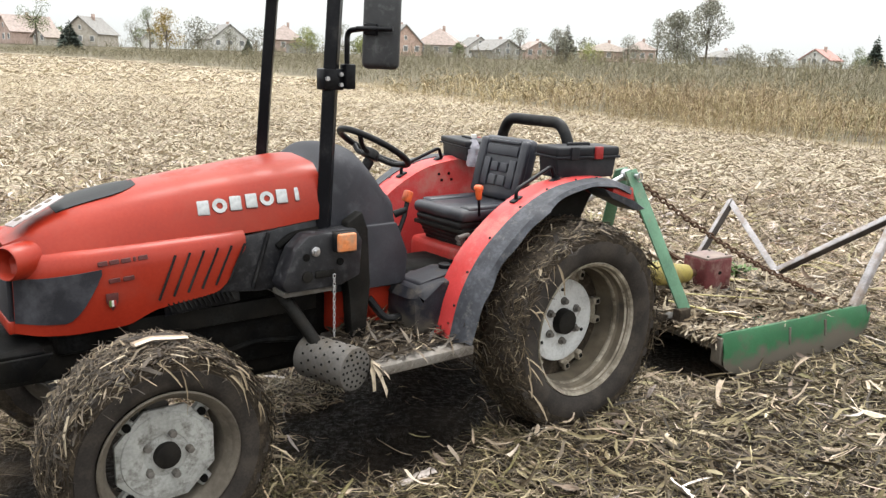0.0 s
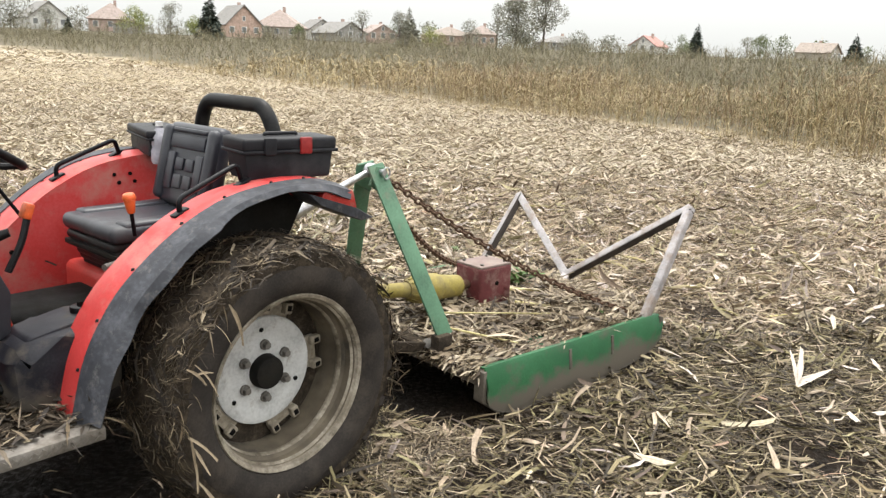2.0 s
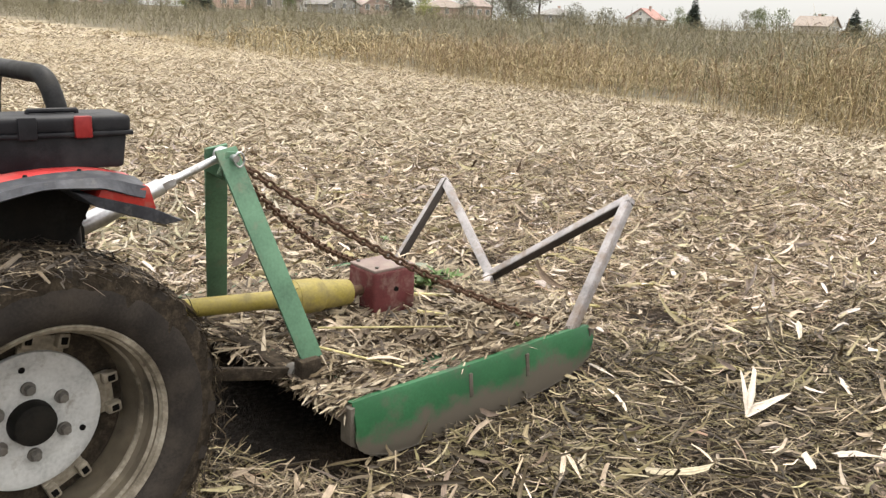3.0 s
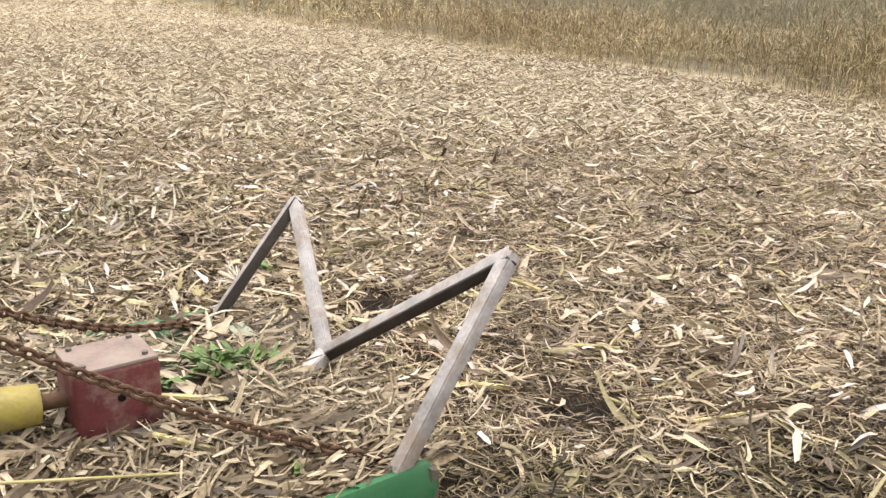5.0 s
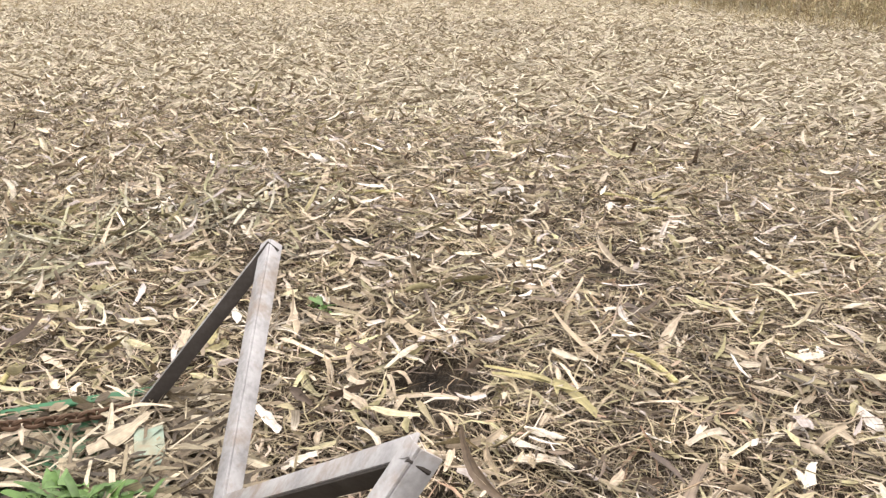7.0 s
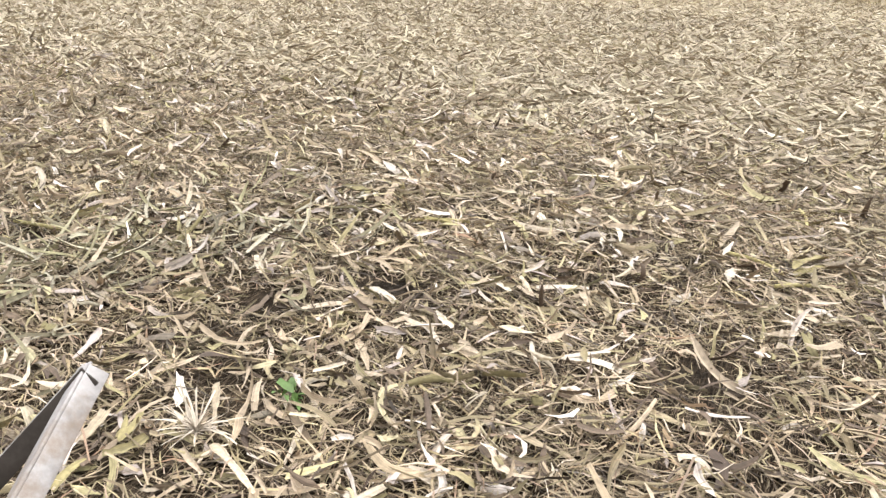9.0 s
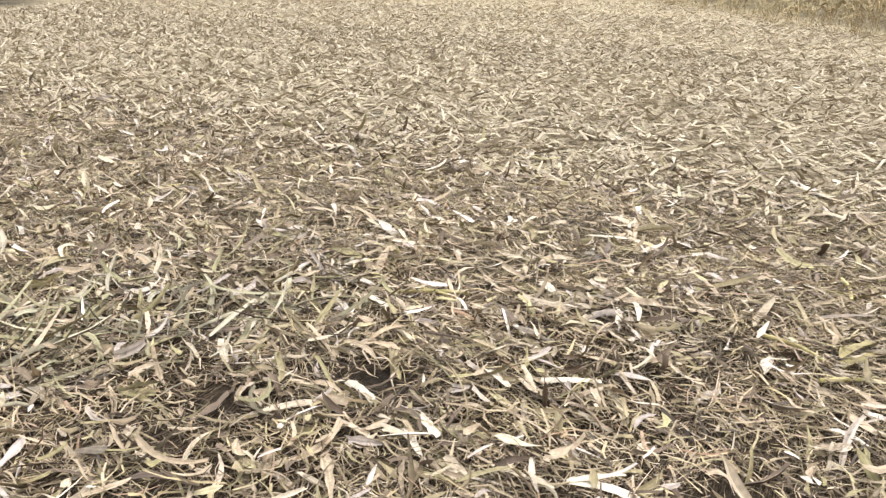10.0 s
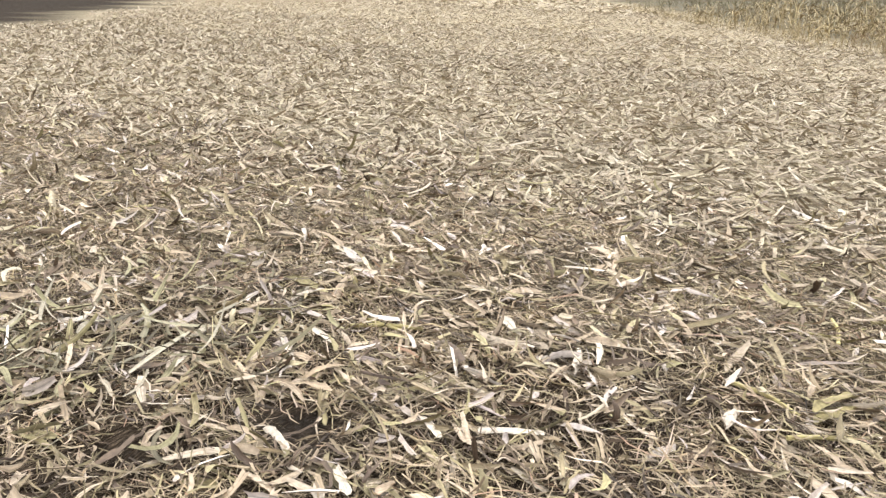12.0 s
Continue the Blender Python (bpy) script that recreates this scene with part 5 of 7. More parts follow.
def clump(R, W, n, seed, spread, thickness, name, wheel, arc=(-0.2, 3.4), broad=0.02):
    """Mud-caked straw wound on the tread."""
    r = np.random.default_rng(seed)
    an = r.uniform(*arc, n)
    y = r.uniform(-W / 2 * spread, W / 2 * spread, n)
    rad = R - 0.01 + r.uniform(0, thickness, n) * (1 - 0.5 * np.abs(y) / (W / 2 * spread))
    over = np.clip((np.abs(y) - W / 2) / 0.05, 0, 1)
    rad -= over * r.uniform(0.0, 0.09, n)
    base = np.stack([rad * np.cos(an), y, rad * np.sin(an)], 1)
    L, Wd = r.uniform(0.03, 0.11, n) * r.uniform(0.4, 1, n), r.uniform(0.0015, 0.007, n)
    big = r.uniform(0, 1, n) < broad
    L[big], Wd[big] = r.uniform(0.06, 0.13, big.sum()), r.uniform(0.008, 0.018, big.sum())
    # in the tangent plane: built flat, then turned on to the tread
    v, f, g = ribbons(np.zeros((n, 3)), r.uniform(0, 2 * math.pi, n), L, Wd, r.normal(0.02, 0.09, n), r.normal(-0.3, 0.45, n), 2, r.normal(0, 0.4, n), 0.4, r.normal(0, 1.0, n), True)
    v = v.reshape(n, -1, 3)
    er = np.stack([np.cos(an), np.zeros(n), np.sin(an)], 1)
    et = np.stack([-np.sin(an), np.zeros(n), np.cos(an)], 1)
    ey = np.tile([0, 1.0, 0], (n, 1))
    out = base[:, None] + v[..., 0:1] * et[:, None] + v[..., 1:2] * ey[:, None] + v[..., 2:3] * er[:, None]
    ob = sheet(name, [(out.reshape(-1, 3), f, g)], mud_straw, wheel)
    return tagged(ob, "straw and mud caked on the tread")


def hanging_straw(R, W, n, seed, wheel, arc):
    """Strips of husk dangling from the tread down the outer side of the tyre."""
    r = np.random.default_rng(seed)
    an = r.uniform(*arc, n)
    rad = R - r.uniform(0.0, 0.05, n)
    base = np.stack([rad * np.cos(an), np.full(n, -W / 2 - 0.012) - r.uniform(0, 0.02, n), rad * np.sin(an)], 1)
    turn, L, Wd, rise = r.normal(-0.6, 0.7, n), r.uniform(0.05, 0.16, n), r.uniform(0.003, 0.015, n), r.normal(-0.9, 0.35, n)
    for k in range(n):
        q = slice(k, k + 1)
        sheet("hanging_straw", [cupped(base[q], turn[q], L[q], Wd[q], rise[q], np.array([-0.5]), 4, r.normal(0.4, 0.4, 1), 0.3, r.normal(0, 0.4, 1))], deck_straw, wheel)


def mud_ring(R, W, wheel):
    bm = lathe([(R - 0.07, -W / 2 * 0.96), (R - 0.025, -W / 2 * 0.97), (R + 0.012, -W / 2 * 0.86), (R + 0.026, -W / 4), (R + 0.028, 0), (R + 0.026, W / 4), (R + 0.012, W / 2 * 0.86), (R - 0.025, W / 2 * 0.97), (R - 0.07, W / 2 * 0.96)], 110)
    for v in bm.verts:
        n3 = noise.noise(v.co * 14) * 0.016 + noise.noise(v.co * 35) * 0.01
        d = Vector((v.co.x, 0, v.co.z)).normalized()
        v.co += d * n3
        v.co.y += 0.008 * noise.noise(v.co * 20 + Vector((3, 1, 2)))
    part("mud_crust", bm, crust_mat, wheel, "dried mud crust in the lugs")


crust_mat = material("mud_crust", (0.038, 0.03, 0.023), 0.95, spec=0.1, dark=(0.017, 0.014, 0.011), light=(0.09, 0.07, 0.048), scale=30, fine=140, bump=0.6)


def rear_wheel(side):
    w = part("rear_wheel", tyre(0.475, 0.28, 0.325), rubber, tractor, "muddy rear tractor tyre", Matrix.Translation((-0.03, side * 0.605, 0.46)) @ (Matrix.Identity(4) if side < 0 else Matrix.Rotation(math.pi, 4, "Z")))
    # rim, in the frame where -y looks outwards
    rim = lathe([(0.30, -0.085), (0.322, -0.105), (0.329, -0.115), (0.325, -0.122), (0.313, -0.115), (0.309, -0.1)], 56)
    part("rim", rim, rim_mat, w, "mud-stained cream rim flange")
    part("rim_barrel", lathe([(0.309, -0.1), (0.305, -0.05), (0.293, -0.04), (0.29, -0.02), (0.294, -0.01), (0.28, 0.07), (0.29, 0.095), (0.32, 0.12), (0.34, 0.13)], 56), barrel_mat, w, "mud-brown rim barrel")
    part("rim_bead", lathe([(0.291, -0.043), (0.285, -0.035), (0.285, -0.022), (0.291, -0.014)], 56), rim_mat, w, "pale bead ring in the rim")
    part("rim_web", lathe([(0.12, 0.09), (0.2, 0.088), (0.284, 0.082), (0.284, 0.09), (0.12, 0.1)], 40), crust_mat, w, "dark muddy web behind the disc")
    disc = lathe([(0.0005, -0.002), (0.08, -0.002), (0.095, -0.006), (0.12, 0.0), (0.155, 0.0), (0.184, -0.008), (0.204, -0.002), (0.207, 0.008), (0.19, 0.018), (0.0005, 0.02)], 48)
    d = part("wheel_disc", disc, disc_mat, w, "light grey bolted wheel disc", Matrix.Translation((0, 0.055, 0)))
    part("wheel_hub", cyl(bmesh.new(), 0.067, 0.05, Matrix.Translation((0, -0.018, 0)) @ pose(0, 0, 0, 90), 0.06, 28, 0.006), black_dirty, d, "dark axle hub")
    for k in range(6):
        a = radians(90 + 60 * k)
        bm = bmesh.new()
        cyl(bm, 0.02, 0.008, Matrix.Translation((0.102 * math.cos(a), -0.008, 0.102 * math.sin(a))) @ pose(0, 0, 0, 90), seg=18)
        cyl(bm, 0.014, 0.03, Matrix.Translation((0.102 * math.cos(a), -0.016, 0.102 * math.sin(a))) @ pose(0, 0, 0, 90), seg=6, bevel=0.002)
        part("wheel_bolt", bm, grey_dust, d)
    for k in range(3):
        a = radians(94 + 120 * k)
        part("disc_hole", cyl(bmesh.new(), 0.009, 0.006, Matrix.Translation((0.16 * math.cos(a), -0.002, 0.16 * math.sin(a))) @ pose(0, 0, 0, 90), seg=12), engine_mat, d)
    for k in range(5):
        a = radians(14 + 72 * k)
        lug = box((0.13, 0.02, 0.06), Matrix.Translation((0, 0.072, 0.22)), 0.006)
        for x in (-0.05, 0.05):
            rbox(lug, (0.034, 0.03, 0.045), Matrix.Translation((x, 0.052, 0.238)), 0.006)
        ob = part("rim_lug", lug, rim_mat, w, "welded rim lug with square eyes", Matrix.Rotation(a, 4, "Y"))
        for x in (-0.05, 0.05):
            part("lug_eye", box((0.019, 0.006, 0.022), Matrix.Translation((x, 0.0365, 0.239)), 0.002, 1), engine_mat, ob)
    lugs(0.475, 0.29, 20, w, 0.03)
    mud_ring(0.475, 0.285, w)
    clump(0.495, 0.31, 6000 if side < 0 else 900, 5 + side, 0.98, 0.03, "straw_clump", w, (0.0, 6.28))
    clump(0.475, 0.31, 1800 if side < 0 else 400, 8 + side, 1.1, 0.07, "straw_clump", w, (0.9, 3.9))
    clump(0.485, 0.31, 170, 28 + side, 1.12, 0.05, "straw_clump", w, (0.55, 2.7), 0.55)
    if side < 0:
        hanging_straw(0.49, 0.31, 18, 48, w, (2.1, 3.8))
    return w


front_rim_mat = material("mud_brown_rim", (0.11, 0.093, 0.073), 0.7, scale=8, bump=0.1, dirt=(0.07, 0.058, 0.045), dirt_amount=0.5, dirt_scale=7)


def front_wheel(side):
    w = part("front_wheel", tyre(0.345, 0.25, 0.235), rubber, tractor, "mud-caked front tractor tyre", Matrix.Translation((-2.03, side * 0.60, 0.36)) @ (Matrix.Identity(4) if side < 0 else Matrix.Rotation(math.pi, 4, "Z")))
    rim = lathe([(0.20, -0.07), (0.215, -0.1), (0.238, -0.112), (0.242, -0.118), (0.236, -0.124), (0.222, -0.115), (0.213, -0.09), (0.203, -0.05), (0.195, 0.02), (0.21, 0.06), (0.24, 0.12)], 48)
    part("rim", rim, front_rim_mat, w, "mud-brown front rim")
    pts = []
    for k in range(8):
        a = radians(22.5 + 45 * k)
        r = 0.182 if k % 2 else 0.18
        pts.append((r * math.cos(a), r * math.sin(a)))
    d = part("wheel_disc", slab(pts, -0.062, -0.046, "Y", 0.004), disc_muddy, w, "muddy light grey disc")
    ringm = lathe([(0.075, -0.064), (0.1, -0.072), (0.15, -0.066), (0.155, -0.06)], 36)
    part("disc_dish", ringm, disc_muddy, d)
    part("wheel_hub", cyl(bmesh.new(), 0.048, 0.05, Matrix.Translation((0, -0.06, 0)) @ pose(0, 0, 0, 90), 0.044, 26, 0.005), black_dirty, d, "dark axle hub")
    for k in range(5):
        a = radians(75 + 72 * k)
        part("wheel_bolt", cyl(bmesh.new(), 0.0145, 0.03, Matrix.Translation((0.078 * math.cos(a), -0.074, 0.078 * math.sin(a))) @ pose(0, 0, 0, 90), 0.012, 8, 0.003), grey_dust, d)
    for k in range(4):
        a = radians(45 + 90 * k)
        ob = part("rim_lug", box((0.05, 0.03, 0.05), Matrix.Translation((0, -0.04, 0.178)), 0.006), disc_muddy, w, "rim lug with bolt", Matrix.Rotation(a, 4, "Y"))
        part("lug_bolt", cyl(bmesh.new(), 0.014, 0.016, Matrix.Translation((0, -0.062, 0.178)) @ pose(0, 0, 0, 90), seg=8), engine_mat, ob)
    lugs(0.345, 0.25, 18, w, 0.024)
    mud_ring(0.345, 0.25, w)
    clump(0.37, 0.25, 8000 if side < 0 else 1000, 15 + side, 1.0, 0.035, "straw_clump", w, (0.0, 6.28))
    clump(0.345, 0.25, 2600 if side < 0 else 500, 18 + side, 1.16, 0.05, "straw_clump", w, (0.3, 3.6))
    clump(0.365, 0.25, 110, 38 + side, 1.15, 0.035, "straw_clump", w, (0.3, 3.2), 0.5)
    if side < 0:
        hanging_straw(0.37, 0.26, 16, 49, w, (-0.3, 1.7))
    return w


for s in (-1, 1):
    rear_wheel(s)
    front_wheel(s)

# residue carried on the footplate
r = np.random.default_rng(31)
n = 500
base = np.stack([r.uniform(-1.16, -0.66, n), r.uniform(-0.62, -0.25, n), 0.487 + r.uniform(0.0, 0.05, n) * r.uniform(0, 1, n)], 1)
base[:, 2] += 0.05 * np.clip((base[:, 1] + 0.45) / 0.2, 0, 1)
bits = ribbons(base, r.uniform(0, 6.3, n), r.uniform(0.03, 0.13, n), r.uniform(0.004, 0.02, n), r.normal(0.1, 0.25, n), r.normal(-0.2, 0.5, n), 2, r.normal(0, 0.4, n))
ob = sheet("footplate_litter", [bits], mud_straw, tractor)
ob["label"] = "straw and mud lying on the footplate"
bm = bmesh.new()
bmesh.ops.create_grid(bm, x_segments=20, y_segments=14, size=0.5, matrix=Matrix.Translation((-0.93, -0.4, 0.492)) @ Matrix.Diagonal((0.48, 0.36, 1, 1)))
for q in bm.verts:
    q.co.z += 0.02 * max(0, noise.noise(q.co * 14)) + 0.035 * max(0, min(1, (q.co.y + 0.42) / 0.2))
part("footplate_mud", bm, crust_mat, tractor, "dried mud on the footplate")

# ---- things on the tractor ----
def toolbox(m, label):
    tb = thing("toolbox", m, label, "toolbox", "toolboxes on the fenders")
    bm = slab([(-0.18, 0.0), (0.18, 0.0), (0.195, 0.095), (-0.195, 0.095)], -0.085, 0.085, "Y", 0.008)
    part("body", bm, box_plastic, tb, "black plastic box body")
    lid = part("lid", span((-0.205, -0.098, 0.095), (0.205, 0.098, 0.14), 0.012, 3), box_plastic, tb, "ribbed black lid")
    part("lid_rim", span((-0.21, -0.102, 0.088), (0.21, 0.102, 0.1), 0.004), box_plastic, lid)
    part("clasp", span((0.035, -0.112, 0.085), (0.085, -0.096, 0.142), 0.004), clasp_red, tb, "red clasp")
    part("clasp", span((-0.12, -0.112, 0.085), (-0.07, -0.096, 0.142), 0.004), box_plastic, tb)
    part("handle", tube(bent([(-0.07, 0, 0.138), (-0.07, 0, 0.148), (0.07, 0, 0.148), (0.07, 0, 0.138)], 0.01), 0.007, 8), box_plastic, tb)
    return tb


FR = Matrix.Translation(TRACTOR) @ pose(0, 0, 0, 0, 0, AXIS)
toolbox(FR @ Matrix.Translation((0.165, -0.40, 1.148)) @ pose(0, 0, 0, 0, 0, -10) @ Matrix.Diagonal((0.93, 0.93, 1.08, 1)), "black plastic toolbox with a red clasp on the rear fender")
toolbox(FR @ Matrix.Translation((0.14, 0.44, 1.148)) @ Matrix.Diagonal((0.93, 0.93, 0.8, 1)) @ pose(0, 0, 0, 0, 0, 74), "dusty black plastic toolbox on the far fender")
bt = thing("bottle", FR @ Matrix.Translation((0.06, 0.285, 1.12)) @ Matrix.Diagonal((0.92, 0.92, 0.92, 1)), "half-clear plastic bottle standing beside the seat", "bottle")
part("bottle_body", lathe([(0.0005, 0.0), (0.036, 0.0), (0.041, 0.012), (0.041, 0.06), (0.036, 0.075), (0.041, 0.09), (0.04, 0.12), (0.026, 0.15), (0.014, 0.165), (0.014, 0.175)], 28), bottle_mat, bt, "cloudy plastic", pose(0, 0, 0, 90, 0, 0))
part("bottle_cap", lathe([(0.0005, 0.192), (0.016, 0.192), (0.017, 0.172)], 20), white_plate, bt, "pale cap", pose(0, 0, 0, 90, 0, 0))

# ---- the mower behind the tractor ----
MOW = Vector((2.56, 5.916, 0.0))
MA = 33.0
mower = thing("rotary_mower", Matrix.Translation(MOW) @ pose(0, 0, 0, 0, 0, MA), "green rotary mower buried under chopped straw, hitched behind the tractor", "mower")
# local x runs back along the deck, y to the far side; the near skirt is at y = -0.72
for s in (-1, 1):
    secs = []
    for x, lo in ((-1.70, 0.14), (-1.685, 0.1), (-1.63, 0.06), (-1.55, 0.035), (-1.3, 0.028), (-1.0, 0.03), (-0.7, 0.045), (-0.5, 0.07), (-0.4, 0.1), (-0.36, 0.13), (-0.345, 0.18)):
        top, sag = 0.268 + 0.003 * math.sin(7 * x), 0.004 * math.sin(11 * x + s)
        secs.append([(x, s * 0.69, top), (x, s * 0.715, top + 0.004), (x, s * (0.722 + sag), top - 0.01), (x, s * (0.735 + sag), 0.5 * (top + lo) + 0.02), (x, s * (0.745 + sag), lo + 0.05), (x, s * 0.74, lo)])
    sk = part("side_skirt", thick(loft(secs), 0.006), skirt_mat, mower, "dark green side skirt caked with brown mud along its lower half")
    part("skirt_edge", tube(bent([(-1.66, s * 0.741, 0.082), (-1.55, s * 0.742, 0.035), (-1.3, s * 0.742, 0.028), (-1.0, s * 0.742, 0.03), (-0.7, s * 0.742, 0.045), (-0.5, s * 0.742, 0.07), (-0.37, s * 0.742, 0.125)], 0.05, 3), 0.006, 6), worn_steel, sk, "scraped lower edge")
    for x in (-1.12, -0.78):
        part("skirt_strap", box((0.02, 0.008, 0.1), Matrix.Translation((x, s * 0.737, 0.195)) @ pose(0, 0, 0, 7 * s, 0, 0), 0.002), worn_steel, sk, "muddy welded strap")
    part("skirt_nose", slab([(-1.715, 0.262), (-1.695, 0.266), (-1.695, 0.11), (-1.56, 0.034), (-1.575, 0.022), (-1.715, 0.12)], min(s * 0.67, s * 0.732), max(s * 0.67, s * 0.732), "Y", 0.004), worn_steel, sk, "dusty bent steel skirt nose")
    part("skirt_end", slab([(-0.36, 0.27), (-0.33, 0.26), (-0.33, 0.15), (-0.36, 0.11)], min(s * 0.68, s * 0.745), max(s * 0.68, s * 0.745), "Y", 0.004), worn_steel, sk)
part("deck", span((-1.70, -0.70, 0.235), (-0.33, 0.70, 0.252), 0.004), green, mower, "green steel deck")
part("front_lip", span((-1.715, -0.70, 0.19), (-1.69, 0.70, 0.25), 0.004), worn_steel, mower, "bent front lip of the deck")
part("rear_lip", span((-0.345, -0.70, 0.15), (-0.325, 0.70, 0.25), 0.004), worn_steel, mower)
bm = bmesh.new()
cyl(bm, 0.06, 0.16, Matrix.Translation((-1.0, 0, 0.16)), seg=20)
rbox(bm, (1.1, 0.1, 0.02), Matrix.Translation((-1.0, 0, 0.08)) @ pose(0, 0, 0, 0, 0, 20), 0.004)
part("rotor", bm, engine_mat, mower)
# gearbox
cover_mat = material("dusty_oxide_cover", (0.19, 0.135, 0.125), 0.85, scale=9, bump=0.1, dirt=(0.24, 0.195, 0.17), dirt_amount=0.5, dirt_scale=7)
gb = part("gearbox", span((-1.125, -0.1, 0.275), (-0.88, 0.1, 0.505), 0.016, 3), gear_red, mower, "dull oxide-red gearbox")
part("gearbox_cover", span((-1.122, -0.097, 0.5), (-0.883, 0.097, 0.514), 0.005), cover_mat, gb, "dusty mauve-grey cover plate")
part("gearbox_base", span((-1.14, -0.14, 0.25), (-0.86, 0.14, 0.295), 0.01), grey_dust, gb)
for x, y in ((-1.09, -0.07), (-1.09, 0.07), (-0.915, -0.07), (-0.915, 0.07)):
    part("cover_bolt", cyl(bmesh.new(), 0.009, 0.01, Matrix.Translation((x, y, 0.518)), seg=6), grey_dust, gb)
part("oil_plug", cyl(bmesh.new(), 0.012, 0.014, Matrix.Translation((-1.0, -0.1, 0.41)) @ pose(0, 0, 0, 90), seg=6), engine_mat, gb, "dark oil plug")
part("gear_shaft", rod(bmesh.new(), (-1.12, 0, 0.40), (-1.25, 0, 0.41), 0.024), rust, gb)
# the shaft guard
W2M = (Matrix.Translation(MOW) @ pose(0, 0, 0, 0, 0, MA)).inverted() @ FR
p0 = W2M @ Vector((0.36, -0.02, 0.52))
p1 = Vector((-1.2, 0, 0.405))
d = (p1 - p0).normalized()
bm = bmesh.new()
rod(bm, p0, p0 + d * ((p1 - p0).length - 0.3), 0.038, seg=24)
shaft = part("shaft_guard", bm, yellow, mower, "yellow plastic drive shaft tube")
q = p1 - d * 0.36
bm = bmesh.new()
rod(bm, q, q + d * 0.07, 0.045, 0.074, 24)
rod(bm, q + d * 0.07, q + d * 0.2, 0.076, 0.076, 24, 0.004)
rod(bm, q + d * 0.2, p1, 0.068, 0.058, 24, 0.004)
part("shaft_cone", bm, yellow, shaft, "yellow ribbed shaft cone")
for k in range(10):
    an = 2 * math.pi * k / 10
    m, _ = aim(q, q + d * 0.07)
    part("cone_rib", box((0.012, 0.006, 0.06), m @ Matrix.Rotation(an, 4, "Z") @ Matrix.Translation((0, 0.063, 0.0)) @ pose(0, 0, 0, -18), 0.001, 1), yellow, shaft)
# A-frame
top = Vector((-1.805, 0.0, 1.055))
for s in (-1, 1):
    foot = Vector((-1.672, -0.41, 0.355)) if s < 0 else Vector((-1.66, 0.36, 0.355))
    a0 = top + Vector((0, s * 0.045, 0.03))
    ez = (foot - a0).normalized()
    ex = Vector((1, 0, 0)) - ez * ez.x
    ex.normalize()
    rot = Matrix((ex, ez.cross(ex), ez)).transposed().to_4x4()
    part("mast_leg", box((0.094, 0.012, (foot - a0).length + 0.04), Matrix.Translation((foot + a0) / 2) @ rot, 0.003), green_mast, mower, "faded green flat mast leg")
for s in (-1, 1):
    part("mast_shoe", span((-1.735, s * 0.42 - 0.03, 0.25), (-1.645, s * 0.42 + 0.03, 0.35), 0.01), crust_mat, mower, "mud-caked mast shoe")
part("mast_head", slab([(-1.855, 1.01), (-1.81, 1.095), (-1.76, 1.09), (-1.735, 1.0), (-1.77, 0.96)], -0.06, -0.045, "Y", 0.004), green_mast, mower, "green mast head plate")
part("mast_head", slab([(-1.855, 1.01), (-1.81, 1.095), (-1.76, 1.09), (-1.735, 1.0), (-1.77, 0.96)], 0.045, 0.06, "Y", 0.004), green_mast, mower)
pin = part("mast_pin", rod(bmesh.new(), (-1.79, -0.09, 1.07), (-1.79, 0.09, 1.07), 0.014), steel, mower, "steel top link pin")
ring = [(-1.775 + 0.02 * math.cos(a), -0.085, 1.065 + 0.028 * math.sin(a)) for a in np.linspace(0, 6.283, 15)[:-1]]
part("lynch_ring", tube(ring, 0.004, 6, closed=True), steel, pin, "galvanised linch pin ring")
part("lower_beam", span((-1.75, -0.44, 0.235), (-1.67, 0.44, 0.285), 0.012), crust_mat, mower, "muddy hitch beam")
# tail frame of bent flat bar


TOWARDS = Vector((-0.38, -0.77, 0.5)).normalized()


def bar(name, a, b, rusty, turn=0):
    """Angle bar with its ridge towards the near side; on the lying bars the lower flange is rusty, its shade painted in
    dark.
    """
    a, b = Vector(a), Vector(b)
    ez = (b - a).normalized()
    ridge = (TOWARDS - ez * TOWARDS.dot(ez)).normalized()
    ridge = max((Matrix.Rotation(radians(a), 3, ez) @ ridge for a in (turn, -turn)), key=lambda q: q.z)
    side = ez.cross(ridge)
    length, w = (b - a).length, 0.041
    edge = (a + b) / 2 + ridge * w * 0.7
    plates = []
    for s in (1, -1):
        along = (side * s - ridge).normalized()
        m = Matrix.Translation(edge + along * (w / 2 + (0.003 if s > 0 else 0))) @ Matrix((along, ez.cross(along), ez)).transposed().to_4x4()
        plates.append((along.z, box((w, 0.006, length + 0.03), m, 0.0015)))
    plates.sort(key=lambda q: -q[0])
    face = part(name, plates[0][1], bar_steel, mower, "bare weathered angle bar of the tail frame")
    part("bar_flange", plates[1][1], bar_shaded if rusty else bar_steel, face, "rusty lower flange with its shade painted in" if rusty else "")
    return face


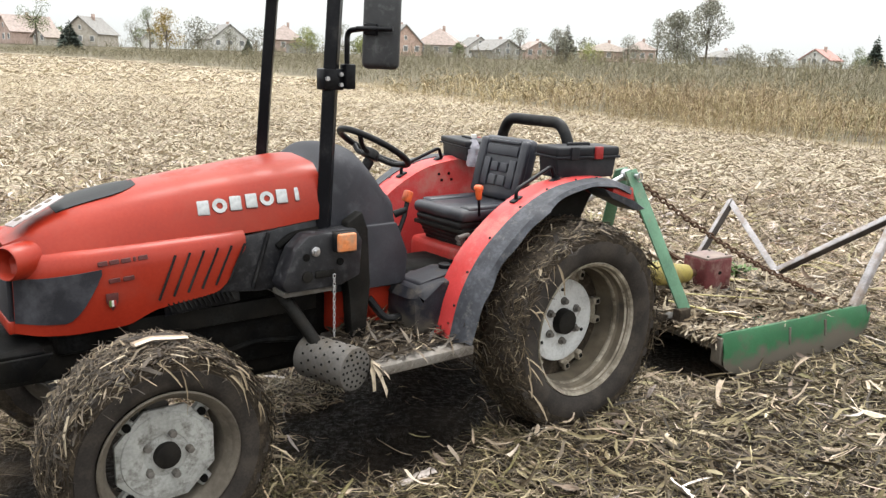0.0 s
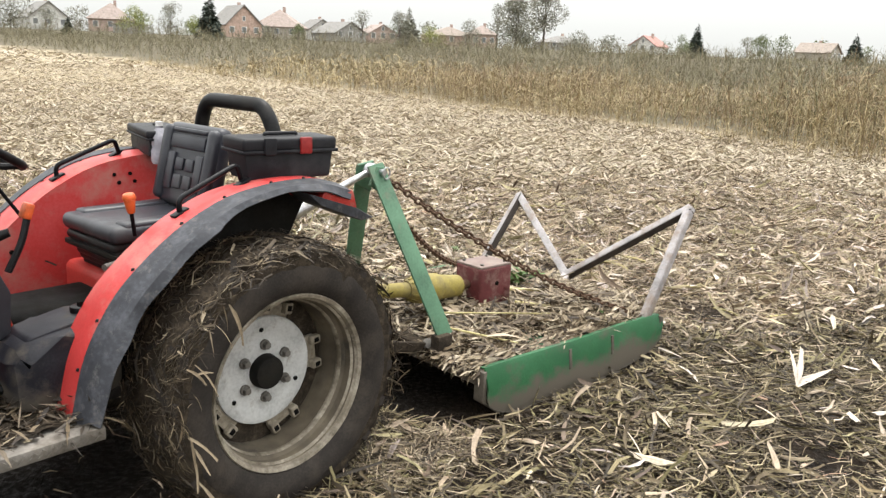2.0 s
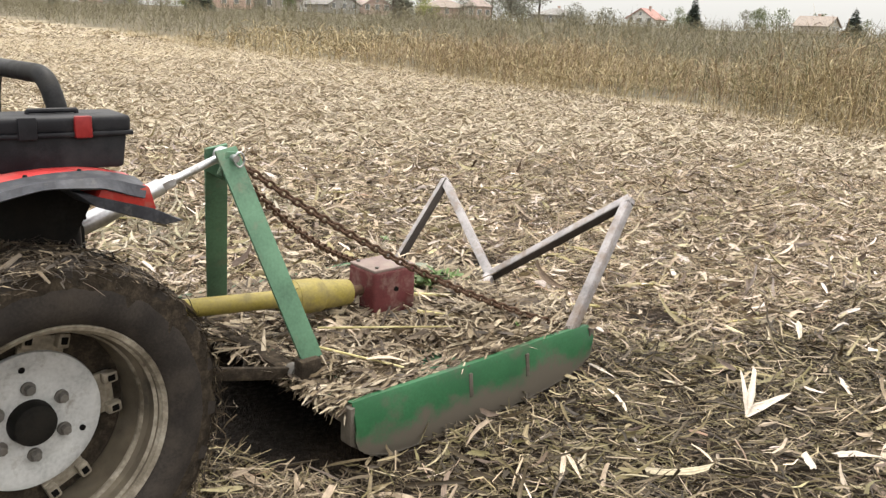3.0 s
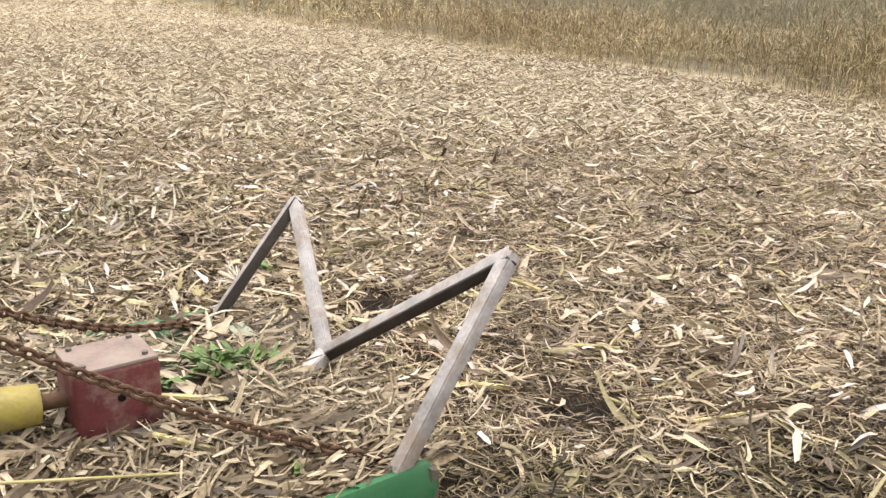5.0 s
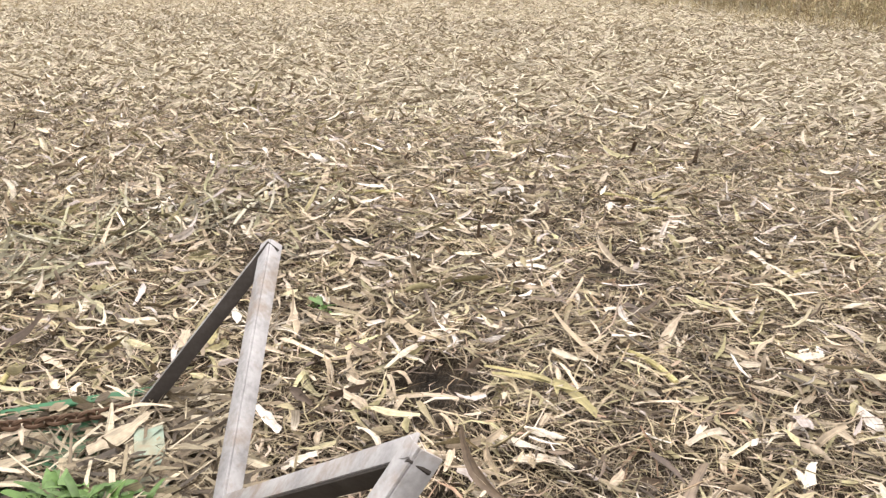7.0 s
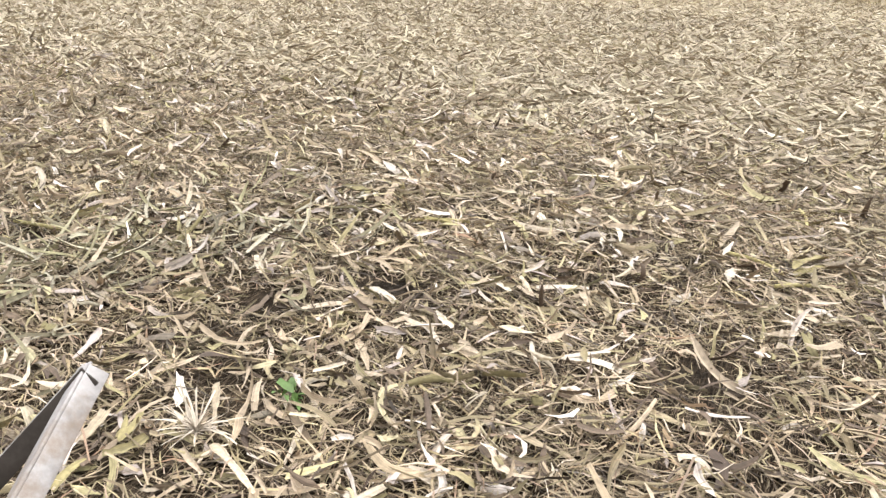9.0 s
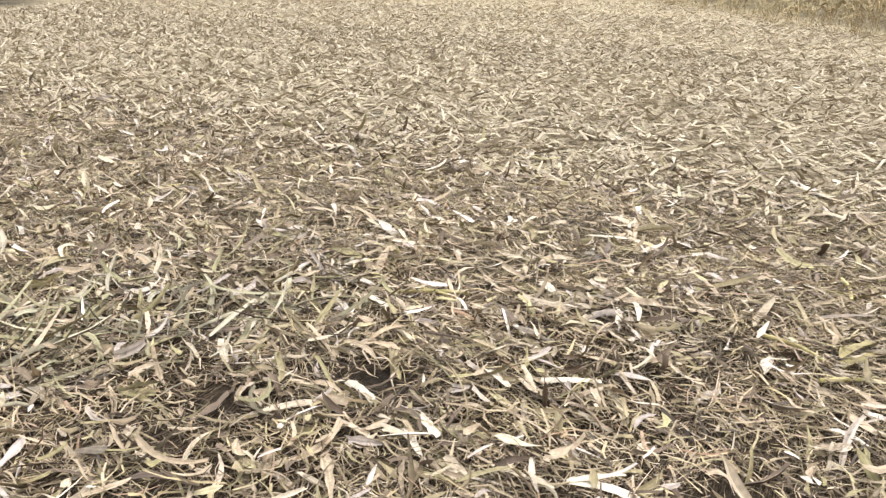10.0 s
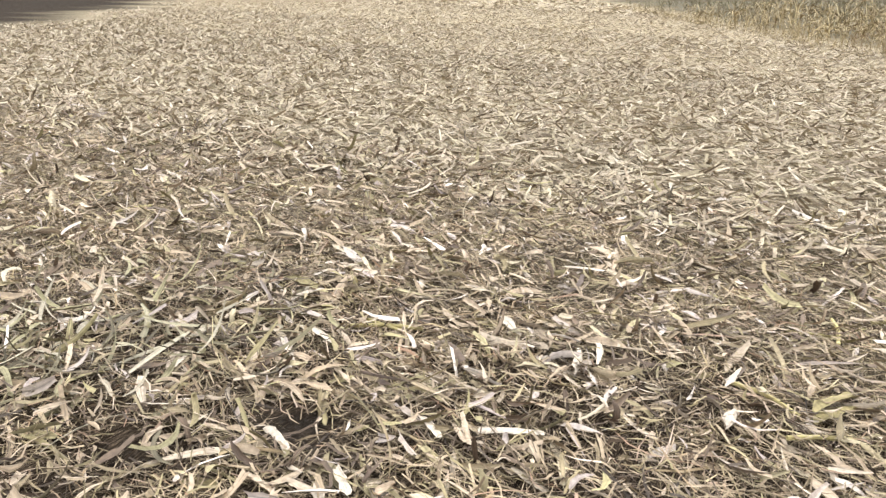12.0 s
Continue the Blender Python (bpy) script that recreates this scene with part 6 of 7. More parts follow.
W2 = (Matrix.Translation(MOW) @ pose(0, 0, 0, 0, 0, MA)).inverted()
ap_r, ap_l, vee = W2 @ Vector((2.9, 5.378, 0.812)), W2 @ Vector((2.19, 6.452, 0.692)), W2 @ Vector((2.34, 5.787, 0.31))
near_foot, far_foot = Vector((-0.44, -0.69, 0.262)), Vector((-0.42, 0.6, 0.262))
bar("tail_bar", near_foot, ap_r, False, 8)
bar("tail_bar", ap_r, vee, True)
bar("tail_bar", vee, ap_l, False, 8)
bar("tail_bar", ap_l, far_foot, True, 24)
bar("tail_bar", vee, Vector((-0.43, -0.06, 0.262)), False)
part("deck_strap", box((0.075, 0.5, 0.008), Matrix.Translation((-0.405, 0.19, 0.296)) @ pose(0, 0, 0, 2, 4, 0), 0.002), material("washed_out_green", (0.2, 0.25, 0.2), 0.7, scale=9, bump=0.1, dirt=(0.24, 0.2, 0.14), dirt_amount=0.5, dirt_scale=14), mower, "pale faded green strap across the deck tail")
# chains from the mast to the rear corners
link_me = None
for s in (-1, 1):
    a, b = Vector((-1.74, s * 0.06, 1.03)), Vector((-0.45, s * 0.62, 0.275))
    chain = part("lift_chain", tube([a + Vector((-0.03, 0, 0.02)), a + Vector((0.01, 0, -0.01))], 0.01, 8), rust, mower, "rusty welded link chain")
    n = 52
    pts = []
    for k in range(n + 1):
        t = k / n
        pts.append(a.lerp(b, t) - Vector((0, 0, (0.16 if s < 0 else 0.3) * 4 * t * (1 - t) * 0.45)))
    for k in range(n):
        m, length = aim(pts[k], pts[k + 1])
        if link_me is None:
            ring = []
            for an in np.linspace(0, 2 * math.pi, 13)[:-1]:
                ring.append((0.0135 * math.cos(an), 0, 0.021 * math.sin(an)))
            ob = part("chain_link", tube(ring, 0.0062, 6, closed=True), rust, chain)
            link_me = ob.data
        else:
            ob = part("chain_link", link_me, rust, chain)
        ob.matrix_basis = m @ Matrix.Rotation(radians(90 * (k % 2) + 20), 4, "Z")
# straw heap on the deck
def heap(x, y):
    e = np.clip(np.minimum(np.minimum(x + 1.74, -0.25 - x) / 0.25, (0.72 - np.abs(y)) / 0.2), 0, 1)
    return 0.252 + e * (0.035 + 0.03 * np.sin(4 * x + 1) * np.sin(3.5 * y) + 0.025 * np.sin(9 * x - 4 * y))


r = np.random.default_rng(41)
n = 9000
x, y = r.uniform(-1.74, -0.2, n), r.uniform(-0.69, 0.72, n)
base = np.stack([x, y, heap(x, y) + r.uniform(0, 0.03, n)], 1)
edge = np.clip((np.abs(y) - 0.45) / 0.15, 0, 1)
turn = r.uniform(0, 6.3, n) * (1 - edge) + edge * (math.pi * r.integers(0, 2, n) + r.normal(0, 0.35, n))
size = r.uniform(0.04, 0.17, n) * (1 - 0.4 * edge)
top_straw = ribbons(base, turn, size, r.uniform(0.003, 0.016, n) * r.choice([1, 1, 1.3, 2.0], n), r.normal(0, 0.2, n), r.normal(-0.1, 0.5, n), 2, r.normal(0, 0.6, n), 0.7, r.normal(0, 0.3, n), True)
# some hangs over the front lip
m2 = 1300
hb = np.stack([np.full(m2, -1.71) + r.normal(0, 0.015, m2), r.uniform(-0.7, 0.7, m2), 0.25 + r.uniform(-0.02, 0.03, m2)], 1)
edge_straw = ribbons(hb, math.pi + r.normal(0, 0.5, m2), r.uniform(0.02, 0.07, m2), r.uniform(0.003, 0.012, m2), r.normal(-0.2, 0.4, m2), r.normal(-0.9, 0.4, m2), 3, r.normal(0, 0.3, m2))
ob = sheet("straw_heap", [top_straw, edge_straw], deck_straw)
ob.matrix_basis = Matrix.Translation(MOW) @ pose(0, 0, 0, 0, 0, MA)
tagged(ob, "chopped straw and husks heaped on the mower deck", "straw", kind="stuff")
bm = bmesh.new()
bmesh.ops.create_grid(bm, x_segments=60, y_segments=60, size=0.5, matrix=Matrix.Translation((-0.98, 0, 0)) @ Matrix.Diagonal((1.5, 1.42, 1, 1)))
for q2 in bm.verts:
    q2.co.z = float(heap(q2.co.x, q2.co.y)) - 0.004 + 0.012 * noise.noise(q2.co * 20)
ob = part("straw_bed", bm, material("matted_straw", (0.14, 0.1, 0.065), 0.9, dark=(0.045, 0.034, 0.024), light=(0.3, 0.235, 0.15), scale=30, fine=150, bump=0.7), None, "", Matrix.Translation(MOW) @ pose(0, 0, 0, 0, 0, MA))
tagged(ob, "matted damp straw layer covering the mower deck", "straw", kind="stuff")

# links between tractor and mower
tl = thing("top_link", FR, "grey screw top link between tractor and mower mast", "hitch link")
pa, pb = Vector((0.3, 0.0, 0.82)), FR.inverted() @ (Matrix.Translation(MOW) @ pose(0, 0, 0, 0, 0, MA) @ Vector((-1.80, 0, 1.07)))
dd = (pb - pa).normalized()
part("link_body", rod(rod(bmesh.new(), pa + dd * 0.06, pa + dd * 0.42, 0.037, 0.031, 18, 0.004), pa + dd * 0.42, pa + dd * 0.47, 0.026, 0.026, 6, 0.003), steel, tl, "grey turnbuckle sleeve")
part("link_screw", rod(bmesh.new(), pa, pb, 0.016), steel, tl, "threaded rod")
part("link_eye", cyl(bmesh.new(), 0.035, 0.04, Matrix.Translation(pb) @ pose(0, 0, 0, 90), seg=20, bevel=0.004), steel, tl)
for s in (-1, 1):
    ll = thing("lower_link", FR, "muddy steel lower hitch arm", "hitch link", "lower hitch arms")
    pa = Vector((0.2, s * 0.22, 0.42))
    pb = FR.inverted() @ (Matrix.Translation(MOW) @ pose(0, 0, 0, 0, 0, MA) @ Vector((-1.71, s * 0.36, 0.27)))
    m, length = aim(pa, pb)
    part("arm", box((0.025, 0.05, length), m, 0.006), crust_mat, ll, "flat muddy arm")
    part("arm_eye", cyl(bmesh.new(), 0.04, 0.05, Matrix.Translation(pb) @ pose(0, 0, 0, 90), seg=18, bevel=0.005), grey_dust, ll)


# ---- single husks, stalks and weeds lying about ----
def husk(x, y, z, seed, blades, size, mat=husk_mat, label="pale papery corn husk lying on the residue", name="corn_husk"):
    """A torn husk: a few folded blades from one base."""
    r = np.random.default_rng(seed)
    a0 = r.uniform(0, 6.3)
    n = blades
    head = a0 + (r.uniform(-1.3, 1.3, n) if n < 8 else r.uniform(0, 6.3, n))
    L, W = size * r.uniform(0.6, 1.1, n), size * r.uniform(0.1, 0.2, n) * (1 if n < 8 else 0.32)
    base = np.stack([r.normal(0, 0.006, n), r.normal(0, 0.006, n), 0.008 + 0.006 * np.arange(n) / n], 1)
    rise, bend, roll = r.uniform(0.05, 0.45 if n < 8 else 1.1, n), r.uniform(-0.9, 0.1, n), r.normal(0, 0.25, n)
    cup, kink = r.uniform(0.1, 0.4, n)[:, None], r.normal(0, 0.3, n)
    top = thing(name, Matrix.Translation((x, y, z)), label, "corn husk", "loose husks")
    for k in range(n):
        q = slice(k, k + 1)
        ob = sheet("blade", [cupped(base[q], head[q], L[q], W[q], rise[q], bend[q], 6, roll[q], cup[q], kink[q])], mat, top)
        ob.data.polygons.foreach_set("use_smooth", [True] * len(ob.data.polygons))
    return top


pale_husk = straw("pale_husk", [(0.0, (0.333, 0.244, 0.169)), (0.5, (0.481, 0.379, 0.282)), (1.0, (0.628, 0.533, 0.431))], 0.7, 90)


def laid_husk(x, y, z, turn, length, width, seed, label, mat=None):
    """One folded husk blade lying along a heading."""
    r = np.random.default_rng(seed)
    top = thing("corn_husk", Matrix.Translation((x, y, z)) @ pose(0, 0, 0, 0, 0, turn), label, "corn husk", "loose husks")
    n = 2 if seed % 5 == 0 else 1
    for k in range(n):
        leaf = cupped(np.array([[0, 0.01 * k, 0.004 * k]]), np.array([0.22 * k]), np.array([length * (1 - 0.2 * k)]), np.array([width]), r.uniform(0.02, 0.2, 1), r.uniform(-0.45, 0.0, 1), 7, r.normal(0, 0.3, 1), r.uniform(-0.3, 0.35, (1, 1)), r.normal(0, 0.25, 1))
        ob = sheet("blade", [leaf], mat or (white_husk if seed % 3 else pale_husk), top)
        ob.data.polygons.foreach_set("use_smooth", [True] * len(ob.data.polygons))
    return top


white_husk = straw("whitish_husk", [(0.0, (0.389, 0.32, 0.245)), (0.5, (0.514, 0.441, 0.364)), (1.0, (0.622, 0.562, 0.505))], 0.65, 90)
dull_husk = straw("dull_husk", [(0.0, (0.24, 0.19, 0.135)), (0.5, (0.34, 0.275, 0.2)), (1.0, (0.46, 0.38, 0.285))], 0.75, 60)
# x, y, heading, length of the husks that lie loose on top
LOOSE_FAR = [(0.92, 8.15, 131, 0.2), (1.23, 8.37, 117, 0.18), (1.38, 8.84, -39, 0.22), (1.64, 8.94, 65, 0.14), (1.14, 9.22, 66, 0.16), (1.39, 9.01, -21, 0.17), (1.64, 9.38, -55, 0.16), (2.38, 8.65, 18, 0.23), (2.17, 8.61, -33, 0.18), (2.39, 8.55, 122, 0.2), (2.52, 9.52, -65, 0.26), (2.08, 10.36, 14, 0.21), (1.87, 10.06, -20, 0.2), (3.07, 9.39, 78, 0.17), (3.14, 9.1, 88, 0.14), (3.06, 10.01, 48, 0.2), (1.78, 8.26, -27, 0.18), (2.1, 8.2, -37, 0.16), (1.9, 8.02, -8, 0.15), (2.05, 9.57, -45, 0.18), (2.48, 9.42, -69, 0.22), (1.24, 7.7, 117, 0.22), (1.28, 8.11, 27, 0.2)]
LOOSE_MID = [(2.84, 6.58, -19, 0.17), (2.99, 7.1, -80, 0.28), (3.83, 8.5, -59, 0.22), (3.84, 7.36, 22, 0.16), (4.08, 7.77, -35, 0.14), (2.54, 8.12, -75, 0.16), (2.68, 8.04, 16, 0.21), (2.84, 6.84, -85, 0.16), (2.35, 7.04, -3, 0.16), (2.25, 6.29, 51, 0.12), (1.85, 7.02, -33, 0.16), (3.76, 6.52, 83, 0.13), (2.1, 8.1, -48, 0.2), (2.21, 6.79, -28, 0.17), (3.06, 6.6, 171, 0.13)]
LOOSE_NEAR = [(3.88, 4.94, -114, 0.25), (2.31, 4.34, -107, 0.22), (2.68, 4.87, -85, 0.24), (3.26, 4.28, -113, 0.2), (2.83, 4.36, -75, 0.15), (2.71, 5.18, -72, 0.2), (3.37, 4.23, -4, 0.18)]
for k, (x, y, turn, length) in enumerate(LOOSE_FAR + LOOSE_MID + LOOSE_NEAR):
    laid_husk(x, y, float(height(x, y)) + 0.05, turn, length, (0.022, 0.032, 0.04)[k % 3], 501 + k, "pale papery corn husk lying on the residue")
olive_husk = straw("olive_husk", [(0.0, (0.2, 0.165, 0.075)), (1.0, (0.34, 0.285, 0.14))], 0.7, 60)
laid_husk(3.4, 9.32, float(height(3.4, 9.32)) + 0.05, 54, 0.28, 0.07, 560, "large olive-brown folded corn husk on the residue", olive_husk)
husk(3.0, 6.95, float(height(3.0, 6.95)) + 0.04, 561, 5, 0.24, olive_husk, "yellow-olive leafy stalk top on the residue")
husk(3.45, 5.06, float(height(3.45, 5.06)) + 0.03, 562, 3, 0.18, olive_husk, "yellowish crumpled corn leaf on damp ground")
husk(1.86, 7.07, float(height(1.86, 7.07)) + 0.075, 512, 50, 0.14, white_husk, "frayed whitish husk tuft on the residue")
forked = thing("corn_husk", Matrix.Translation((3.2, 4.6, float(height(3.2, 4.6)) + 0.045)), "pale forked corn husk with three stiff blades on damp ground", "corn husk", "loose husks")
for turn, length, width, tilt, fold in ((70, 0.23, 0.026, 0.6, 0.3), (54, 0.26, 0.03, 0.58, 0.35), (25, 0.35, 0.05, 0.1, 0.3)):
    blade = sheet("blade", [cupped(np.zeros((1, 3)), np.array([radians(turn)]), np.array([length]), np.array([width]), np.array([tilt]), np.array([-0.12]), 7, np.array([0.1]), np.array([[fold]]), np.array([0.12]))], white_husk, forked)
    blade.data.polygons.foreach_set("use_smooth", [True] * len(blade.data.polygons))
rr = random.Random(9)
for k in range(60):
    x, y = rr.uniform(-1.5, 6.5), rr.uniform(6.2, 12)
    if x < 1.9 + 0.7 * (y - 2) and (x > 3.2 or y > 7.6):
        husk(x, y, float(height(x, y)) + 0.025, 600 + k, rr.choice([1, 1, 2, 3]), rr.uniform(0.09, 0.17), pale_husk)
for k, (x, y, turn, length, width, mat) in enumerate([(1.57, 6.9, 98, 0.17, 0.045, dull_husk), (1.56, 7.05, 101, 0.36, 0.04, olive_husk), (1.67, 6.72, 109, 0.15, 0.04, olive_husk), (1.68, 6.96, 100, 0.14, 0.03, olive_husk), (1.71, 7.34, -50, 0.24, 0.028, dull_husk), (1.93, 7.06, -26, 0.27, 0.034, pale_husk)]):
    laid_husk(x, y, float(height(x, y)) + 0.07, turn, length, width, 641 + 3 * k, "yellow-green corn leaf lying beside the tail frame" if mat is olive_husk else "long folded corn leaf lying beside the tail frame", mat)
# a torn leaf caught between the exhaust and the footplate
caught = thing("corn_husk", FR @ Matrix.Translation((-1.18, -0.47, 0.5)), "torn yellowish leaf caught at the front edge of the footplate", "corn husk", "loose husks")
for turn, length, tilt in ((-80, 0.15, -0.7), (-110, 0.12, -0.9), (-60, 0.1, -0.4)):
    blade = sheet("blade", [cupped(np.array([[0, -0.14, 0.0]]), np.array([radians(turn)]), np.array([length]), np.array([0.018]), np.array([tilt]), np.array([-0.6]), 6, np.array([0.2]), np.array([[0.3]]), np.array([0.2]))], dull_husk, caught)
# broad leaves on the tail of the deck
for k, (x, y, turn, length, width) in enumerate([(2.09, 5.51, 25, 0.24, 0.07), (2.22, 5.54, -58, 0.22, 0.05), (1.63, 5.71, 56, 0.2, 0.045), (1.7, 5.73, 63, 0.16, 0.035), (1.89, 5.93, 47, 0.19, 0.05), (1.79, 5.66, -52, 0.22, 0.035), (1.95, 5.45, 130, 0.2, 0.04), (2.12, 5.38, 20, 0.22, 0.05)]):
    laid_husk(x, y, 0.31, turn, length, width, 581 + 3 * k, "broad dry corn leaf lying on the mower deck", dull_husk)
# larger husks lying on the mower deck
for k in range(22):
    x, y = rr.uniform(-0.86, -0.42), rr.uniform(-0.5, 0.62)
    if k > 15:
        x, y = rr.uniform(-1.6, -1.2), rr.uniform(-0.55, 0.5)
    p = Matrix.Translation(MOW) @ pose(0, 0, 0, 0, 0, MA) @ Vector((x, y, 0.3 + 0.01 * (k % 3)))
    husk(p.x, p.y, p.z, 700 + k, rr.choice([1, 1, 2]), rr.uniform(0.09, 0.2), pale_husk, "pale corn husk lying on the mower deck")
stalk_mat = material("yellowing_stalk", (0.42, 0.36, 0.16), 0.6, dark=(0.26, 0.22, 0.1), light=(0.58, 0.52, 0.3), scale=8, fine=60, bump=0.2, jitter=0.3)
for k in range(46):
    x, y = rr.uniform(-1.0, 5.5), rr.uniform(3.0, 11)
    u, w = tractor_frame(x, y)
    if x > 1.9 + 0.75 * (y - 2) or (abs(w) < 1.0 and -2.6 < u < 2.8) or driven(x, y) > 0.3:
        continue
    L, a = rr.uniform(0.12, 0.4), rr.uniform(0, 6.3)
    z = float(height(x, y)) + 0.03
    bm = tube(bent([(-L / 2, 0, 0), (0, rr.uniform(-0.02, 0.02), 0.012), (L / 2, 0, 0)], 0.08, 4), rr.uniform(0.006, 0.012), 7)
    ob = part("corn_stalk", bm, stalk_mat, None, "", Matrix.Translation((x, y, z)) @ pose(0, 0, 0, 0, rr.uniform(-4, 4), math.degrees(a)))
    tagged(ob, "broken yellowish corn stalk on the residue", "corn stalk", "broken stalks")
# pale stalk piece on the front tyre and long straw against the mower
ob = part("corn_stalk", tube(bent([(-0.09, 0, -0.004), (-0.03, 0.01, 0.006), (0.03, -0.004, 0.002), (0.09, 0, -0.006)], 0.02, 3), 0.01, section=[(0.016, 0), (0.011, 0.006), (-0.009, 0.007), (-0.017, 0.001), (-0.01, -0.005), (0.01, -0.004)]), pale_husk, None, "", FR @ Matrix.Translation((-2.02, -0.62, 0.752)) @ pose(0, 0, 0, 0, 2, 4))
tagged(ob, "whitish split stalk piece on the front tyre", "corn stalk", "broken stalks")
MF = Matrix.Translation(MOW) @ pose(0, 0, 0, 0, 0, MA)
for k, (a, b, rad) in enumerate([((-1.62, -0.25, 0.34), (-1.38, -0.62, 0.30), 0.006), ((-1.5, -0.2, 0.36), (-0.9, -0.45, 0.31), 0.005), ((-0.75, -0.5, 0.31), (-0.95, -0.2, 0.32), 0.012), ((-0.91, 0.04, 0.33), (-0.52, -0.29, 0.33), 0.011)]):
    ob = part("corn_stalk", rod(bmesh.new(), a, b, rad, rad * 0.7, 7), stalk_mat, None, "", MF)
    tagged(ob, "long yellowish straw lying on the mower", "corn stalk", "broken stalks")


def weed(m, seed, n, size, label):
    r = np.random.default_rng(seed)
    d = r.uniform(0, 1, n) ** 0.5
    a = r.uniform(0, 6.3, n)
    base = np.stack([size * d * np.cos(a), size * 0.7 * d * np.sin(a), 0.02 + r.uniform(0, 0.05, n) * (1 - d)], 1)
    v, f, _ = cupped(base, r.uniform(0, 6.3, n), r.uniform(0.035, 0.085, n), r.uniform(0.018, 0.04, n), r.uniform(0.1, 0.9, n), r.uniform(-1.2, -0.2, n), 3, r.normal(0, 0.3, n), 0.25, None, 0.2)
    ob = sheet("green_weed", [(v, f)], leaf_green)
    ob.matrix_basis = m
    return tagged(ob, label, "weed", "green weeds", "stuff")


weed(Matrix.Translation((2.02, 5.7, 0.285)), 81, 130, 0.16, "fresh green weed tuft on the mower deck")
weed(Matrix.Translation((1.8, 5.53, 0.285)), 82, 30, 0.09, "small green weed beside the gearbox")
weed(Matrix.Translation((2.12, 5.55, 0.275)), 83, 24, 0.09, "small green weed under straw on the deck")
weed(Matrix.Translation((2.25, 5.1, 0.275)), 84, 16, 0.07, "small green weed at the deck edge")
weed(Matrix.Translation((1.95, 7.4, float(height(1.95, 7.4)) + 0.02)), 85, 9, 0.04, "tiny green weed in the residue")


def pile(u, w, ru, rw, tall, n, seed, label):
    """Matted straw pushed up by the wheels, on the ground beside the tractor."""
    r = np.random.default_rng(seed)
    a, d = r.uniform(0, 6.3, n), np.sqrt(r.uniform(0, 1, n))
    p = np.stack([u + ru * d * np.cos(a), w + rw * d * np.sin(a)], 1)
    c, s = math.cos(radians(AXIS)), math.sin(radians(AXIS))
    x, y = TRACTOR.x + p[:, 0] * c - p[:, 1] * s, TRACTOR.y + p[:, 0] * s + p[:, 1] * c
    z = height(x, y) + tall * (1 - d ** 2) * r.uniform(0.2, 1, n) + 0.005
    strips = ribbons(np.stack([x, y, z], 1), r.uniform(0, 6.3, n), r.uniform(0.02, 0.11, n), r.uniform(0.002, 0.009, n), r.normal(0, 0.3, n), r.normal(-0.4, 0.5, n), 3, r.normal(0, 0.5, n), 0.5, r.normal(0, 0.5, n), True)
    return tagged(sheet("straw_pile", [strips], deck_straw if n > 1000 else damp_mat), label, "straw", kind="stuff")


pile(-1.08, 0.27, 0.26, 0.22, 0.06, 1300, 91, "pale straw heaped on the ground below the tractor")
pile(-1.5, -0.5, 0.16, 0.12, 0.09, 900, 92, "matted damp straw pushed up behind the front tyre")
pile(-0.5, -0.62, 0.12, 0.1, 0.07, 350, 93, "muddy straw clods in front of the rear tyre")
pile(0.5, -0.5, 0.25, 0.25, 0.05, 900, 94, "muddy straw behind the rear tyre")
pile(0.55, -0.84, 0.3, 0.2, 0.05, 1500, 95, "thick straw pushed up between the rear tyre and the mower")
pile(-0.72, -0.82, 0.4, 0.16, 0.03, 800, 96, "damp straw trodden flat in front of the rear tyre")


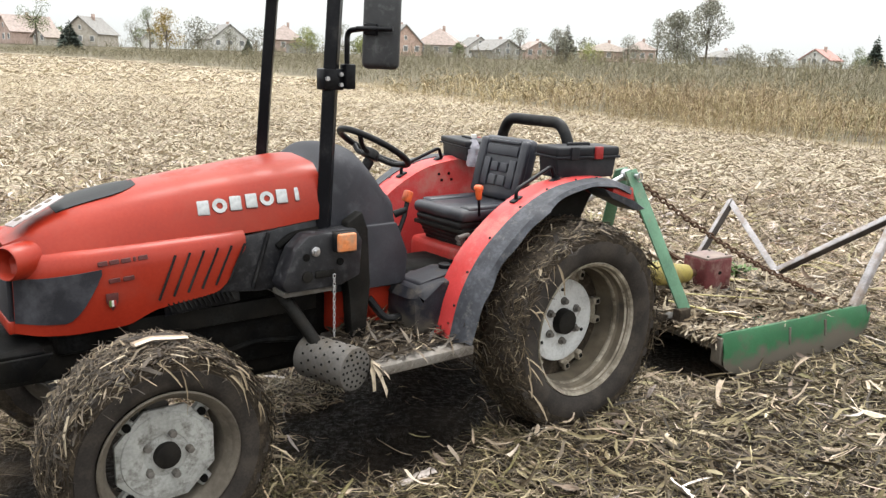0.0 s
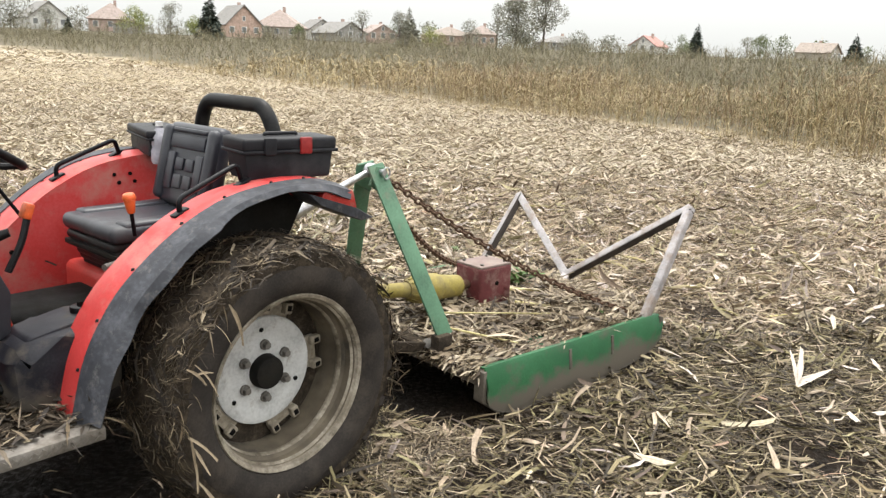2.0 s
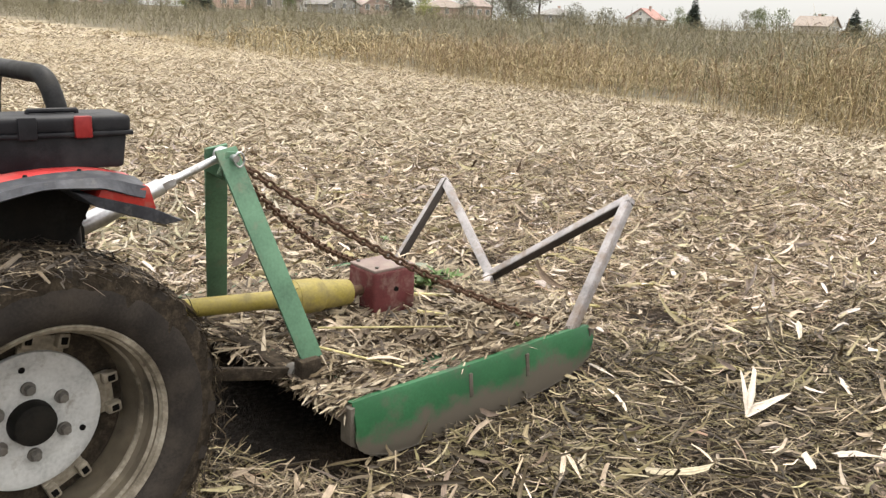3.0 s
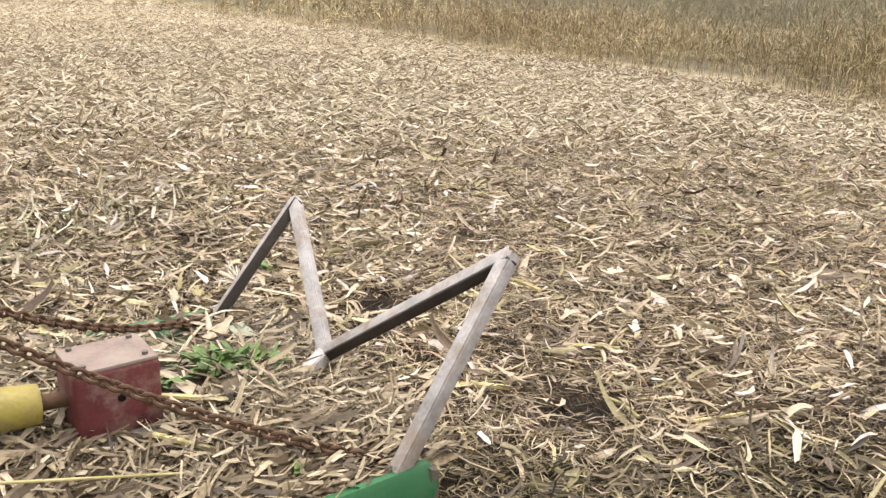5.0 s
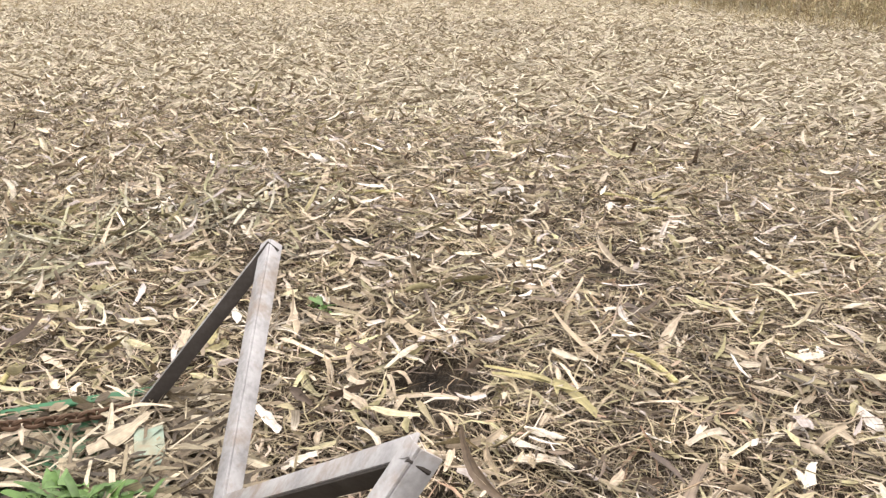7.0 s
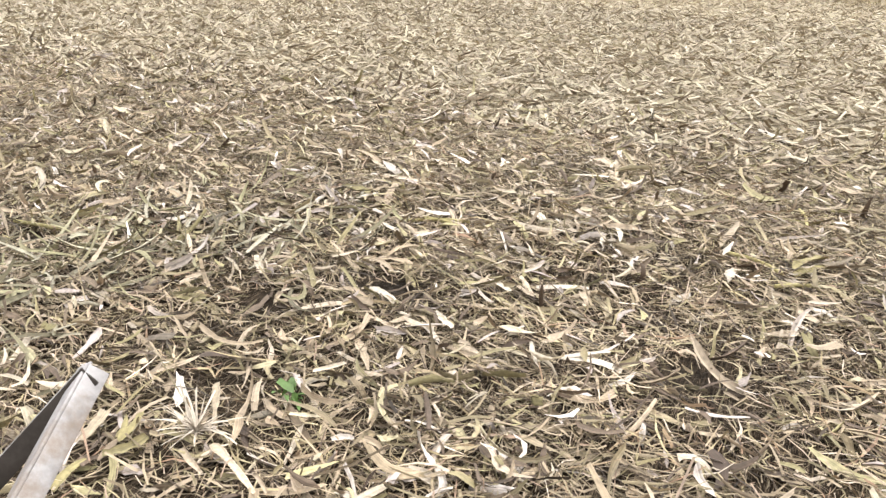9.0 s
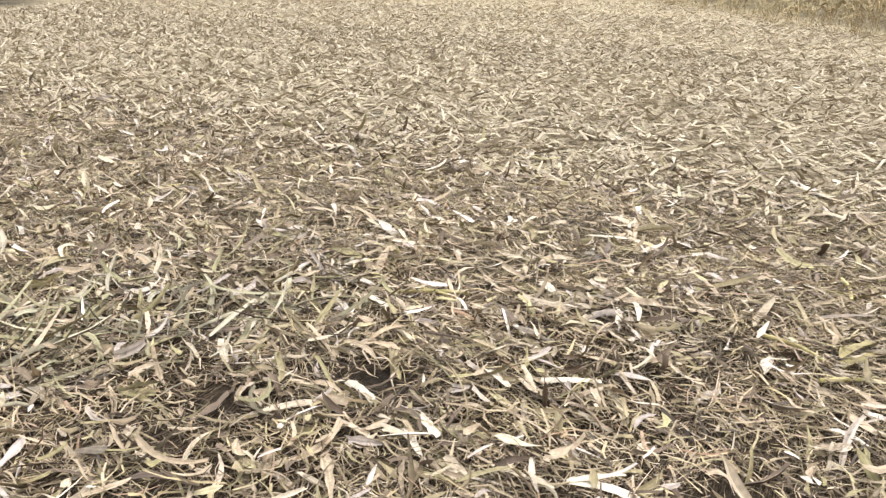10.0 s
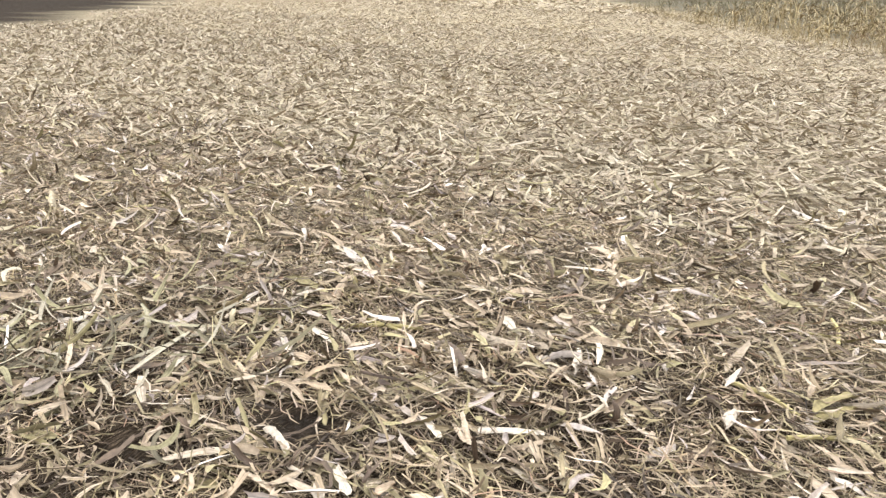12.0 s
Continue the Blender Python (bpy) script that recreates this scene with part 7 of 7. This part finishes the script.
# ---- reeds and weeds beyond the field ----
def stand(name, along, deep, per_m2, tall, seed, mat, label, category, leaves=4, stem=0.012, leaf=(0.25, 0.6), leaf_w=0.0125, lean=0.1, phase=0.0, gap=0.35, fold=2):
    r = np.random.default_rng(seed)
    n = int((along[1] - along[0]) * (deep[1] - deep[0]) * per_m2)
    s, q = r.uniform(*along, n), r.uniform(*deep, n)
    ragged = 0.9 * np.sin(s * 0.8) + 0.6 * np.sin(s * 2.1 + 1)
    q = q + np.where(q < 3, ragged * 0.4, 0)
    y = s
    x = np.interp(y, EDGE_Y, EDGE_X) + q / 0.88
    clump_f = 0.5 + 0.5 * np.sin(s * 0.9 + 0.4 * q + phase) * np.sin(0.5 * q + 0.31 * s + 2 + 1.7 * phase)
    keep = r.uniform(0, 1, n) < gap + (1 - gap) * clump_f ** 1.5
    s, q, x, y, clump_f = s[keep], q[keep], x[keep], y[keep], clump_f[keep]
    n = len(x)
    H = r.uniform(*tall, n) * (0.75 + 0.3 * clump_f) * np.clip(0.6 + q / 2.5, 0.5, 1) * (0.82 + 0.18 * np.sin(0.7 * s + 1.2)) * (1 + 1.05 * np.clip((20 - s) / 6, 0, 1))
    base = np.stack([x, y, rise_of(x, y)], 1)
    head = r.uniform(0, 2 * math.pi, n)
    chunks = [ribbons(base, head, H, np.full(n, stem), math.pi / 2 - np.abs(r.normal(0, lean, n)), r.normal(-0.25, 0.25, n), 3, r.uniform(0, 3.1, n), 0.5)]
    for k in range(leaves):
        t = r.uniform(0.15, 1.0, n)
        lb = base + np.stack([np.cos(head) * H * t * lean * 0.6, np.sin(head) * H * t * lean * 0.6, H * t * 0.97], 1)
        chunks.append(ribbons(lb, r.uniform(0, 6.3, n), r.uniform(*leaf, n), np.full(n, leaf_w) * r.uniform(0.6, 1.5, n), r.normal(0.7, 0.4, n), r.normal(-1.6, 0.6, n), fold, r.normal(0, 0.6, n), 0.2))
    ob = sheet(name, chunks, mat)
    return tagged(ob, label, category, kind="stuff")


stand("reed_stand", (2, 30), (0, 7), 30, (0.75, 1.5), 71, reed_mat, "tall dry straw-coloured reeds along the field edge", "reeds", 6, 0.012, lean=0.18, gap=0.08)
stand("reed_stand", (2, 30), (0.2, 7), 24, (0.75, 1.45), 78, reed_brown, "clumps of darker brown reeds along the field edge", "reeds", 6, 0.011, lean=0.24, phase=1.9, gap=0.1)
stand("reed_stand", (2, 28), (0.4, 7), 18, (0.7, 1.3), 79, reed_olive, "olive-green stems among the dry reeds", "reeds", 6, 0.012, lean=0.3, phase=3.6, gap=0.08)
stand("reed_stand", (8, 17.5), (0.6, 5), 1.0, (1.3, 1.7), 80, reed_brown, "taller thin reed stems above the rest", "reeds", 5, 0.01, lean=0.1)
stand("reed_stand", (9, 18), (0.2, 5), 26, (0.75, 1.35), 87, reed_olive, "dense olive-brown grass clumps at the near end of the reeds", "reeds", 5, 0.009, (0.3, 0.7), 0.011, 0.3, 5.1, 0.15)
stand("reed_stand", (30, 40), (0, 8), 11, (0.7, 1.2), 72, reed_mat, "dry reeds farther along the field edge", "reeds", 4, 0.02, (0.3, 0.8), 0.032)
stand("weed_fringe", (2, 45), (-0.9, 0.8), 38, (0.3, 0.9), 73, reed_mat, "low dry grass fringe in front of the reeds", "grass", 3, 0.008, (0.15, 0.4), 0.012, 0.4)
stand("weed_fallow", (0, 42), (7, 40), 5.5, (0.8, 1.6), 74, weed_mat, "grey-brown weeds on fallow land", "weeds", 5, 0.014, (0.4, 0.9), 0.032, 0.3, gap=0.6, fold=1)
stand("weed_fallow", (33, 120), (0, 60), 2.4, (0.5, 1.2), 75, weed_mat, "grey-brown weeds far along the field", "weeds", 4, 0.02, (0.4, 0.9), 0.05, 0.35, gap=0.7, fold=1)
stand("weed_fallow", (0, 128), (40, 150), 0.6, (1.5, 2.7), 76, weed_mat, "dull weeds and scrub before the village", "weeds", 6, 0.04, (0.5, 1.3), 0.1, 0.35, gap=0.7, fold=1)


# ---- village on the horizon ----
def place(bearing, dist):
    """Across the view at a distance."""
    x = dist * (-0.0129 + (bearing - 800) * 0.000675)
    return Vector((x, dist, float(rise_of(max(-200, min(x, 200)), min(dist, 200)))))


# walls and roofs are lightened and greyed, putting distance haze into the paint
wall_mats = {"cream": material("cream_render", (0.38, 0.345, 0.3), 0.85, scale=1.5, fine=20, bump=0.1),
             "pink": material("pinkish_render", (0.4, 0.3, 0.26), 0.85, scale=1.5, fine=20, bump=0.1),
             "white": material("white_render", (0.56, 0.55, 0.53), 0.85, scale=1.5, fine=20, bump=0.1),
             "brick": material("orange_red_brick", (0.46, 0.33, 0.275), 0.85, scale=2.5, fine=20, bump=0.1),
             "grey": material("grey_render", (0.3, 0.29, 0.275), 0.85, scale=1.5, fine=20, bump=0.1)}
roof_mats = {"red": material("red_roof_tile", (0.36, 0.2, 0.175), 0.8, scale=2, fine=14, bump=0.3),
             "terra": material("hazed_terracotta_tile", (0.31, 0.25, 0.225), 0.8, scale=2, fine=14, bump=0.3),
             "grey": material("grey_roof_tile", (0.21, 0.2, 0.19), 0.8, scale=2, fine=14, bump=0.3),
             "brown": material("brown_roof_tile", (0.27, 0.225, 0.195), 0.8, scale=2, fine=14, bump=0.3)}
pane_mat = material("dark_window_pane", (0.17, 0.175, 0.18), 0.15, scale=3, bump=0)
frame_mat = material("white_window_frame", (0.7, 0.7, 0.68), 0.5, scale=3, bump=0)


def house(bearing, dist, w, d, eave, ridge, turn, wall, roof, label, hip=0.0, windows=3, chimney=True):
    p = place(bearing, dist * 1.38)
    h = thing("house", Matrix.Translation(p) @ pose(0, 0, 0, 0, 0, turn), label, "house", "village houses")
    body = bmesh.new()
    # gable walls face along local y; the ridge runs along y
    out = [(-w / 2, 0), (w / 2, 0), (w / 2, eave), (0, ridge - 0.05 if not hip else eave), (-w / 2, eave)]
    join(body, slab(out, -d / 2, d / 2, "Y", 0))
    part("wall", body, wall_mats[wall], h, "", smooth=False)
    bm = bmesh.new()
    o = 0.45
    sl = (ridge - eave) / (w / 2)
    ze = eave - o * sl
    a = [bm.verts.new(q) for q in ((-w / 2 - o, -d / 2 - o, ze), (w / 2 + o, -d / 2 - o, ze), (w / 2 + o, d / 2 + o, ze), (-w / 2 - o, d / 2 + o, ze), (0, -d / 2 - o + hip, ridge), (0, d / 2 + o - hip, ridge))]
    bm.faces.new((a[1], a[2], a[5], a[4]))
    bm.faces.new((a[3], a[0], a[4], a[5]))
    if hip:
        bm.faces.new((a[0], a[1], a[4]))
        bm.faces.new((a[2], a[3], a[5]))
    thick(bm, 0.18)
    rf = part("roof", bm, roof_mats[roof], h, "tiled roof", smooth=False)
    if chimney:
        part("chimney", span((0.5, -0.3, ridge - 1.2), (1.1, 0.3, ridge + 0.6), 0.03), wall_mats["pink"], rf)
    for k in range(windows):
        x = -w / 2 + w * (k + 0.5) / windows
        win = part("window", span((x - 0.55, -d / 2 - 0.06, 0.95), (x + 0.55, -d / 2 + 0.02, 2.25), 0.02), frame_mat, h)
        part("pane", span((x - 0.45, -d / 2 - 0.075, 1.05), (x + 0.45, -d / 2 - 0.055, 2.15), 0), pane_mat, win)
    if not hip:
        win = part("window", span((-0.35, -d / 2 - 0.06, eave + 0.5), (0.35, -d / 2 + 0.02, eave + 1.5), 0.02), frame_mat, h, "attic window")
        part("pane", span((-0.27, -d / 2 - 0.075, eave + 0.58), (0.27, -d / 2 - 0.055, eave + 1.42), 0), pane_mat, win)
    return h


house(45, 135, 7.5, 10, 3.0, 6.3, -38, "pink", "terra", "pinkish house with a haze-paled red tiled roof")
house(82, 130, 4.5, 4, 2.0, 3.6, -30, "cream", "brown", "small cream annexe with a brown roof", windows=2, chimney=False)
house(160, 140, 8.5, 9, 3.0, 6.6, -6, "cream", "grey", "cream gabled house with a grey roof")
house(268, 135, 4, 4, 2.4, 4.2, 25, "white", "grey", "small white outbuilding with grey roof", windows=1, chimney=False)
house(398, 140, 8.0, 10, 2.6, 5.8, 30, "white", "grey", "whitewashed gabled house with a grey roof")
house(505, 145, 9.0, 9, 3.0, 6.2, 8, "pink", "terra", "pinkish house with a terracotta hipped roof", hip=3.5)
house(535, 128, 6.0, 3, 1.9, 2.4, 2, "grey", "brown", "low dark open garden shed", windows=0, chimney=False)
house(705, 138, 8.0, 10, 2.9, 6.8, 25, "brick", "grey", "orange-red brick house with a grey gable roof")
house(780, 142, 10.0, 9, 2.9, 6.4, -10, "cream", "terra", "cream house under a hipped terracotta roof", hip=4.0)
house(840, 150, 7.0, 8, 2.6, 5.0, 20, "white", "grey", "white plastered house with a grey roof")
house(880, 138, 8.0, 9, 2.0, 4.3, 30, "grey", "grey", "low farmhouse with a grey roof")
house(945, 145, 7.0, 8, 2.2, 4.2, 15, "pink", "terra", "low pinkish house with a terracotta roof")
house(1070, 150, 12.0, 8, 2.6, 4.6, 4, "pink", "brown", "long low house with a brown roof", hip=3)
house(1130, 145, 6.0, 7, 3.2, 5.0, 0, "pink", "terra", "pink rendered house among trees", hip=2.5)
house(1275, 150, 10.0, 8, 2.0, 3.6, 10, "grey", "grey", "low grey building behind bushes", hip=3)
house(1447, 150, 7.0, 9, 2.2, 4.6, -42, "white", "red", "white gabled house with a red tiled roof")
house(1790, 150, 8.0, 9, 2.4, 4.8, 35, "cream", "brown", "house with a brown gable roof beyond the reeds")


def leaf_mat(name, c1, c2, c3):
    return straw(name, [(0.0, c1), (0.5, c2), (1.0, c3)], 0.8, 1.5)


# leaf colours are paled too, with the haze of distance painted in
greens = {"grey": leaf_mat("grey_green_leaves", (0.17, 0.168, 0.13), (0.25, 0.245, 0.19), (0.34, 0.33, 0.27)),
          "gold": leaf_mat("golden_leaves", (0.25, 0.17, 0.05), (0.4, 0.27, 0.08), (0.3, 0.27, 0.08)),
          "dark": leaf_mat("dark_conifer", (0.045, 0.06, 0.048), (0.07, 0.09, 0.07), (0.11, 0.13, 0.105)),
          "lime": leaf_mat("yellow_green_leaves", (0.17, 0.19, 0.05), (0.26, 0.29, 0.08), (0.34, 0.34, 0.12)),
          "green": leaf_mat("dull_green_leaves", (0.1, 0.125, 0.055), (0.16, 0.19, 0.085), (0.23, 0.25, 0.13))}
bark = material("grey_bark", (0.12, 0.1, 0.085), 0.9, scale=3, bump=0.3)


def leaves(n, centres, radii, seed, size):
    r = np.random.default_rng(seed)
    k = r.integers(0, len(centres), n)
    d = r.normal(0, 1, (n, 3))
    d /= np.linalg.norm(d, axis=1)[:, None]
    p = np.array(centres)[k] + d * (np.array(radii)[k] * r.uniform(0.35, 1.05, n) ** 0.6)[:, None]
    return ribbons(p, r.uniform(0, 6.3, n), r.uniform(0.6, 1.4, n) * size, r.uniform(0.5, 1.0, n) * size, r.normal(0, 0.7, n), r.normal(0, 0.5, n), 1, r.normal(0, 0.9, n), 0.4)


def broadleaf(bearing, dist, tall, wide, kind, seed, label, low=0.25, dens=1.0, category="tree"):
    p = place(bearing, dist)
    t = thing("tree" if category == "tree" else "bush", Matrix.Translation(p), label, category, "village trees")
    r = np.random.default_rng(seed)
    bm = bmesh.new()
    rod(bm, (0, 0, -0.2), (0.1, 0, tall * 0.5), tall * 0.02, tall * 0.012, 8)
    cs, rs = [], []
    for k in range(11):
        a, h = r.uniform(0, 6.3), r.uniform(low, 0.9)
        q = wide / 2 * r.uniform(0.15, 0.75) * math.sin(math.pi * min(1, 0.25 + 0.75 * (h - low) / (1 - low)))
        c = Vector((q * math.cos(a), q * math.sin(a), tall * h))
        rod(bm, (0.05, 0, tall * (low + 0.08)), c, tall * 0.009, tall * 0.003, 5)
        cs.append(c)
        rs.append(wide * r.uniform(0.14, 0.24))
    cs.append(Vector((0, 0, tall * 0.86)))
    rs.append(wide * 0.16)
    part("trunk", bm, bark, t)
    foliage = leaves(int((900 if dist > 190 else 1900) * dens), cs, rs, seed + 1, max(0.16, wide * (0.055 if dist > 190 else 0.036)))
    sheet("crown", [foliage], greens[kind], t)
    return t


def conifer(bearing, dist, tall, wide, seed, label, kind="dark"):
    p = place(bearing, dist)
    t = thing("tree", Matrix.Translation(p), label, "tree", "village trees")
    part("trunk", rod(bmesh.new(), (0, 0, -0.2), (0, 0, tall), tall * 0.018, 0.02, 8), bark, t)
    r = np.random.default_rng(seed)
    n = 900
    h = 1 - np.sqrt(r.uniform(0, 1, n)) * 0.94
    a = r.uniform(0, 6.3, n)
    rad = wide / 2 * (1.02 - h) * r.uniform(0.1, 0.6, n)
    base = np.stack([rad * np.cos(a), rad * np.sin(a), h * tall], 1)
    L = wide * 0.45 * (1.05 - h) * r.uniform(0.5, 1.2, n) + 0.15
    foliage = ribbons(base, a + r.normal(0, 0.3, n), L, L * 0.45, r.normal(0.05, 0.25, n), r.normal(-0.6, 0.2, n), 2, r.normal(0, 0.4, n), 0.3)
    sheet("crown", [foliage], greens[kind], t)
    return t


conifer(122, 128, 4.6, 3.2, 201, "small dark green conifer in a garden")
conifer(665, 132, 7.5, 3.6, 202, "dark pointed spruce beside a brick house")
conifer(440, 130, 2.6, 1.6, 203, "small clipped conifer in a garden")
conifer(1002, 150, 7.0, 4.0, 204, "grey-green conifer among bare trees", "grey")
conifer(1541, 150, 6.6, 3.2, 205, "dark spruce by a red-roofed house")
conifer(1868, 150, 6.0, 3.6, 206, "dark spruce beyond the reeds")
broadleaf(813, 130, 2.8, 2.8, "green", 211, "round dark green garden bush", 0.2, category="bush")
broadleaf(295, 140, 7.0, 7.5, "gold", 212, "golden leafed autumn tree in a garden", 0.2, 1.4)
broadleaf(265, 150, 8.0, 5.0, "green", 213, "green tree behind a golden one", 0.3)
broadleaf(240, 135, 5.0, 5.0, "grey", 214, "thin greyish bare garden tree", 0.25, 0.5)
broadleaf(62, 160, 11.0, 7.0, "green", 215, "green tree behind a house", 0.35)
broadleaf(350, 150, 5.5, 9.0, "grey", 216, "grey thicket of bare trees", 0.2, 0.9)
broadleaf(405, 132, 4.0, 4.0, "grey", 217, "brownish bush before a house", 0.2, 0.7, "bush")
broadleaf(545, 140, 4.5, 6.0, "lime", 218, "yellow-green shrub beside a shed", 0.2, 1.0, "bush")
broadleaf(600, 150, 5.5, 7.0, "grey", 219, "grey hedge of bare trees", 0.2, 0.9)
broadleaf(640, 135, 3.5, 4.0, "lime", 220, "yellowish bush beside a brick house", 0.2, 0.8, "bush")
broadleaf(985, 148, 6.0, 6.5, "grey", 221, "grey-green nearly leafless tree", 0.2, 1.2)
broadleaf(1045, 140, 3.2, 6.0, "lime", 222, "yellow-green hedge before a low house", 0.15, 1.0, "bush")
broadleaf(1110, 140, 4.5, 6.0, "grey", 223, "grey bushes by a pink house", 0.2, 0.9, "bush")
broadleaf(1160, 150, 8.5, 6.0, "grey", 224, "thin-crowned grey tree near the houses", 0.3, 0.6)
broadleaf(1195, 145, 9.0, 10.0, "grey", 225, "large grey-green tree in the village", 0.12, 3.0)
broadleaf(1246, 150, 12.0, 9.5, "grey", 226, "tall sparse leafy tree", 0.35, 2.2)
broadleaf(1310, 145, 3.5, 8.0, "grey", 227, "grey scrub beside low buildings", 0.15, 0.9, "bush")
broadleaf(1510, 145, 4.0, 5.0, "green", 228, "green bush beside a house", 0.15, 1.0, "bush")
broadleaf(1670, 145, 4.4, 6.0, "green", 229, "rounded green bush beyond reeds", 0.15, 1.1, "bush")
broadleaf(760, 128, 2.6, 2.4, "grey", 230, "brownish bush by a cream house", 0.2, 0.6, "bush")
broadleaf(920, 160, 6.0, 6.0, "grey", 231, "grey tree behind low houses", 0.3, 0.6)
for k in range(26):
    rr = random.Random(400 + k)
    broadleaf(-150 + 85 * k + rr.uniform(-30, 30), rr.uniform(200, 235), rr.uniform(3.0, 5.5), rr.uniform(6, 11), rr.choice(["grey", "grey", "green"]), 300 + k, "dull hedge thicket on the horizon", 0.1, 0.7, "bush")
